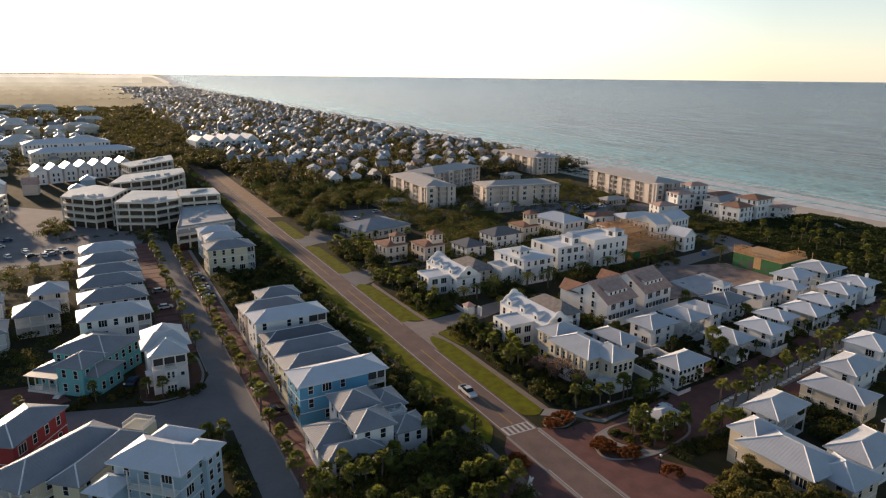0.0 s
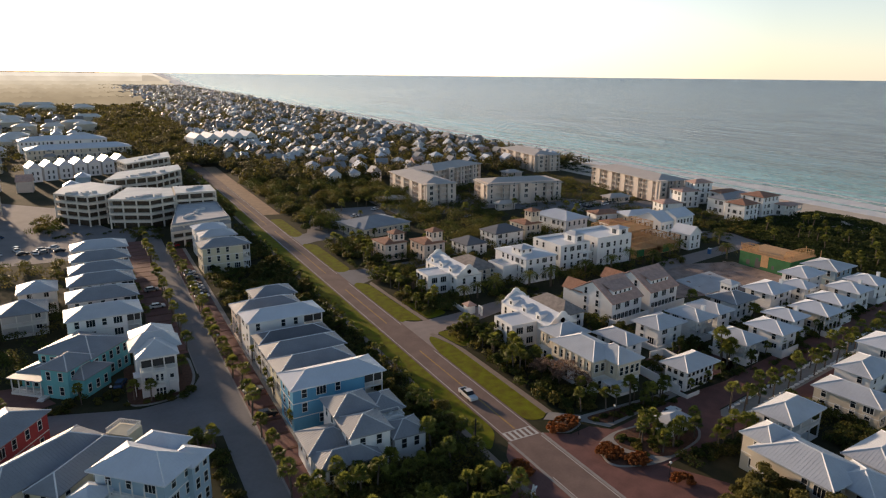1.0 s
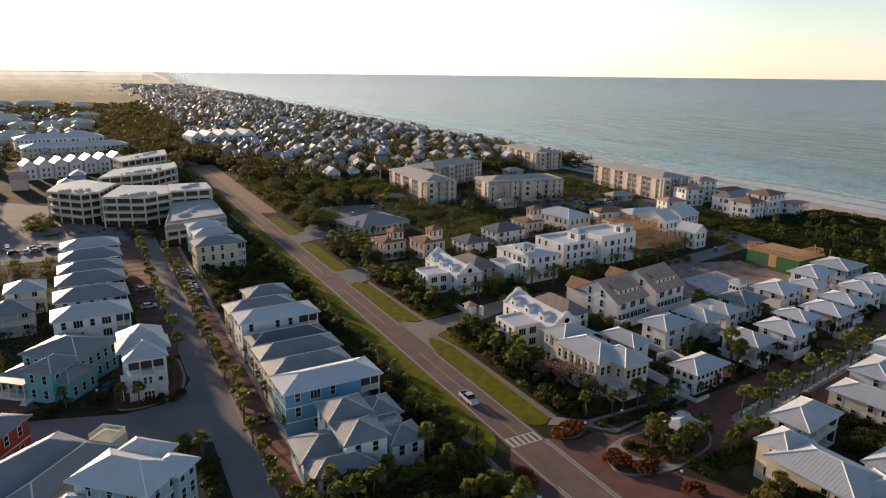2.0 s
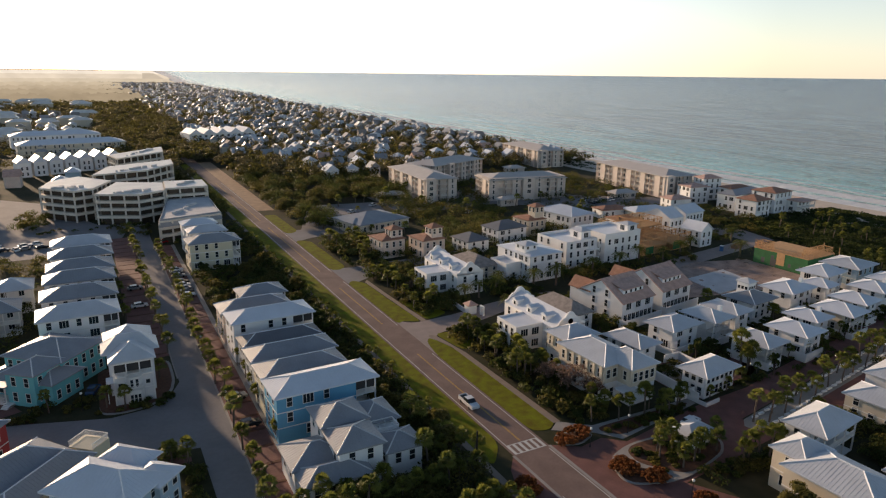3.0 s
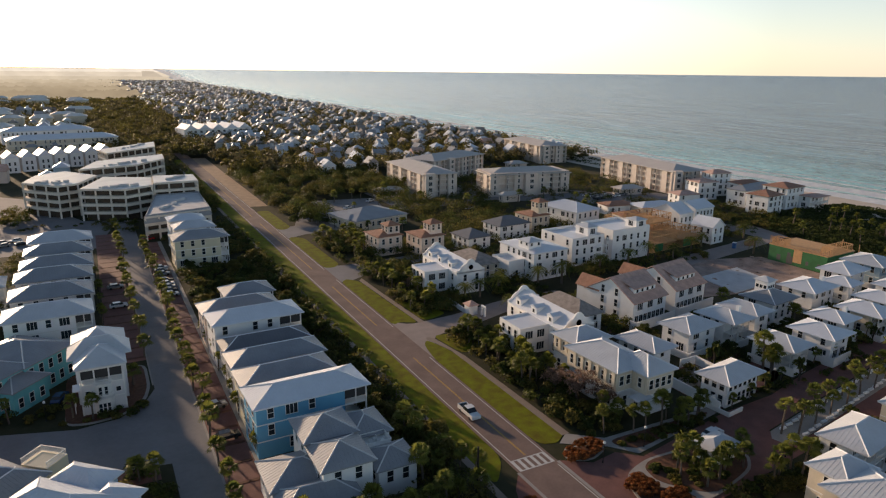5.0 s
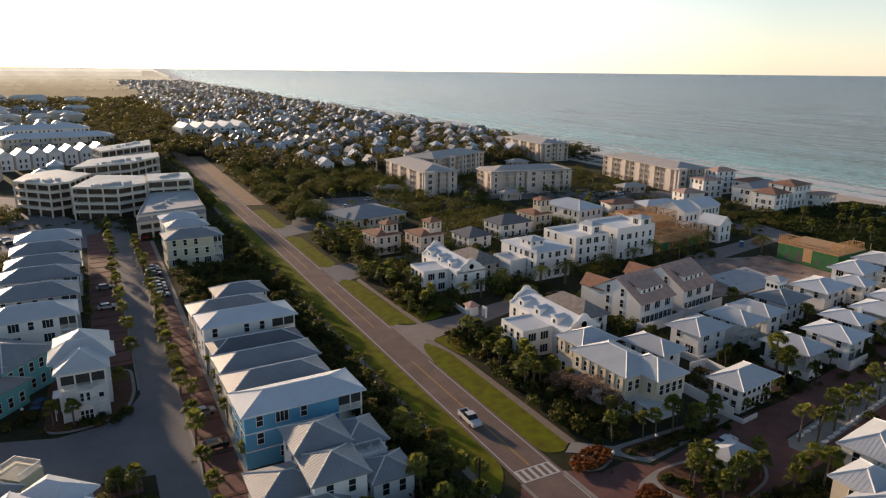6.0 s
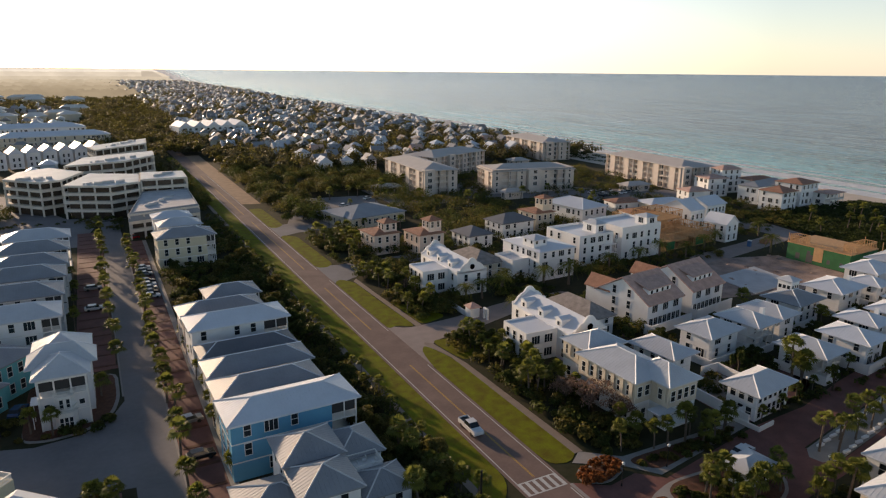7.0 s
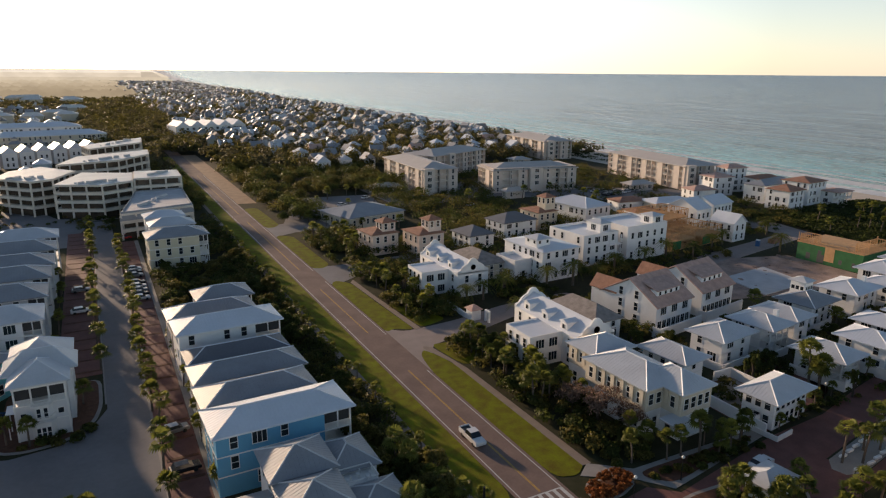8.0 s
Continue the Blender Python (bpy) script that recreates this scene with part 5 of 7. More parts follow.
# ---- condominiums ----
def condo(x, y, sx, sy, rz, label, tower=(0.3, 5.5), h=12.0):
    """A four-storey block: stucco fins, dark galleries with slabs and rails, a stair tower and a low hip roof."""
    c = thing("condominium", pose(x, y, 0, 0, 0, rz), label, "apartment building", "beach condominiums")
    part("core", boxes((1.8, sx - 1.8, 1.8, sy - 1.8, 0, h)), M_CONDO, c)
    for f in range(5):
        part("floor_slab", boxes((.3, sx - .3, .3, sy - .3, f * 3.0 - .1, f * 3.0 + .14)) if f else boxes((.3, sx - .3, .3, sy - .3, -.1, .1)), M_CONDO, c)
    n = int(sx / 4.2)
    for i in range(n + 1):
        u = .25 + (sx - .8) * i / n
        part("fin_wall", boxes((u, u + .4, 0.1, 1.8, 0, h)), M_CONDO, c)
    for i in range(0, n, 3):
        u = .65 + (sx - .8) * i / n
        part("wall_panel", boxes((u, u + (sx - .8) / n - .4, .16, 1.8, .1, h - .003)), M_CONDO, c)
        for f in range(4):
            window(c, u + (sx - .8) / n * .45, .16, f * 3.0 + .9, "-y")
    k = int(sy / 4.2)
    for i in range(1, k, 3):
        u = .65 + (sy - .8) * i / k
        part("wall_panel", boxes((.16, 1.8, u, u + (sy - .8) / k - .4, .1, h - .003)), M_CONDO, c)
    for i in range(k + 1):
        u = .25 + (sy - .8) * i / k
        part("fin_wall", boxes((.1, 1.8, u, u + .4, 0, h)), M_CONDO, c)
    for f in range(1, 4):
        bm = bmesh.new()
        for a in ((.4, .35, sx - .4, .35), (.35, .4, .35, sy - .4)):
            rail(bm, *a, f * 3.0 + .14, 1.0, .5)
        part("railing", bm, M_TRIM, c)
    for f in range(4):
        windows(c, "-y", 2.4, sx - 2.4, 1.8, 1, f * 3.0 + .4, 3, 4.6, "door"), windows(c, "-x", 2.4, sy - 2.4, 1.8, 1, f * 3.0 + .4, 3, 5.2, "door")
    tx = sx * tower[0]
    part("stair_tower", boxes((tx, tx + tower[1], -1.8, 2.2, 0, h + .8)), M_CONDO, c)
    for f in range(1, 4):
        window(c, tx + tower[1] * .5, -1.8, f * 3.0 + .8, "-y", "wide")
    bm = bmesh.new(); hip(bm, -.6, sx + .6, -.6, sy + .6, h, 2.6, .3); part("roof", bm, M_CONDOROOF, c)
    return c


condo(87.5, 222, 19, 54, -3, "tan four-storey condominium with low grey hip roof", (0.02, 5.5))
condo(116, 266, 50, 22, 24, "tan four-storey condominium behind the parking", (.25, 5))
condo(121, 212, 46, 20, -9, "tan four-storey condominium with stair tower and galleries", (.42, 7), 11)
condo(221, 308, 22, 56, -6, "tan four-storey condominium on the beach", (.1, 5), 12)
condo(214, 178, 22, 66, -6, "tan four-storey condominium with long roof at the beach", (.02, 5), 12)
for x, y, sx, sy, l in ((118, 196, 12, 6, "low carport roof beside the condominium"), (66, 232, 16, 10, "low pale pavilion roof beside the condominium"),
                        (186, 186, 16, 9, "low pale pavilion by the parking"), (186, 292, 14, 10, "low pale pavilion roof by the beach"), (255, 260, 14, 12, "small beach pavilion with hip roof")):
    hip_house("pavilion", l, x, y, sx, sy, -4, 3.4, 1.6, M_CONDO, M_CONDOROOF, floors=1, seams=False, seed=int(x), over=1.0)
hip_house("building", "long low pale building with blue-grey hip roof", 31, 168, 27, 22, 14, 4.2, 3.0, M_CREAM, M_ROOF_G, floors=1, seams=False, seed=90)
hip_house("building", "small low pale building with blue-grey roof", 29, 172, 9, 10, 14, 4.4, 1.2, M_CREAM, M_ROOF_G, floors=1, seams=False, seed=91)
hip_house("house", "pale yellow house with white hip roof", 157, 140, 22, 12, -6, 4.4, 1.6, M_CREAM, M_ROOF_W, seams=False, seed=92, floors=1)
hip_house("house", "low house with dark red roof", 146, 150, 16, 10, -6, 4.2, 1.4, M_WHITE, M_TILE, seams=False, seed=93, floors=1)
hip_house("house", "low white house with dark tile roof", 138, 132, 13, 9, -6, 3.8, 1.4, M_WHITE, M_TILE, seams=False, seed=94, floors=1)

# ---- beach houses ----
BH = "beach houses with tile roofs"
hip_house("house", "white beach house with grey-brown tile roof", 190, 150, 13, 10, -10, 6.0, 1.6, M_WHITE, M_SHINGLE, seams=False, seed=95, group=BH)
hip_house("house", "tall white beach house with brown tile roof", 214, 160, 13, 12, -10, 9.0, 1.6, M_WHITE, M_SHINGLE, seams=False, seed=96, group=BH, floors=3)
hip_house("house", "white lookout tower with brown tile roof", 229, 165, 13, 9, -10, 12.0, 1.7, M_WHITE, M_SHINGLE, seams=False, seed=97, group=BH, floors=4)
hip_house("house", "white beach house with dark red tile roof", 233, 150, 16, 10, -10, 8.4, 1.6, M_WHITE, M_TILE, seams=False, seed=98, group=BH)
hip_house("house", "white beach house with long grey roof", 220, 136, 30, 11, 10, 8.0, 2.0, M_WHITE, M_ROOF_G, seams=False, seed=99, group=BH)
hip_house("house", "white beach house with clay tile roof", 214, 119, 13, 12, 6, 8.6, 2.2, M_WHITE, M_TILE, seams=False, seed=100, group=BH, floors=3)
hip_house("house", "tall white beach house with clay tile roof", 234, 124, 16, 14, 6, 10.2, 1.8, M_WHITE, M_TILE, seams=False, seed=101, group=BH, floors=3)
hip_house("house", "white gallery of the beach house", 246, 117, 13, 10, 6, 6.0, 1.0, M_WHITE, M_SHINGLE, seams=False, seed=102, group=BH, floors=2, porch="-y")
hip_house("house", "tall white beach block beyond the dunes", 236, 20, 16, 22, 6, 12.0, 1.0, M_WHITE, M_ROOF_W, seams=False, seed=103, group=BH, floors=4)


def white_gable(x, y, sx, sy, e, r, rz, along, label):
    h = thing("house", pose(x, y, 0, 0, 0, rz), label, "house", "white gabled houses")
    part("wall", boxes((.4, sx - .4, .4, sy - .4, 0, e)), M_WHITE, h)
    bm = bmesh.new(); gable(bm, .35, sx - .35, .35, sy - .35, e, r - .2, along, .02); part("gable", bm, M_WHITE, h)
    bm = bmesh.new()
    ends = ((0, 1), (sy, -1)) if along == "x" else ((0, 1), (sx, -1))
    for s0, _ in ends:
        if along == "x":
            q4 = [(0, s0, e - .2), (sx, s0, e - .2), (sx, sy / 2, e + r), (0, sy / 2, e + r)]
        else:
            q4 = [(s0, 0, e - .2), (s0, sy, e - .2), (sx / 2, sy, e + r), (sx / 2, 0, e + r)]
        v = [bm.verts.new(c) for c in q4] + [bm.verts.new((c[0], c[1], c[2] + .2)) for c in q4]
        for f in ((3, 2, 1, 0), (4, 5, 6, 7), (0, 1, 5, 4), (1, 2, 6, 5), (2, 3, 7, 6), (3, 0, 4, 7)):
            bm.faces.new([v[i] for i in f])
    bmesh.ops.recalc_face_normals(bm, faces=bm.faces)
    part("roof", bm, M_ROOF_W, h)
    windows(h, "-y", .8, sx - .8, .4, 2, .8, 3.2, 2.4), windows(h, "-x", .8, sy - .8, .4, 2, .8, 3.2, 2.6)
    return h


white_gable(146.5, 92, 8.5, 10, 6.6, 3.0, 8, "y", "white gabled house with pale metal roof")
white_gable(150, 112, 10, 14, 7.6, 3.4, 8, "x", "white gabled house with pale metal roof by the lumber frame")
white_gable(166, 118, 14, 12, 7.2, 2.6, 8, "x", "white gabled house with pale metal roof")

# ---- building sites ----
def stud_frame(x, y, sx, sy, rz, floors, label, sheath=0):
    """A house in open timber framing: plates, studs and floor decks."""
    h = thing("timber_frame", pose(x, y, 0, 0, 0, rz), label, "building site", "timber-framed shells")
    for f in range(floors):
        z = f * 3.1
        part("deck", boxes((0, sx, 0, sy, z - .1 + (.12 if f == 0 else 0), z + .2)), M_WOOD, h)
        for (ax, ay, bx, by) in ((0, 0, sx, 0), (0, sy, sx, sy), (0, 0, 0, sy), (sx, 0, sx, sy), (sx * .45, 0, sx * .45, sy), (0, sy * .5, sx, sy * .5)):
            d = Vector((bx - ax, by - ay)).length
            m = pose(ax, ay, z + .2, 0, 0, math.degrees(math.atan2(by - ay, bx - ax)))
            bm = bmesh.new()
            box(bm, 0, d, -.08, .08, 2.65, 2.88, m), box(bm, 0, d, -.08, .08, 0, .1, m)
            for i in range(int(d / .75) + 1):
                u = min(d - .1, i * .75)
                box(bm, u, u + .1, -.07, .07, .1, 2.65, m)
            part("stud_wall", bm, M_WOOD, h)
    for i in range(sheath):
        part("sheathing", boxes((sx * .1 + i * 6, sx * .1 + i * 6 + 4.6, -.14, -.085, .3, 3.1)), M_SHEATH, h)
    return h


stud_frame(116.5, 92.5, 14, 13, 8, 2, "open timber house frame with bare decks", 1)
stud_frame(132.5, 94, 12, 13, 8, 2, "open timber house frame beside the white gable", 1)
stud_frame(118, 107, 26, 12, 8, 3, "open timber house frame, upper storey under way")
gs = thing("sheathed_shell", pose(150, 48.5, 0, 0, 0, 4), "unfinished house shell with green sheathing and timber top", "building site")
part("shell_wall", boxes((0, .3, 0, 20.5, 0, 5.6), (.3, 16, 0, .3, 0, 5.6), (15.7, 16, .3, 20.5, 0, 5.6), (.3, 15.7, 20.2, 20.5, 0, 5.6)), M_SHEATH, gs)
# the wall is solid: dark sheets stand in for the shade of window holes
for y0, z0, w, hh in ((2, 1, 1, 1.6), (6, 1.2, 1, 1.4), (12.5, 3, 1.2, 1.2), (16, .8, 1.4, 2)):
    part("window_hole", boxes((-.02, -.004, y0, y0 + w, z0, z0 + hh)), M_DARK, gs)
part("deck", boxes((-.2, 16.2, -.2, 20.7, 5.6, 5.9)), M_WOOD, gs)
part("timber_panel", boxes((-.04, -.005, 8.5, 11.5, 1.2, 5.6)), M_WOOD, gs)
for x0, x1, y0, y1 in ((.2, 4, 15.5, 20), (3, 15, .2, 4)):
    bm = bmesh.new()
    for (ax, ay, bx, by) in ((x0, y0, x1, y0), (x0, y1, x1, y1), (x0, y0, x0, y1), (x1, y0, x1, y1)):
        d = Vector((bx - ax, by - ay)).length
        m = pose(ax, ay, 5.9, 0, 0, math.degrees(math.atan2(by - ay, bx - ax)))
        box(bm, 0, d, -.08, .08, 2.2, 2.4, m)
        for i in range(int(d / .7) + 1):
            box(bm, min(d - .1, i * .7), min(d, i * .7 + .1), -.07, .07, 0, 2.2, m)
    part("stud_wall", bm, M_WOOD, gs)
rng = random.Random(31)
for i in range(34):
    y = 20.4 * i / 33
    hh = rng.uniform(.5, 1.4) + (1.6 if y > 14 or y < 3 else 0)
    part("upright", boxes((-.1, .06, y - .07, y + .07, 5.9, 5.9 + hh)), M_WOOD, gs)
for y0, y1, z in ((0, 4.2, 7.6), (13.6, 20.4, 7.4), (4.2, 13.6, 6.6)):
    part("top_plate", boxes((-.12, .08, y0, y1, z, z + .16)), M_WOOD, gs)
# another dark sheet on the wall, painted as a shaded doorway
part("opening", boxes((-.03, -.006, 11.6, 13.8, .3, 3.0)), M_DARK, gs)
rng = random.Random(3)
for i in range(16):
    bm = bmesh.new()
    x, y, a = rng.uniform(167, 176), rng.uniform(50, 60), rng.uniform(-25, 25)
    box(bm, -2.6, 2.6, -.07, .07, 0, .14, pose(x, y, .2 + .16 * (i % 9), 0, rng.uniform(-9, 9), a))
    tagged(part("board", bm, M_WOOD), "loose new timber board on the building site", "board", "stacked boards")
for i in range(5):
    bm = bmesh.new()
    box(bm, -.1, .1, -.1, .1, 0, 7.6 - i % 3, pose(164.5 + i * 2.2, 52 + (i % 2) * 5, 0, 4 - i, 5 - 2 * i, 0))
    tagged(part("scaffold_post", bm, M_WOOD), "leaning raw timber post beside the shell", "post", "site posts")
slab("bare_lot", [(92, 50), (112, 46), (128, 44), (149, 47), (149, 72), (128, 78), (100, 70), (93, 62)], -.2, .06, M_DIRT, None, "bare dirt building lot with rubble", "ground")
slab("foundation_slab", [(106, 47.6), (126, 49.6), (129, 66), (109, 63.6)], 0, .35, M_SLAB, None, "pale grey concrete foundation slab", "foundation")
slab("dirt_road", [(92, 66), (126, 76), (168, 84), (186, 88), (182, 96), (166, 92), (124, 85), (92, 74)], -.2, .05, M_PATCH, None, "dusty paved road to the beach", "road")
slab("beach_road", [(174, 90), (186, 88), (190, 108), (180, 116), (166, 112), (174, 104)], -.2, .055, M_PATCH, None, "pale paved turning loop", "road")
rng = random.Random(5)
for i in range(26):
    x, y = rng.uniform(96, 146), rng.uniform(48, 74)
    s = rng.uniform(.3, 1.0)
    bm = bmesh.new()
    bmesh.ops.create_icosphere(bm, subdivisions=1, radius=s)
    for v in bm.verts:
        v.co = Vector((v.co.x * rng.uniform(.8, 1.5), v.co.y * rng.uniform(.8, 1.3), v.co.z * .4)) + Vector((x, y, .2))
    tagged(part("rubble_mound", bm, M_DIRT), "low heap of sandy rubble on the lot", "rubble", "rubble on the lot")
wc = thing("portable_toilet", pose(150, 84, 0, 0, 0, 20), "blue plastic portable toilet by the road", "toilet")
part("cabin", boxes((0, 1.2, 0, 1.2, 0, 2.1)), material("blue_plastic", (0.05, 0.16, 0.36), 0.5), wc)
part("roof", boxes((-.05, 1.25, -.05, 1.25, 2.1, 2.3)), M_TRIM, wc)
sk = thing("skip", pose(158, 84, 0, 0, 0, 12), "rusty orange rubble skip by the road", "skip")
part("hull", boxes((0, 5, 0, .1, 0, 1.5), (0, 5, 2.1, 2.2, 0, 1.5), (0, .1, .1, 2.1, 0, 1.5), (4.9, 5, .1, 2.1, 0, 1.5), (.1, 4.9, .1, 2.1, 0, .9)), M_TILE, sk)

# ---- office block ----
M_OFFGLASS = material("bronze_glass", (0.10, 0.075, 0.055), 0.25, vary=0.4, scale=0.6)
def office_wing(pts, h, label, floors=4):
    """A terraced office wing over a polygon: pale slabs over dark strip windows, a parapet and a flat roof."""
    o = thing("office_wing", pose(0, 0, 0), label, "office building", "office wings")
    cx, cy = sum(p[0] for p in pts) / len(pts), sum(p[1] for p in pts) / len(pts)
    ins = lambda d: [(x + (cx - x) * d / math.hypot(cx - x, cy - y), y + (cy - y) * d / math.hypot(cx - x, cy - y)) for x, y in pts]
    bm = bmesh.new(); prism(bm, ins(2.2), 0, h - .3); bmesh.ops.recalc_face_normals(bm, faces=bm.faces); part("glazing", bm, M_OFFGLASS, o)
    fh = h / floors
    for f in range(1, floors + 1):
        bm = bmesh.new(); prism(bm, pts, f * fh - .4, f * fh + (.75 if f < floors else .3)); bmesh.ops.recalc_face_normals(bm, faces=bm.faces)
        part("balcony_band", bm, M_OFFICE, o)
    if floors == 3:
        bm = bmesh.new()
        lo, hi = [bm.verts.new((x, y, h - 2.2)) for x, y in ins(-.5)], [bm.verts.new((x, y, h + .9)) for x, y in ins(.9)]
        for i in range(len(pts)):
            bm.faces.new((lo[i], lo[(i + 1) % len(pts)], hi[(i + 1) % len(pts)], hi[i]))
        bm.faces.new(lo[::-1])
        wall_in = [bm.verts.new((x, y, h + .9)) for x, y in ins(1.4)]
        foot = [bm.verts.new((x, y, h + .35)) for x, y in ins(1.4)]
        for i in range(len(pts)):
            bm.faces.new((hi[i], hi[(i + 1) % len(pts)], wall_in[(i + 1) % len(pts)], wall_in[i]))
            bm.faces.new((wall_in[i], wall_in[(i + 1) % len(pts)], foot[(i + 1) % len(pts)], foot[i]))
        bmesh.ops.recalc_face_normals(bm, faces=bm.faces)
        part("mansard", bm, M_ROOF_G, o, "grey metal mansard edge")
    bm = bmesh.new(); prism(bm, ins(.6 if floors > 3 else 1.5), h + .302, h + .4); bmesh.ops.recalc_face_normals(bm, faces=bm.faces); part("flat_roof", bm, M_FLATROOF if floors > 3 else M_SLAB, o)
    n = len(pts)
    for i in range(n):
        a, b = Vector(ins(.5)[i]), Vector(ins(.5)[(i + 1) % n])
        k = max(2, int((b - a).length / 5.0))
        for j in range(k):
            p = a + (b - a) * (j / k)
            part("pier", boxes((p.x - .35, p.x + .35, p.y - .35, p.y + .35, 0, h - .45)), M_OFFICE, o)
    rng = random.Random(int(pts[0][0]))
    for j in range(16):
        u, v = rng.uniform(.25, .75), rng.uniform(-.3, .3)
        p = Vector(pts[0]).lerp(Vector(pts[2]), u) + Vector((v * 6, v * 6))
        s = rng.uniform(.3, 1.1)
        part("roof_unit", boxes((p.x - s, p.x + s, p.y - s * .7, p.y + s * .7, h + .4, h + .4 + s)), M_GREY, o)
    return o


office_wing([(-66, 236), (-49, 228), (-37.5, 235), (-36, 258), (-56, 268)], 13.4, "pale four-storey office wing with stacked balconies")
office_wing([(-88, 259), (-74, 244), (-66.2, 248), (-58, 270), (-72, 290), (-84, 280)], 14.0, "pale four-storey office wing with curved balconies")
office_wing([(-37.2, 236), (-18.5, 236), (-18, 256), (-35.8, 258)], 14.0, "pale office wing with roof parapet")
office_wing([(-45, 188), (-20, 195), (-18.8, 234), (-37.3, 233)], 9.0, "lower office wing with grey mansard edge", 3)
office_wing([(-66, 282), (-40, 290), (-25, 310), (-24, 330), (-58, 312)], 15.4, "rear office wing with flat roof")
office_wing([(-52, 345), (-24, 372), (-22, 402), (-56, 366)], 15.4, "rear office wing farther along the road")
office_wing([(-150, 260), (-118, 262), (-112, 290), (-150, 300)], 12, "pale office block beyond the parking")

# ---- vehicles ----
def car(x, y, rz, paint, label, kind="car"):
    c = thing("car" if kind == "car" else "pickup_truck", pose(x, y, 0, 0, 0, rz), label, kind, "parked vehicles")
    L = 4.6 if kind == "car" else 5.8
    bm = bmesh.new()
    if kind == "car":
        prof = [(-2.25, .35), (2.25, .35), (2.3, .7), (2.2, .9), (1.2, 1.0), (-2.0, 1.05), (-2.28, .8)]
    else:
        prof = [(-2.9, .4), (2.85, .4), (2.9, .85), (2.8, 1.1), (1.5, 1.2), (-.8, 1.2), (-.8, 1.1), (-2.9, 1.1)]
    w = .9 if kind == "car" else .98
    a = [bm.verts.new((u, -w, z)) for u, z in prof]; b = [bm.verts.new((u, w, z)) for u, z in prof]
    bm.faces.new(a), bm.faces.new(b[::-1])
    for i in range(len(prof)):
        bm.faces.new((a[i], b[i], b[(i + 1) % len(prof)], a[(i + 1) % len(prof)]))
    bmesh.ops.recalc_face_normals(bm, faces=bm.faces)
    bmesh.ops.bevel(bm, geom=bm.edges[:], offset=.06, segments=1, affect="EDGES")
    part("body", bm, paint, c)
    x0, x1, t0, t1 = ((-1.9, 1.2, -1.35, .5) if kind == "car" else (-.75, 1.5, -.6, .75))
    bm = bmesh.new()
    zb, zt = (1.0, 1.5) if kind == "car" else (1.15, 1.85)
    lo = [bm.verts.new(v) for v in ((x0, -w + .05, zb), (x1, -w + .05, zb), (x1, w - .05, zb), (x0, w - .05, zb))]
    hi = [bm.verts.new(v) for v in ((t0, -w + .22, zt), (t1, -w + .22, zt), (t1, w - .22, zt), (t0, w - .22, zt))]
    for i in range(4):
        bm.faces.new((lo[i], lo[(i + 1) % 4], hi[(i + 1) % 4], hi[i]))
    bm.faces.new(hi)
    part("cabin_glass", bm, M_GLASS, c)
    part("roof", boxes((t0 - .03, t1 + .03, -w + .2, w - .2, zt + .002, zt + .06)), paint, c)
    if kind != "car":
        part("bed", boxes((-2.7, -.9, -.8, .8, 1.102, 1.12)), M_METAL, c)
        part("bed_side", boxes((-2.85, -.82, -.98, -.86, 1.1, 1.3), (-2.85, -.82, .86, .98, 1.1, 1.3), (-2.9, -2.78, -.86, .86, 1.1, 1.3)), paint, c)
    for u in (-L * .3, L * .3):
        for v in (-w + .08, w - .08):
            bm = bmesh.new()
            cyl(bm, 0, 0, -.11, .11, .34, n=12)
            bmesh.ops.rotate(bm, verts=bm.verts, cent=(0, 0, 0), matrix=Matrix.Rotation(radians(90), 3, "X"))
            bmesh.ops.translate(bm, verts=bm.verts, vec=(u, v, .34))
            part("wheel", bm, M_RUBBER, c)
    return c


P_WHITE = material("white_car_paint", (0.7, 0.7, 0.7), 0.25, vary=0.05)
P_GREY = material("silver_car_paint", (0.32, 0.33, 0.34), 0.3, 0.5, vary=0.05)
P_BLACK = material("black_car_paint", (0.02, 0.02, 0.022), 0.25, vary=0.05)
P_RED = material("red_car_paint", (0.35, 0.02, 0.02), 0.25, vary=0.05)
P_BLUE = material("blue_car_paint", (0.03, 0.07, 0.16), 0.25, vary=0.05)
car(-1.7, 20, -90, P_WHITE, "white pickup truck on the road", "pickup truck")
for x, y, rz, p, l in ((-44.4, 44.2, 10, P_GREY, "silver car in a brick parking bay"), (-44.4, 31.8, 5, P_BLACK, "black car in a brick parking bay"),
                       (-58, 114, 4, P_WHITE, "white car in a brick parking bay"), (-58, 132, 4, P_GREY, "grey car in a brick parking bay"),
                       (-71, 61, 70, P_BLUE, "blue car beside the aqua house"), (34, -6.5, 8, P_WHITE, "white car on the brick street"),
                       (-44.3, 190, 5, P_RED, "red car in a parking bay")):
    car(x, y, rz, p, l)
for i in range(8):
    car(-44.2, 118 + i * 3.6 + (4 if i > 4 else 0), 3 + i % 3, (P_WHITE, P_BLACK, P_GREY, P_WHITE, P_BLACK, P_GREY, P_BLACK, P_WHITE)[i], "parked car in a close row of bays")
rng = random.Random(11)
for i in range(20):
    x, y = rng.choice(((-100, 205), (-112, 222), (-128, 214), (-84, 200)))
    car(x + rng.uniform(-12, 12), y + rng.uniform(-5, 5) + (i % 3) * 5, rng.choice((20, 200, 110)), rng.choice((P_WHITE, P_GREY, P_BLACK, P_BLUE)), "car parked in front of the office block")
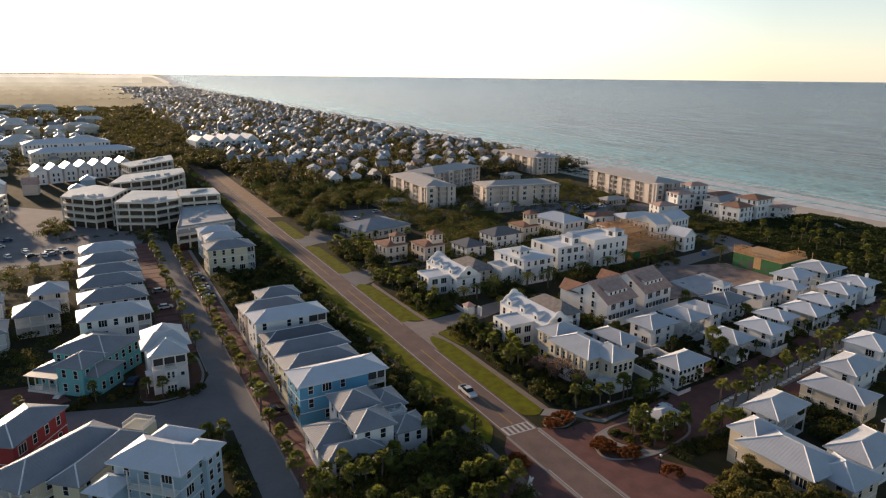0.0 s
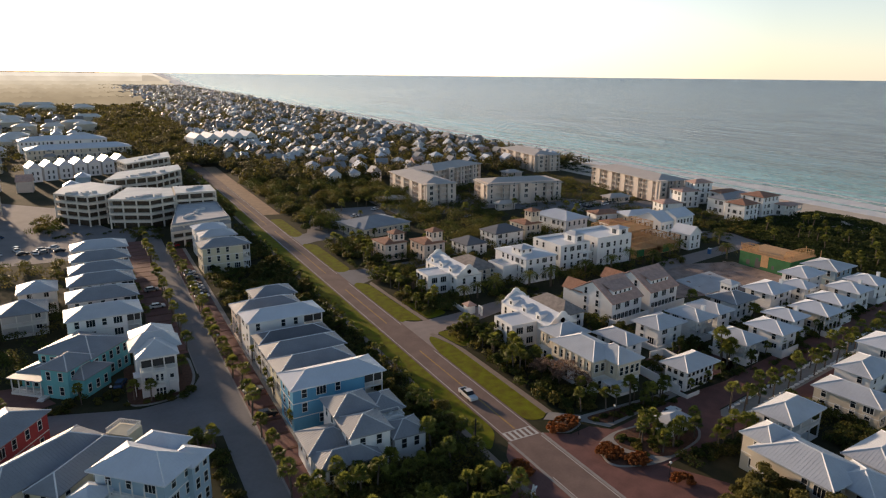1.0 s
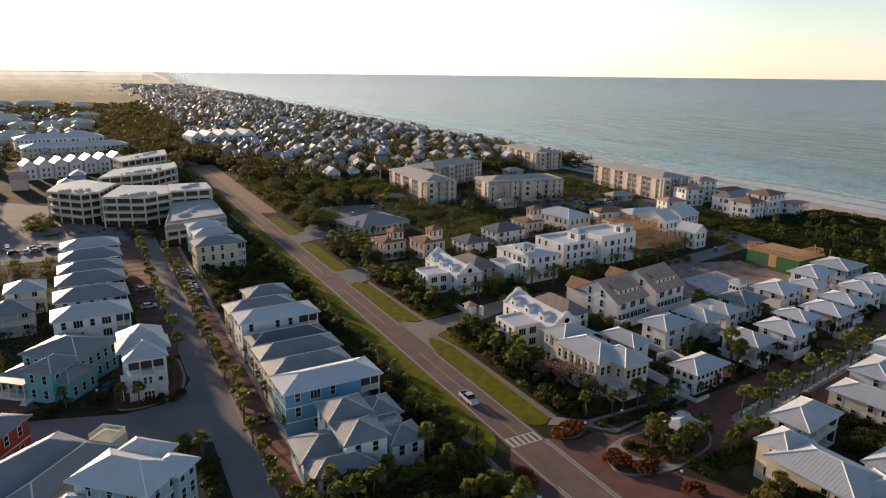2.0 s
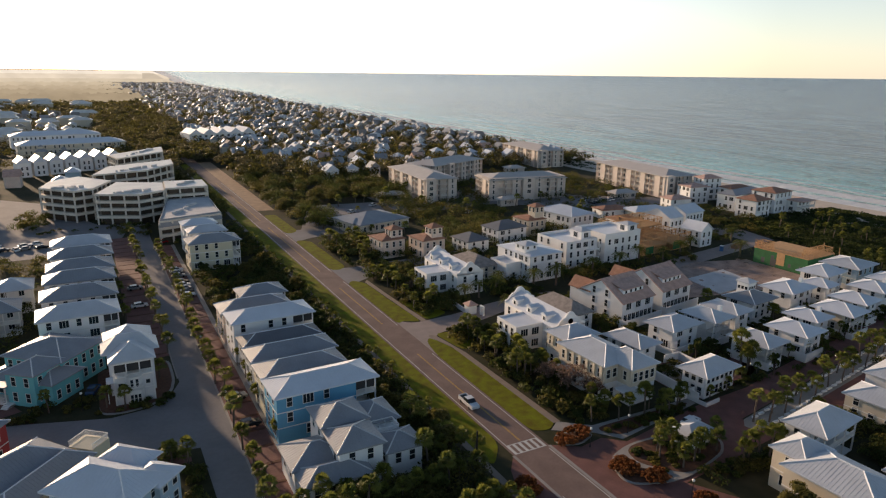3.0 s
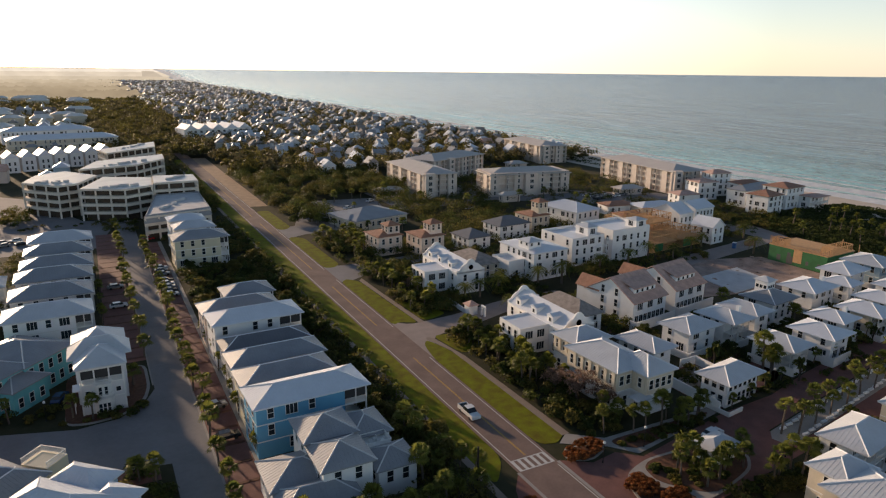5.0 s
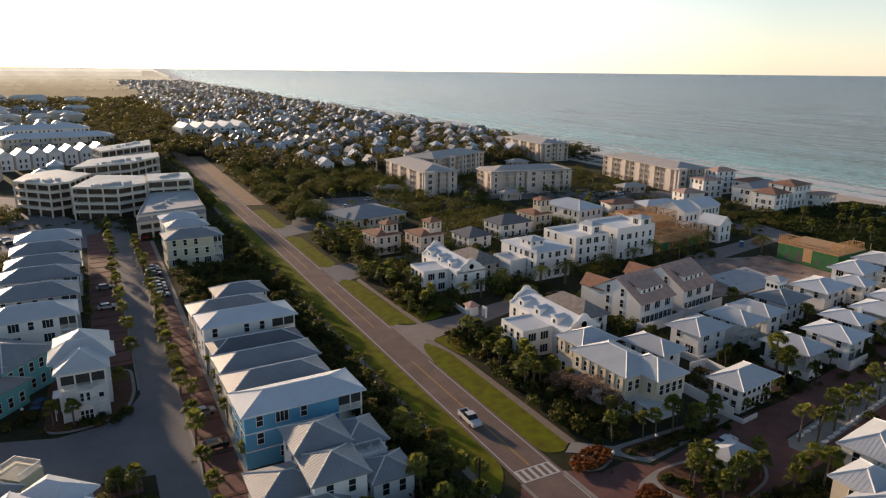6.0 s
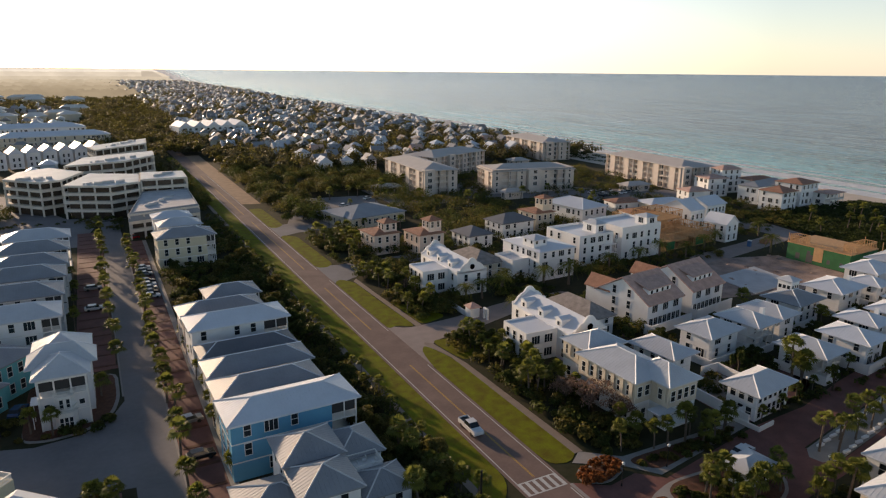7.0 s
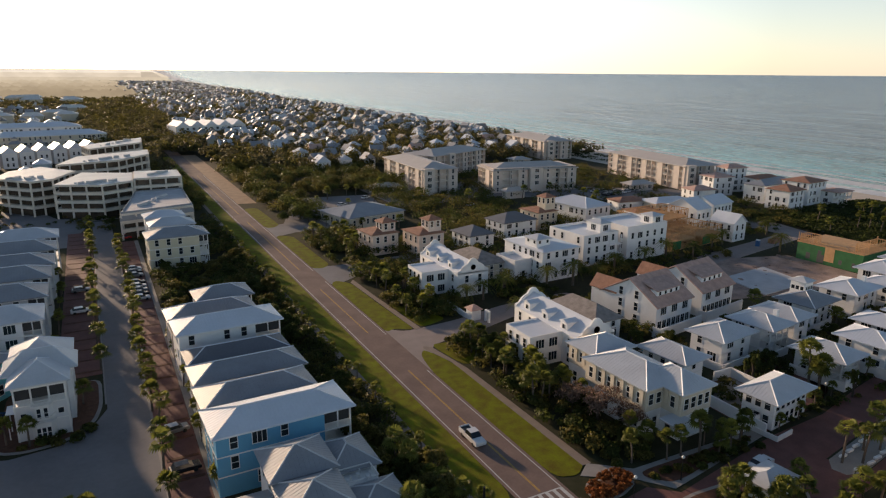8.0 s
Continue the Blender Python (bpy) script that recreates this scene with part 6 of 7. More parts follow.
for i in range(16):
    car(168 + (i % 11) * 3.2, 184 + (i // 11) * 8 + (i % 11) * .6, 96, rng.choice((P_WHITE, P_GREY, P_BLACK, P_WHITE)), "car parked beside the condominiums")
for x, y in ((44, 214), (60, 226), (56, 208), (84, 214), (96, 190)):
    car(x, y, 30, rng.choice((P_WHITE, P_GREY)), "car in the scrub-ringed parking lot")

# ---- street lamps, pole ----
def street_lamp(x, y):
    l = thing("street_lamp", pose(x, y, 0), "black post lamp with white globe", "street lamp", "street lamps")
    bm = bmesh.new(); cyl(bm, 0, 0, 0, .5, .14, .09, 8), cyl(bm, 0, 0, .5, 3.6, .06, .05, 8); part("post", bm, M_METAL, l)
    bm = bmesh.new(); bmesh.ops.create_uvsphere(bm, u_segments=10, v_segments=8, radius=.26); bmesh.ops.translate(bm, verts=bm.verts, vec=(0, 0, 3.85)); part("globe", bm, M_LAMPGLASS, l)


for x, y in ((-46.9, 73.4), (-46.9, 41), (-46.9, 105), (-54.6, 140), (10.4, -4.2), (20.2, -3.6), (14.6, -24.5), (39.8, -17), (60, -9), (84, -4), (108, 2), (132, 6), (62, 2.0), (-73, 53)):
    street_lamp(x, y)
pl = thing("utility_pole", pose(-13.2, -2.5, 0), "dark wooden utility pole at the edge of the trees", "utility pole")
bm = bmesh.new(); cyl(bm, 0, 0, 0, 8.6, .19, .15, 10); part("pole", bm, M_METAL, pl)
star = thing("star_sculpture", pose(-10.8, -18.1, 0, 0, 0, 25), "white five-pointed star sculpture standing in the planting bed", "sculpture")
bm = bmesh.new()
tips = [((1.3 if i % 2 == 0 else .55) * math.sin(math.pi * i / 5), 2.0 + (1.3 if i % 2 == 0 else .55) * math.cos(math.pi * i / 5)) for i in range(10)]
front, back = [bm.verts.new((x, -.14, z)) for x, z in tips], [bm.verts.new((x, .14, z)) for x, z in tips]
bm.faces.new(front), bm.faces.new(back[::-1])
for i in range(10):
    bm.faces.new((front[i], back[i], back[(i + 1) % 10], front[(i + 1) % 10]))
bmesh.ops.recalc_face_normals(bm, faces=bm.faces)
part("star", bm, M_TRIM, star)
bm = bmesh.new(); cyl(bm, 0, 0, 0, 1.5, .09); part("post", bm, M_TRIM, star)

# ---- plants ----
def quads_mesh(name, centres, normals, size, rng, mat, kind_len=1.0):
    """Leaf clumps: one bent diamond for each centre, turned about its normal."""
    n = len(centres)
    nz = normals / np.linalg.norm(normals, axis=1, keepdims=True)
    r = rng.normal(size=(n, 3))
    u = np.cross(nz, r); u /= np.linalg.norm(u, axis=1, keepdims=True)
    v = np.cross(nz, u)
    s = (size * rng.uniform(.6, 1.3, n))[:, None]
    a, b = u * s, v * s * .62 * kind_len
    bend = nz * s * .25
    co = np.stack([centres - a - bend, centres - b, centres + a - bend, centres + b], 1).reshape(-1, 3)
    me = bpy.data.meshes.new(name)
    me.vertices.add(4 * n), me.loops.add(4 * n), me.polygons.add(n)
    me.vertices.foreach_set("co", co.ravel())
    me.loops.foreach_set("vertex_index", np.arange(4 * n))
    me.polygons.foreach_set("loop_start", np.arange(n) * 4)
    me.update(calc_edges=True)
    me.validate()
    me.materials.append(mat)
    return me


def blob_points(rng, centre, radii, n):
    d = rng.normal(size=(n, 3)); d /= np.linalg.norm(d, axis=1, keepdims=True)
    d[:, 2] = np.abs(d[:, 2]) * 1.0 - .25 * rng.random(n)
    rr = rng.uniform(.55, 1.05, (n, 1))
    return np.array(centre) + d * rr * np.array(radii), d + rng.normal(size=(n, 3)) * .45 + (0, 0, .3)


def tree_template(seed, h, spread, n, mat, leaf, trunk=True, bark=M_BARK):
    """A tree or bush: tapered trunk with limbs, and a crown of leaf clumps round the limbs' ends."""
    rng = np.random.default_rng(seed)
    C, N, tips = [], [], []
    k = 11
    for i in range(k):
        a = 6.2832 * i / k + rng.uniform(-.4, .4)
        r = spread * rng.uniform(.25, .8) if i else 0
        tips.append((r * math.cos(a), r * math.sin(a), h * rng.uniform(.45, .85)))
    for t in tips:
        c, m = blob_points(rng, t, (spread * .36, spread * .36, h * rng.uniform(.13, .22)), n // k)
        C.append(c), N.append(m)
    crown = quads_mesh("crown", np.concatenate(C), np.concatenate(N), leaf, rng, mat)
    bm = bmesh.new()
    tube(bm, (0, 0, -.1), (0, 0, h * .4), h * .035 + .04, h * .022 + .03, 7)
    for t in tips:
        tube(bm, (0, 0, h * .3), t, h * .018 + .02, .02, 5)
    tm = bpy.data.meshes.new("trunk"); bm.to_mesh(tm); bm.free(); tm.materials.append(bark)
    return tm, crown


def fan_palm(seed, h, lean, fronds=26, mat=M_PALM):
    """A cabbage palm: bent tapered trunk and a round head of fan leaves."""
    rng = random.Random(seed)
    bm = bmesh.new()
    p = Vector((0, 0, -.1))
    for i in range(4):
        q = Vector((lean * ((i + 1) / 4) ** 2, lean * .4 * ((i + 1) / 4) ** 2, h * (i + 1) / 4))
        tube(bm, p, q, .2 - .015 * i, .2 - .015 * (i + 1), 7)
        p = q
    tm = bpy.data.meshes.new("trunk"); bm.to_mesh(tm); bm.free(); tm.materials.append(M_TRUNK)
    vs, fs = [], []
    for i in range(fronds):
        az, el = i * 2.39996 + rng.uniform(-.2, .2), radians(rng.uniform(-30, 80))
        d = Vector((math.cos(az) * math.cos(el), math.sin(az) * math.cos(el), math.sin(el)))
        side = Vector((-math.sin(az), math.cos(az), 0))
        up = side.cross(d) * -1
        L = rng.uniform(.9, 1.3)
        c = p + d * L * .75
        tip0 = len(vs)
        vs.append(tuple(p)); vs.append(tuple(c))
        for j in range(8):
            b = radians(-80 + 160 * j / 7)
            w = (d * math.cos(b) + side * math.sin(b))
            e = c + w * L * (1.0 - .12 * abs(math.sin(b))) - Vector((0, 0, .28 * L)) + up * -.05
            o = w.cross(up).normalized() * .12 * L
            m = c + w * L * .55
            k = len(vs)
            vs += [tuple(m - o), tuple(e), tuple(m + o)]
            fs += [(1 + tip0, k, k + 1, k + 2)]
        k = len(vs)
        vs += [tuple(p + side * .03), tuple(c + side * .02)]
        fs.append((tip0, k, k + 1, tip0 + 1))
    me = bpy.data.meshes.new("crown"); me.from_pydata(vs, [], fs); me.materials.append(mat)
    return tm, me


def date_palm(seed, h, fronds=46, length=3.5):
    """A date palm: thick trunk and long arching feather fronds."""
    rng = random.Random(seed)
    bm = bmesh.new()
    tube(bm, (0, 0, -.1), (0, 0, h), .34, .26, 9), tube(bm, (0, 0, h), (0, 0, h + .5), .3, .12, 9)
    tm = bpy.data.meshes.new("trunk"); bm.to_mesh(tm); bm.free(); tm.materials.append(M_TRUNK)
    vs, fs = [], []
    for i in range(fronds):
        az, el = i * 2.39996, rng.uniform(-.15, 1.2)
        side = Vector((-math.sin(az), math.cos(az), 0))
        p = Vector((0, 0, h + .3))
        for j in range(6):
            u0, u1 = j / 6, (j + 1) / 6
            q = Vector((math.cos(az), math.sin(az), 0)) * length * u1 * math.cos(el * .8) + Vector((0, 0, h + .3 + length * (u1 * math.sin(el) - .75 * u1 * u1)))
            w = .42 * math.sin(3.1416 * min(1, u0 + .12)) + .06
            for s in (-1, 1):
                for e in (0, .5):
                    a = p.lerp(q, e)
                    b = p.lerp(q, e + .32)
                    k = len(vs)
                    vs += [tuple(a), tuple(a + side * s * w + (q - p) * .9 - Vector((0, 0, .18))), tuple(b)]
                    fs.append((k, k + 1, k + 2))
            p = q
    me = bpy.data.meshes.new("crown"); me.from_pydata(vs, [], fs); me.materials.append(M_PALM)
    return tm, me


def plant(name, tpl, x, y, s, rz, label, category, group):
    t = thing(name, Matrix.Translation((x, y, 0)) @ Matrix.Rotation(rz, 4, "Z") @ Matrix.Scale(s, 4), label, category, group)
    share("trunk", tpl[0], t, Matrix()), share("crown", tpl[1], t, Matrix())


FANS = [fan_palm(i, h, l) for i, (h, l) in enumerate(((3.8, .2), (4.4, .5), (5.0, -.4), (3.3, .3), (5.6, .6)))]
DATES = [date_palm(i, h) for i, h in enumerate((4.2, 5.0))]
TREES = [tree_template(10 + i, h, s, n, m, lf) for i, (h, s, n, m, lf) in enumerate((
    (6.0, 3.0, 2500, M_LEAF, .24), (5.0, 2.6, 2100, M_LEAF, .23), (6.5, 3.4, 2800, M_LEAF_O, .25), (4.2, 2.4, 1900, M_LEAF, .21), (5.0, 2.6, 2100, M_LEAF_O, .22)))]
BUSHES = [tree_template(20 + i, h, s, n, m, lf) for i, (h, s, n, m, lf) in enumerate((
    (1.8, 1.5, 700, M_LEAF, .18), (1.4, 1.3, 600, M_LEAF_O, .16), (1.2, 1.1, 480, M_LEAF_R, .15)))]
TWIGGY = tree_template(31, 6.0, 3.6, 1500, M_TWIG, .16)
rng = random.Random(77)


def palms(points, label, group, lo=.85, hi=1.15):
    for x, y in points:
        plant("palm_tree", rng.choice(FANS), x + rng.uniform(-.4, .4), y + rng.uniform(-.5, .5), rng.uniform(lo, hi), rng.uniform(0, 6.28), label, "palm tree", group)


def scatter(n, region, templates, name, label, group, lo=.8, hi=1.2, gap=1.6):
    x0, x1, y0, y1 = region
    done = []
    for _ in range(n * 6):
        if len(done) >= n:
            break
        x, y = rng.uniform(x0, x1), rng.uniform(y0, y1)
        if all((x - a) ** 2 + (y - b) ** 2 > gap * gap for a, b in done):
            done.append((x, y))
            plant(name, rng.choice(templates), x, y, rng.uniform(lo, hi), rng.uniform(0, 6.28), label, "palm tree" if "palm" in name else "bush" if name == "bush" else "tree", group)


palms([(-46.9, -13 + 7.4 * i) for i in range(27)], "cabbage palm in the strip beside the parking bays", "street palms")
palms([(-54.8, 76 + 7.4 * i) for i in range(18)], "cabbage palm beside the parking bays", "street palms")
palms([(-40.6, 24 + 7.5 * i) for i in range(9)], "cabbage palm in front of the houses", "street palms", .6, .85)
palms([(-62.4, 84 + 8 * i) for i in range(8)], "cabbage palm in front of the row", "street palms", .6, .9)
palms([(-57.5, 23), (-59, 25), (-56.6, 21.5), (-78, 30), (-82, 33), (-72, 27), (-65, 50), (-79, 55), (-94, 54), (-57.6, 62), (-69, 52), (-88, 46)], "cabbage palm beside the side street", "street palms", .7, 1.0)
palms([(-11.0 - .9 * (i % 2), 12 + 3.6 * i) for i in range(46)], "low cabbage palm in the hedge beside the road", "roadside palms", .5, .72)
for ax, ay, bx, by, k in ((-12.4, -12.4, -38, -13.6, 10), (-13.5, -3.0, -46, -5.6, 12), (-16, 3.6, -20, 2.8, 2), (-30, -.6, -46, -.4, 6), (-11.8, 1.0, -16.5, 17, 6), (-14, -19, -44, -20, 11)):
    palms([(ax + (bx - ax) * i / (k - 1), ay + (by - ay) * i / (k - 1)) for i in range(k)], "cabbage palm in a planted row by the crossing", "roadside palms", .85, 1.15)
palms([(rng.uniform(13, 22), rng.uniform(20, 56)) for _ in range(26)], "cabbage palm in the dense garden beside the footpath", "garden palms", .8, 1.15)
palms([(rng.uniform(13, 22), rng.uniform(72, 112)) for _ in range(20)], "cabbage palm in the garden beside the footpath", "garden palms", .8, 1.15)
palms([(16.5, 3.6), (22, .8), (25, 1.4), (28.5, .6), (31, 1.6), (34, .4), (38.6, 1.2), (20.5, 8), (22.5, 6), (33.5, -1.2), (30, -1.8), (36.5, -.6)], "slender cabbage palm by the corner house", "garden palms", .8, 1.1)
palms([(20, -11), (22.2, -14), (23.6, -12.5), (27, -15.6), (30, -15.8), (24, -16.6), (21, -17), (33.2, -12.6), (23, -9.8), (19, -12.6)], "cabbage palm in the traffic island", "island palms", .9, 1.15)
palms([(34, -20.4), (37, -19.6), (40, -20.8), (36, -22), (31, -21.4)], "cabbage palm beside the brick street", "street palms", .9, 1.1)
palms([(46 + 6.2 * i, -11.9 + 1.13 * i) for i in range(16)] + [(49 + 6.2 * i, -13.6 + 1.1 * i) for i in range(16)], "cabbage palm along the promenade", "promenade palms", .85, 1.05)
palms([(46 + 6.6 * i, -.2 + .95 * i) for i in range(14)], "cabbage palm along the brick street", "promenade palms", .55, .85)
palms([(68, 7), (69, 9.5), (66.8, 8.4), (66, 5.8), (88, 38), (99, 24)], "tall cabbage palm between the houses", "garden palms", 1.1, 1.4)
palms([(rng.uniform(12, 26), rng.uniform(129, 165)) for _ in range(16)] + [(rng.uniform(18, 60), rng.uniform(132, 240)) for _ in range(22)], "cabbage palm in the scrub", "scrub palms", .8, 1.2)
palms([(rng.uniform(60, 180), rng.uniform(150, 250)) for _ in range(14)], "cabbage palm among the condominiums", "scrub palms", .9, 1.3)
palms([(rng.uniform(190, 240), rng.uniform(60, 112)) for _ in range(16)] + [(175 + 5 * i, 44 + rng.uniform(-3, 3)) for i in range(9)], "cabbage palm by the dunes", "scrub palms", .9, 1.3)
for x, y, s in ((35.5, 78.5, 1.0), (42, 79, 1.1), (44, 68, 1.0), (29.6, 77, 1.0), (57, 80, 1.1), (64.5, 78, 1.2), (72, 77, .9), (83, 82, 1.15), (108, 86, 1.1), (97, 84, 1.1), (36, 63, .9),
                (130, 87, 1.1), (150, 76, 1.2), (141, 92, .9), (118, 84, .9), (167, 94, 1.0), (46, 84, .9), (70, 108, .9)):
    plant("date_palm", rng.choice(DATES), x, y, s, rng.uniform(0, 6.28), "date palm with long feathery fronds", "palm tree", "date palms")
ROAD_T = "trees beside the road"
scatter(34, (-20.5, -14.5, 16, 96), BUSHES[:2] + TREES[3:4], "bush", "dark green bush in the strip beside the road", "roadside bushes", .8, 1.3)
scatter(14, (-19.5, -12.6, 5, 24), TREES, "tree", "olive evergreen oak beside the rambling house", ROAD_T, .7, 1.0, 2.4)
scatter(46, (-39, -12.8, 97, 142), TREES, "tree", "dark scrub oak in the woods", ROAD_T, .5, .85, 2.8)
scatter(22, (12.6, 21.5, 10, 56), TREES[:2] + BUSHES[:2], "tree", "dark evergreen tree in the garden beside the footpath", "garden trees", .6, .95, 2.2)
scatter(18, (12.6, 22, 74, 112), TREES[:2] + BUSHES[:2], "tree", "dark evergreen tree in the garden", "garden trees", .6, .95, 2.2)
for x, y, s in ((20.0, 15.0, 1.15), (18.6, 20, 1.0), (22.0, 9.5, 1.0)):
    plant("tree", TWIGGY, x, y, s, x, "leafless pinkish-brown tree beside the cream house", "tree", "garden trees")
scatter(24, (15.5, 26.4, -58, -37), TREES[2:3] + TREES[4:], "tree", "olive-leaved tree beside the cream house", "garden trees", .95, 1.25, 2.4)
for cx, cy, r, n in ((11.2, -12.6, 2.8, 20), (14, -17.4, 2.4, 14), (7.4, -1.0, 2.4, 15), (11.4, .2, 2.6, 16), (16.5, -26, 2, 8), (-8, -10, 3, 14)):
    for _ in range(n):
        a, q = rng.uniform(0, 6.28), r * math.sqrt(rng.random())
        plant("bush", BUSHES[2], cx + q * math.cos(a) * .8, cy + q * math.sin(a) * .8, rng.uniform(.75, 1.1), a, "low rust-coloured shrub in the planting bed", "bush", "bed shrubs")
scatter(26, (57, 128, 13, 40), BUSHES[:2], "bush", "dark green bush between the houses", "garden bushes", .6, 1.1)
scatter(14, (46, 60, 58, 80), BUSHES[:2] + TREES[3:4], "bush", "dark green bush between the houses", "garden bushes", .7, 1.1)
for i in range(32):
    u = i * 2.4
    for ox, oy in ((47, -11.0), (49, -14.2)):
        bm = bmesh.new()
        box(bm, ox + u, ox + u + 1.5, oy + u * .183, oy + u * .183 + .55, .05, .5)
        bmesh.ops.bevel(bm, geom=bm.edges[:], offset=.08, segments=1, affect="EDGES")
        tagged(part("kerb_stone", bm, M_WHITE), "low white stone bollard along the promenade", "bollard", "promenade stones")
for i in range(34):
    x = 50 + i * 3.4
    plant("bush", BUSHES[i % 2], x, -.6 + (x - 46) * .146, rng.uniform(.5, .8), x, "clipped dark hedge bush along the brick street", "bush", "street hedge")
CYP = tree_template(41, 5.5, .8, 700, M_LEAF, .22)
for x, y in ((57, 15), (58.2, 14.2), (59.4, 15.4), (88.6, 1.6), (69, 1.0), (88, 24), (104, 6.2), (47, 36), (61, 12), (72, 14.6)):
    plant("cypress", CYP, x, y, rng.uniform(.8, 1.1), x, "narrow dark cypress between the houses", "tree", "cypresses")
for x, y in ((56.5, 33.5), (49.5, 36.5), (76, 35), (66.5, 17.5), (81, 16.5), (92.5, 21), (103.5, 22.5), (106, 38), (131, 28), (94, 6), (118.5, 22.5), (146, 27), (132.5, 12)):
    plant("tree", TREES[0], x, y, .62, x, "round dark evergreen tree between the houses", "tree", "garden trees")


def woods(name, label, areas, leaf, seed, mats, dense=1):
    """Scrub and far woods: crowns of leaf clumps, joined, as nobody could count them."""
    for j, mat in enumerate(mats):
        rg = np.random.default_rng(seed + j)
        C, N = [], []
        for x0, x1, y0, y1, n, h, r, per in areas:
            for _ in range(n // len(mats)):
                s = rg.uniform(.6, 1.3)
                c, m = blob_points(rg, (rg.uniform(x0, x1), rg.uniform(y0, y1), h * s * .45), (r * s, r * s, h * s * .55), per * dense)
                C.append(c), N.append(m)
        me = quads_mesh(name, np.concatenate(C), np.concatenate(N), leaf, rg, mat)
        tagged(new(name, me), label, "woods", kind="stuff")


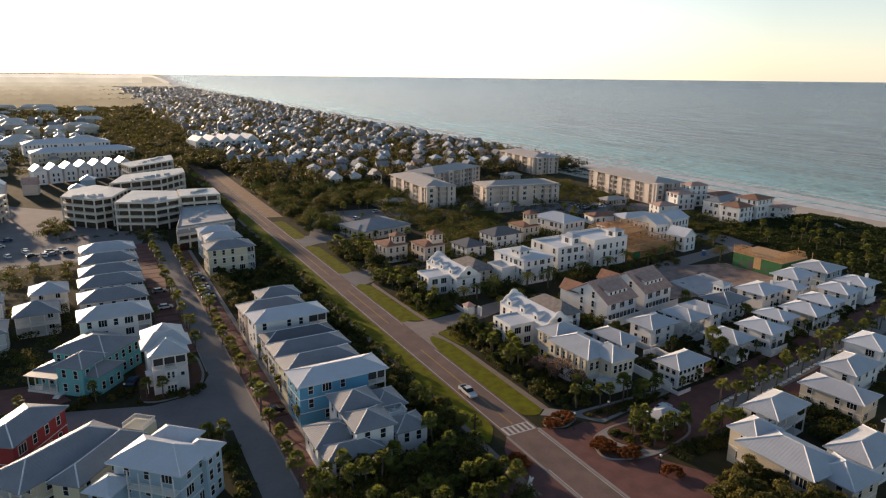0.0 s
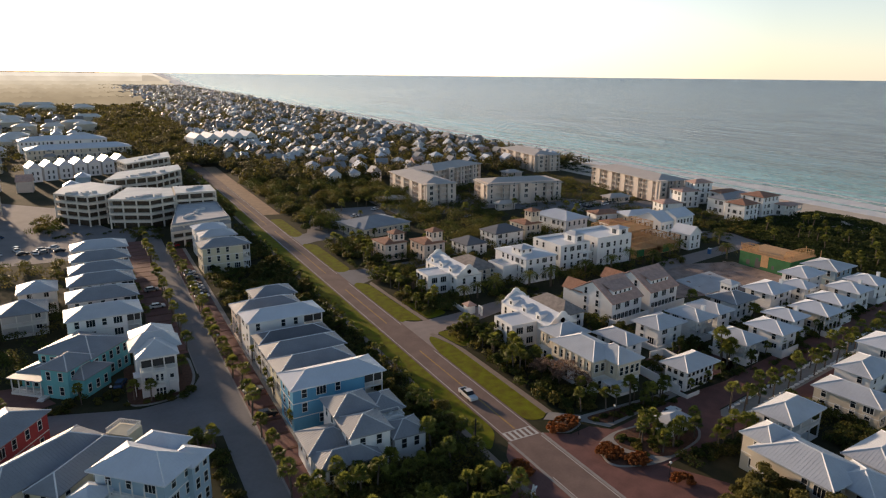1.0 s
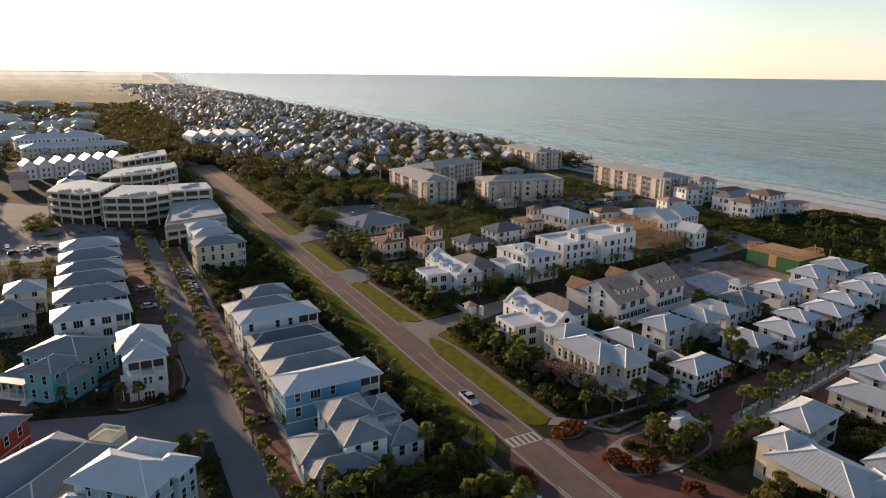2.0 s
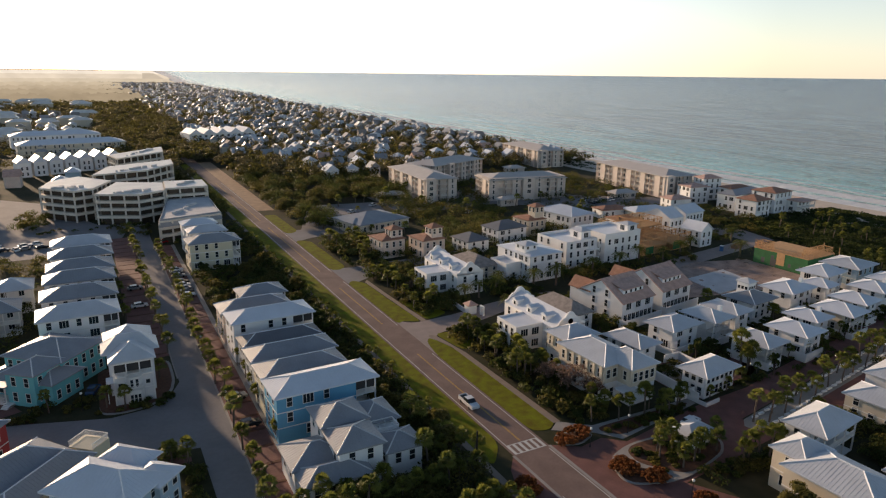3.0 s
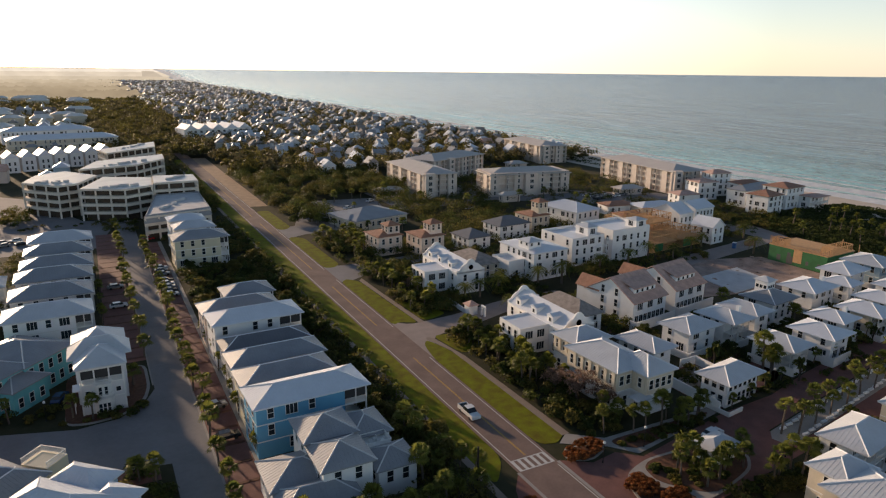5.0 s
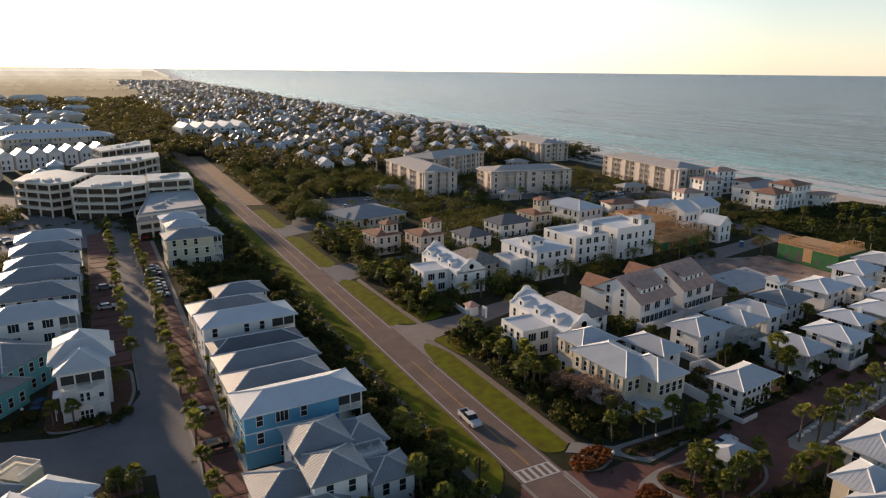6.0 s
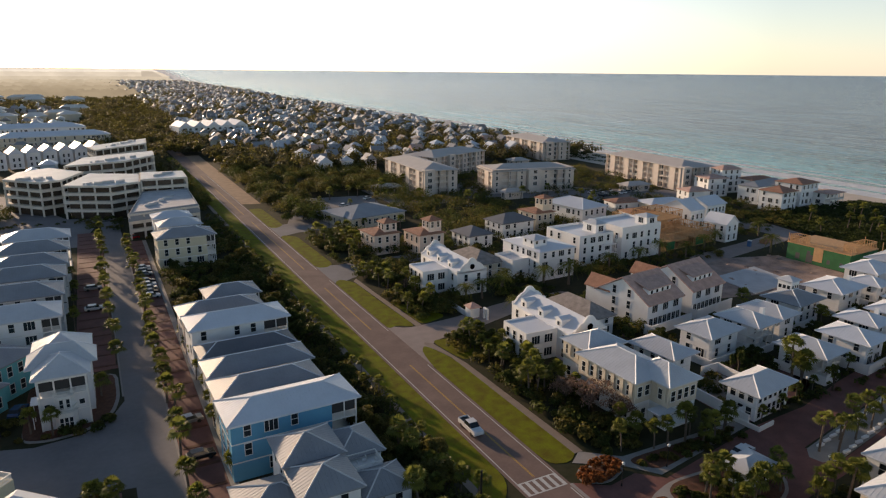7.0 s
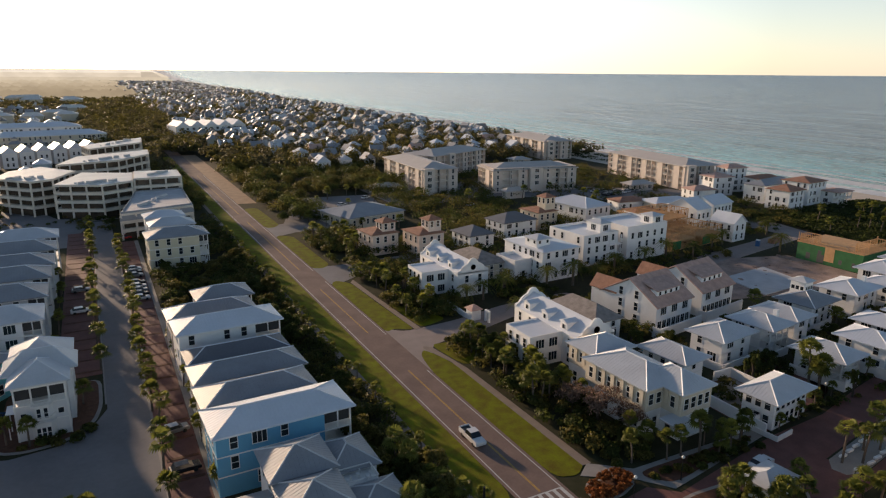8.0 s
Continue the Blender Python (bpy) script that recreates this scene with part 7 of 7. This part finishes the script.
woods("scrub", "dark green and olive scrub and hedges", (
    (-20, -11.0, 8, 200, 320, 2.2, 1.6, 56), (-39, -12.4, 98, 142, 110, 3.2, 2.2, 60), (-34, -12.4, -30, 0, 110, 3.4, 2.0, 60), (-46, -20, -9, -1, 60, 3.4, 1.8, 60), (-20, -12.6, 0, 16, 36, 3.0, 1.8, 60), (14, 24, 72, 88, 40, 2.6, 1.7, 44), (22, 33, -24, -20, 20, 1.6, 1.3, 40), (26, 60, -64, -58, 30, 3, 2, 40), (34, 40, -24, -20, 10, 1.6, 1.2, 40), (44, 66, -22.5, -18, 40, 2.0, 1.4, 44), (44, 54, 6, 16, 22, 1.8, 1.2, 40), (13, 22, 3, 12, 34, 1.5, 1.3, 70), (17, 39, -3, .4, 36, .9, .8, 50), (16, 31, -17, -9, 40, .7, .9, 40), (-36, -20, 150, 182, 40, 3, 2, 60), (-19, -9, 236, 330, 70, 4.5, 2.8, 120), (-58, -46, 205, 226, 14, 2.4, 1.8, 60), (-98, -86, 225, 262, 24, 4, 2.6, 90), (57, 70, 12, 18, 26, 1.8, 1.2, 40), (80, 92, 14, 20, 26, 1.8, 1.2, 40), (57, 100, -.4, 2.0, 20, 1.2, .9, 30), (12, 21.5, 8, 58, 110, 2.2, 1.6, 50),
    (12, 24, 70, 130, 100, 2.2, 1.7, 46), (24, 60, 110, 122, 40, 3, 2.2, 46), (22, 34, 142, 168, 40, 3.2, 2.4, 46), (60, 112, 140, 205, 300, 4.4, 3.2, 46), (58, 75, 110, 140, 40, 3, 2.2, 40), (20, 60, 186, 200, 60, 3.6, 2.6, 40), (68, 118, 204, 218, 60, 3.6, 2.4, 40), (12, 30, 190, 330, 90, 7, 4.0, 260),
    (30, 90, 238, 318, 150, 6.5, 3.8, 220), (106, 216, 250, 266, 90, 4.5, 3, 36), (11, 27, 130, 166, 90, 3, 2, 60), (22, 30, 74, 84, 20, 2.4, 1.6, 50), (20, 30, 108, 118, 30, 3, 2, 50), (92, 118, 118, 130, 60, 4, 2.4, 50), (58, 214, 250, 262, 120, 5, 3, 50), (150, 212, 190, 260, 120, 4.5, 2.8, 50), (112, 122, 214, 262, 40, 5, 3, 50), (60, 86, 206, 262, 90, 6, 3.4, 60), (172, 184, 134, 170, 40, 4, 2.4, 50), (76, 112, 112, 130, 60, 4, 2.4, 50), (96, 136, 124, 150, 80, 4, 2.6, 50), (24, 56, 128, 142, 60, 3.6, 2.4, 50), (44, 58, 104, 122, 50, 3, 2.0, 40), (120, 212, 108, 165, 90, 2.8, 2.2, 40), (112, 212, 150, 215, 60, 3.2, 2.4, 40), (160, 216, 215, 320, 90, 4, 3, 36),
    (-39.5, -24, 182, 190, 10, 2, 1.5, 40), (-110, -84, 82, 182, 90, 3.2, 2.4, 44), (-83, -62, 76, 82, 16, 1.6, 1.3, 40), (-17, -11, 182, 420, 90, 2.6, 1.9, 36),
    (-64, -45, 236, 240, 10, 1.5, 1.3, 30), (-90, -46, 224, 232, 16, 1.6, 1.4, 30), (42, 57, 58, 66, 26, 2.6, 1.6, 40), (40, 56, 76, 90, 40, 2.6, 1.7, 40), (72, 94, 78, 89, 44, 2.8, 1.7, 40), (94, 132, 78, 89, 44, 2.2, 1.5, 40), (70, 78, 84, 104, 24, 3, 1.8, 40), (50, 58, 40, 58, 30, 2.4, 1.6, 40), (160, 214, 96, 118, 70, 2.4, 1.9, 40), (182, 214, 118, 150, 70, 3, 2.2, 40),
    (60, 66, -22, -10, 8, 1.5, 1.3, 40), (53, 66, -36, -18, 70, 2.2, 1.6, 40), (76, 96, -24, -22, 20, 1.8, 1.4, 40), (96, 150, -30, -6, 90, 2.2, 1.8, 40), (-98, -57, 20, 30, 46, 1.8, 1.3, 40), (-72, -56, 48, 52, 14, 1.0, 1.0, 40), (-92, -70, 52, 58, 24, 1.2, 1.1, 40), (-58, -54.6, -6, 22, 30, 1.8, 1.2, 40), (-110, -84, 70, 84, 40, 3, 2.2, 40), (40, 43, 14, 40, 16, 1.8, 1.2, 40), (50, 58, 28, 38, 20, 2, 1.4, 40), (88, 94, 2, 36, 26, 1.8, 1.3, 40), (102, 108, 5, 36, 22, 1.8, 1.3, 40), (116, 134, 10, 40, 30, 1.8, 1.3, 40)), .30, 300, (M_LEAF, M_LEAF_O), 2)
M_DUNE = leaf_material("dune_leaf", (0.06, 0.075, 0.022), (0.032, 0.045, 0.014))
woods("dune_scrub", "low dark green dune scrub behind the beach", ((166, 276, -30, 62, 950, 1.6, 3.2, 40), (188, 274, 62, 120, 680, 1.6, 3.2, 40), (172, 200, 50, 84, 60, 1.8, 2.2, 34), (250, 278, 150, 340, 200, 1.4, 2.6, 26)), .55, 320, (M_DUNE,))
# leaf of the far woods, lightened: distant haze is put into its colour
M_LEAF_F = leaf_material("hazed_far_leaf", (0.165, 0.14, 0.07), (0.095, 0.088, 0.042))
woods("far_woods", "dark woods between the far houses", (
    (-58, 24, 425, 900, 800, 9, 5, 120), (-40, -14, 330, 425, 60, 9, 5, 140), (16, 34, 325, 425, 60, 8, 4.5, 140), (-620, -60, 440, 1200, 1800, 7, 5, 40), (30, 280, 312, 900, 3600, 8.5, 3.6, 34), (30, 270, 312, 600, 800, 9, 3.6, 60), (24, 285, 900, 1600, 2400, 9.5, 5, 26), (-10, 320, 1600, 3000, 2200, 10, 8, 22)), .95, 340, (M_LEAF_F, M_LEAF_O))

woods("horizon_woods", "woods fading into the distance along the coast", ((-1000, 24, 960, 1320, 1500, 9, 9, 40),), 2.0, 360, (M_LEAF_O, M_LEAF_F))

# ---- far town ----
def far_template(seed, wall, roof):
    """A small two-storey house with a hip or gable roof, a porch and a few windows, built at the origin."""
    r = random.Random(seed)
    sx, sy, e = r.uniform(6.4, 8.6), r.uniform(7, 9.6), r.uniform(5.4, 7.4)
    h = thing("far_house", pose(0, 0, -60), "small white house of the far town", "house", "houses of the far town")
    part("wall", boxes((-sx / 2, sx / 2, -sy / 2, sy / 2, 0, e)), wall, h)
    bm = bmesh.new()
    if seed % 2:
        hip(bm, -sx / 2 - .5, sx / 2 + .5, -sy / 2 - .5, sy / 2 + .5, e, 2.6)
    else:
        gable(bm, -sx / 2 - .4, sx / 2 + .4, -sy / 2 - .4, sy / 2 + .4, e, 3.6, "x" if seed % 4 else "y")
    part("roof", bm, roof, h)
    for x in (-sx * .28, sx * .28):
        for z in (e - 2.6,):
            share("window", WIN["tall"][1], h, pose(x, -sy / 2 - .03, z))
    return h


FAR = [far_template(i, w, r) for i, (w, r) in enumerate(((M_WHITE, M_ROOF_W), (M_WHITE, M_ROOF_L), (M_CREAM, M_ROOF_G), (M_GREY, M_ROOF_L), (M_WHITE, M_ROOF_G), (M_PBLUE, M_ROOF_W), (M_PEACH, M_SHINGLE)))]
rng = random.Random(9)
count, rest = 0, []
for j in range(170):
    for i in range(17):
        x, y = 34 + i * 15.5 + rng.uniform(-3, 3) + (j % 2) * 6, 318 + j * 15 + rng.uniform(-3, 3)
        if x > 276 + drift(y) or rng.random() < (.36 if y < 600 else .5) or (y < 345 and x > 200) or (x < 60 and y < 400):
            continue
        rest.append((x, y))
for j in range(22):
    for i in range(13):
        x, y = -390 + i * 26 + rng.uniform(-8, 8), 330 + j * 32 + rng.uniform(-8, 8)
        if x > -62 or rng.random() < .15 or (-125 < x < -40 and 380 < y < 440):
            continue
        rest.append((x, y))
rest.sort(key=lambda p: p[1])
for x, y in rest[:72]:
    copy_thing(rng.choice(FAR), pose(x, y, 0, 0, 0, rng.choice((0, 90, 180, -8, 8)) + rng.uniform(-6, 6)))
for f in FAR:
    for o in list(f.children_recursive) + [f]:
        bpy.data.objects.remove(o)
for mat, roofm, part_of in ((M_WHITE, M_ROOF_L, 0), (M_CREAM, M_ROOF_G, 1), (M_GREY, M_GSHINGLE, 2)):
    bw, br = bmesh.new(), bmesh.new()
    for k, (x, y) in enumerate(rest[72:]):
        if k % 3 != part_of:
            continue
        s, e = rng.uniform(3.4, 4.8), rng.uniform(5, 7.5)
        box(bw, x - s, x + s, y - s, y + s, 0, e)
        t = s * rng.uniform(.7, 1.5)
        if rng.random() < .45:
            hip(br, x - s - .5, x + s + .5, y - t, y + t, e, rng.uniform(2.2, 3.6))
        else:
            gable(br, x - s - .3, x + s + .3, y - t, y + t, e, rng.uniform(2.8, 4.4), rng.choice("xy"))
        if rng.random() < .5:
            q, g = rng.uniform(1.2, 2.2), rng.uniform(-2, 2)
            box(bw, x + g - q, x + g + q, y - s - 1.6, y - s + 2, 0, e + rng.uniform(-2, 3.5))
            gable(br, x + g - q - .3, x + g + q + .3, y - s - 2, y - s + 2.4, e + 1.5, 2.2, "y")
        if rng.random() < .3:
            box(bw, x - 1.3, x + 1.3, y - 1.3, y + 1.3, e, e + 3.6)
            hip(br, x - 1.7, x + 1.7, y - 1.7, y + 1.7, e + 3.6, 1.2)
    tagged(part("far_town_walls", bw, mat), "walls of the houses in the farthest streets", "houses", kind="stuff")
    tagged(part("far_town_roofs", br, roofm), "pale roofs of the houses in the farthest streets", "roofs", kind="stuff")
bw, br = bmesh.new(), bmesh.new()
for i in range(130):
    y = 600 + 720 * (i / 130)
    x, sx, sy, e = rng.uniform(-.62 * y, -64), rng.uniform(6, 17), rng.uniform(5, 8), rng.uniform(7, 11)
    box(bw, x - sx, x + sx, y - sy, y + sy, 0, e)
    hip(br, x - sx - .8, x + sx + .8, y - sy - .8, y + sy + .8, e, rng.uniform(2, 4))
tagged(part("far_block_walls", bw, M_CREAM), "pale walls of long blocks beyond the office wings", "buildings", kind="stuff")
tagged(part("far_block_roofs", br, M_FLATROOF), "pale roofs of long blocks beyond the office wings", "roofs", kind="stuff")
for i in range(7):
    h = thing("gabled_house", pose(-106 + 8.6 * i, 398 + 4.2 * i, 0, 0, 0, 14), "small white gabled house in a row behind the office wings", "house", "gabled row")
    part("wall", boxes((0, 7.6, 0, 13, 0, 9)), M_WHITE, h)
    bm = bmesh.new(); gable(bm, -.3, 7.9, -.5, 13.5, 9, 3.4, "y"); part("roof", bm, M_ROOF_W, h)
    windows(h, "-y", 1, 6.6, 0, 2, 1.2, 3.4, 2, "tall")
rowhouse = thing("terrace", pose(14, 540, 0, 0, 0, 10), "long white terrace of gabled row houses", "row houses")
part("wall", boxes((0, 60, 0, 26, 0, 11)), M_WHITE, rowhouse)
for i in range(5):
    bm = bmesh.new(); gable(bm, .5 + 12 * i, 10.5 + 12 * i, -2, 24, 11, 4, "y"); part("roof", bm, M_ROOF_W, rowhouse)
windows(rowhouse, "-y", 2, 58, 0, 3, 1, 3.4, 5, "wide")
hip_house("hotel", "long pale three-storey block beyond the office wings", -112, 486, 74, 20, 8, 11, 3, M_CREAM, M_ROOF_W, floors=3, seams=False, seed=120)
hip_house("hotel", "long pale block beyond the office wings", -120, 540, 66, 20, 8, 13, 3, M_WHITE, M_ROOF_W, floors=3, seams=False, seed=121)
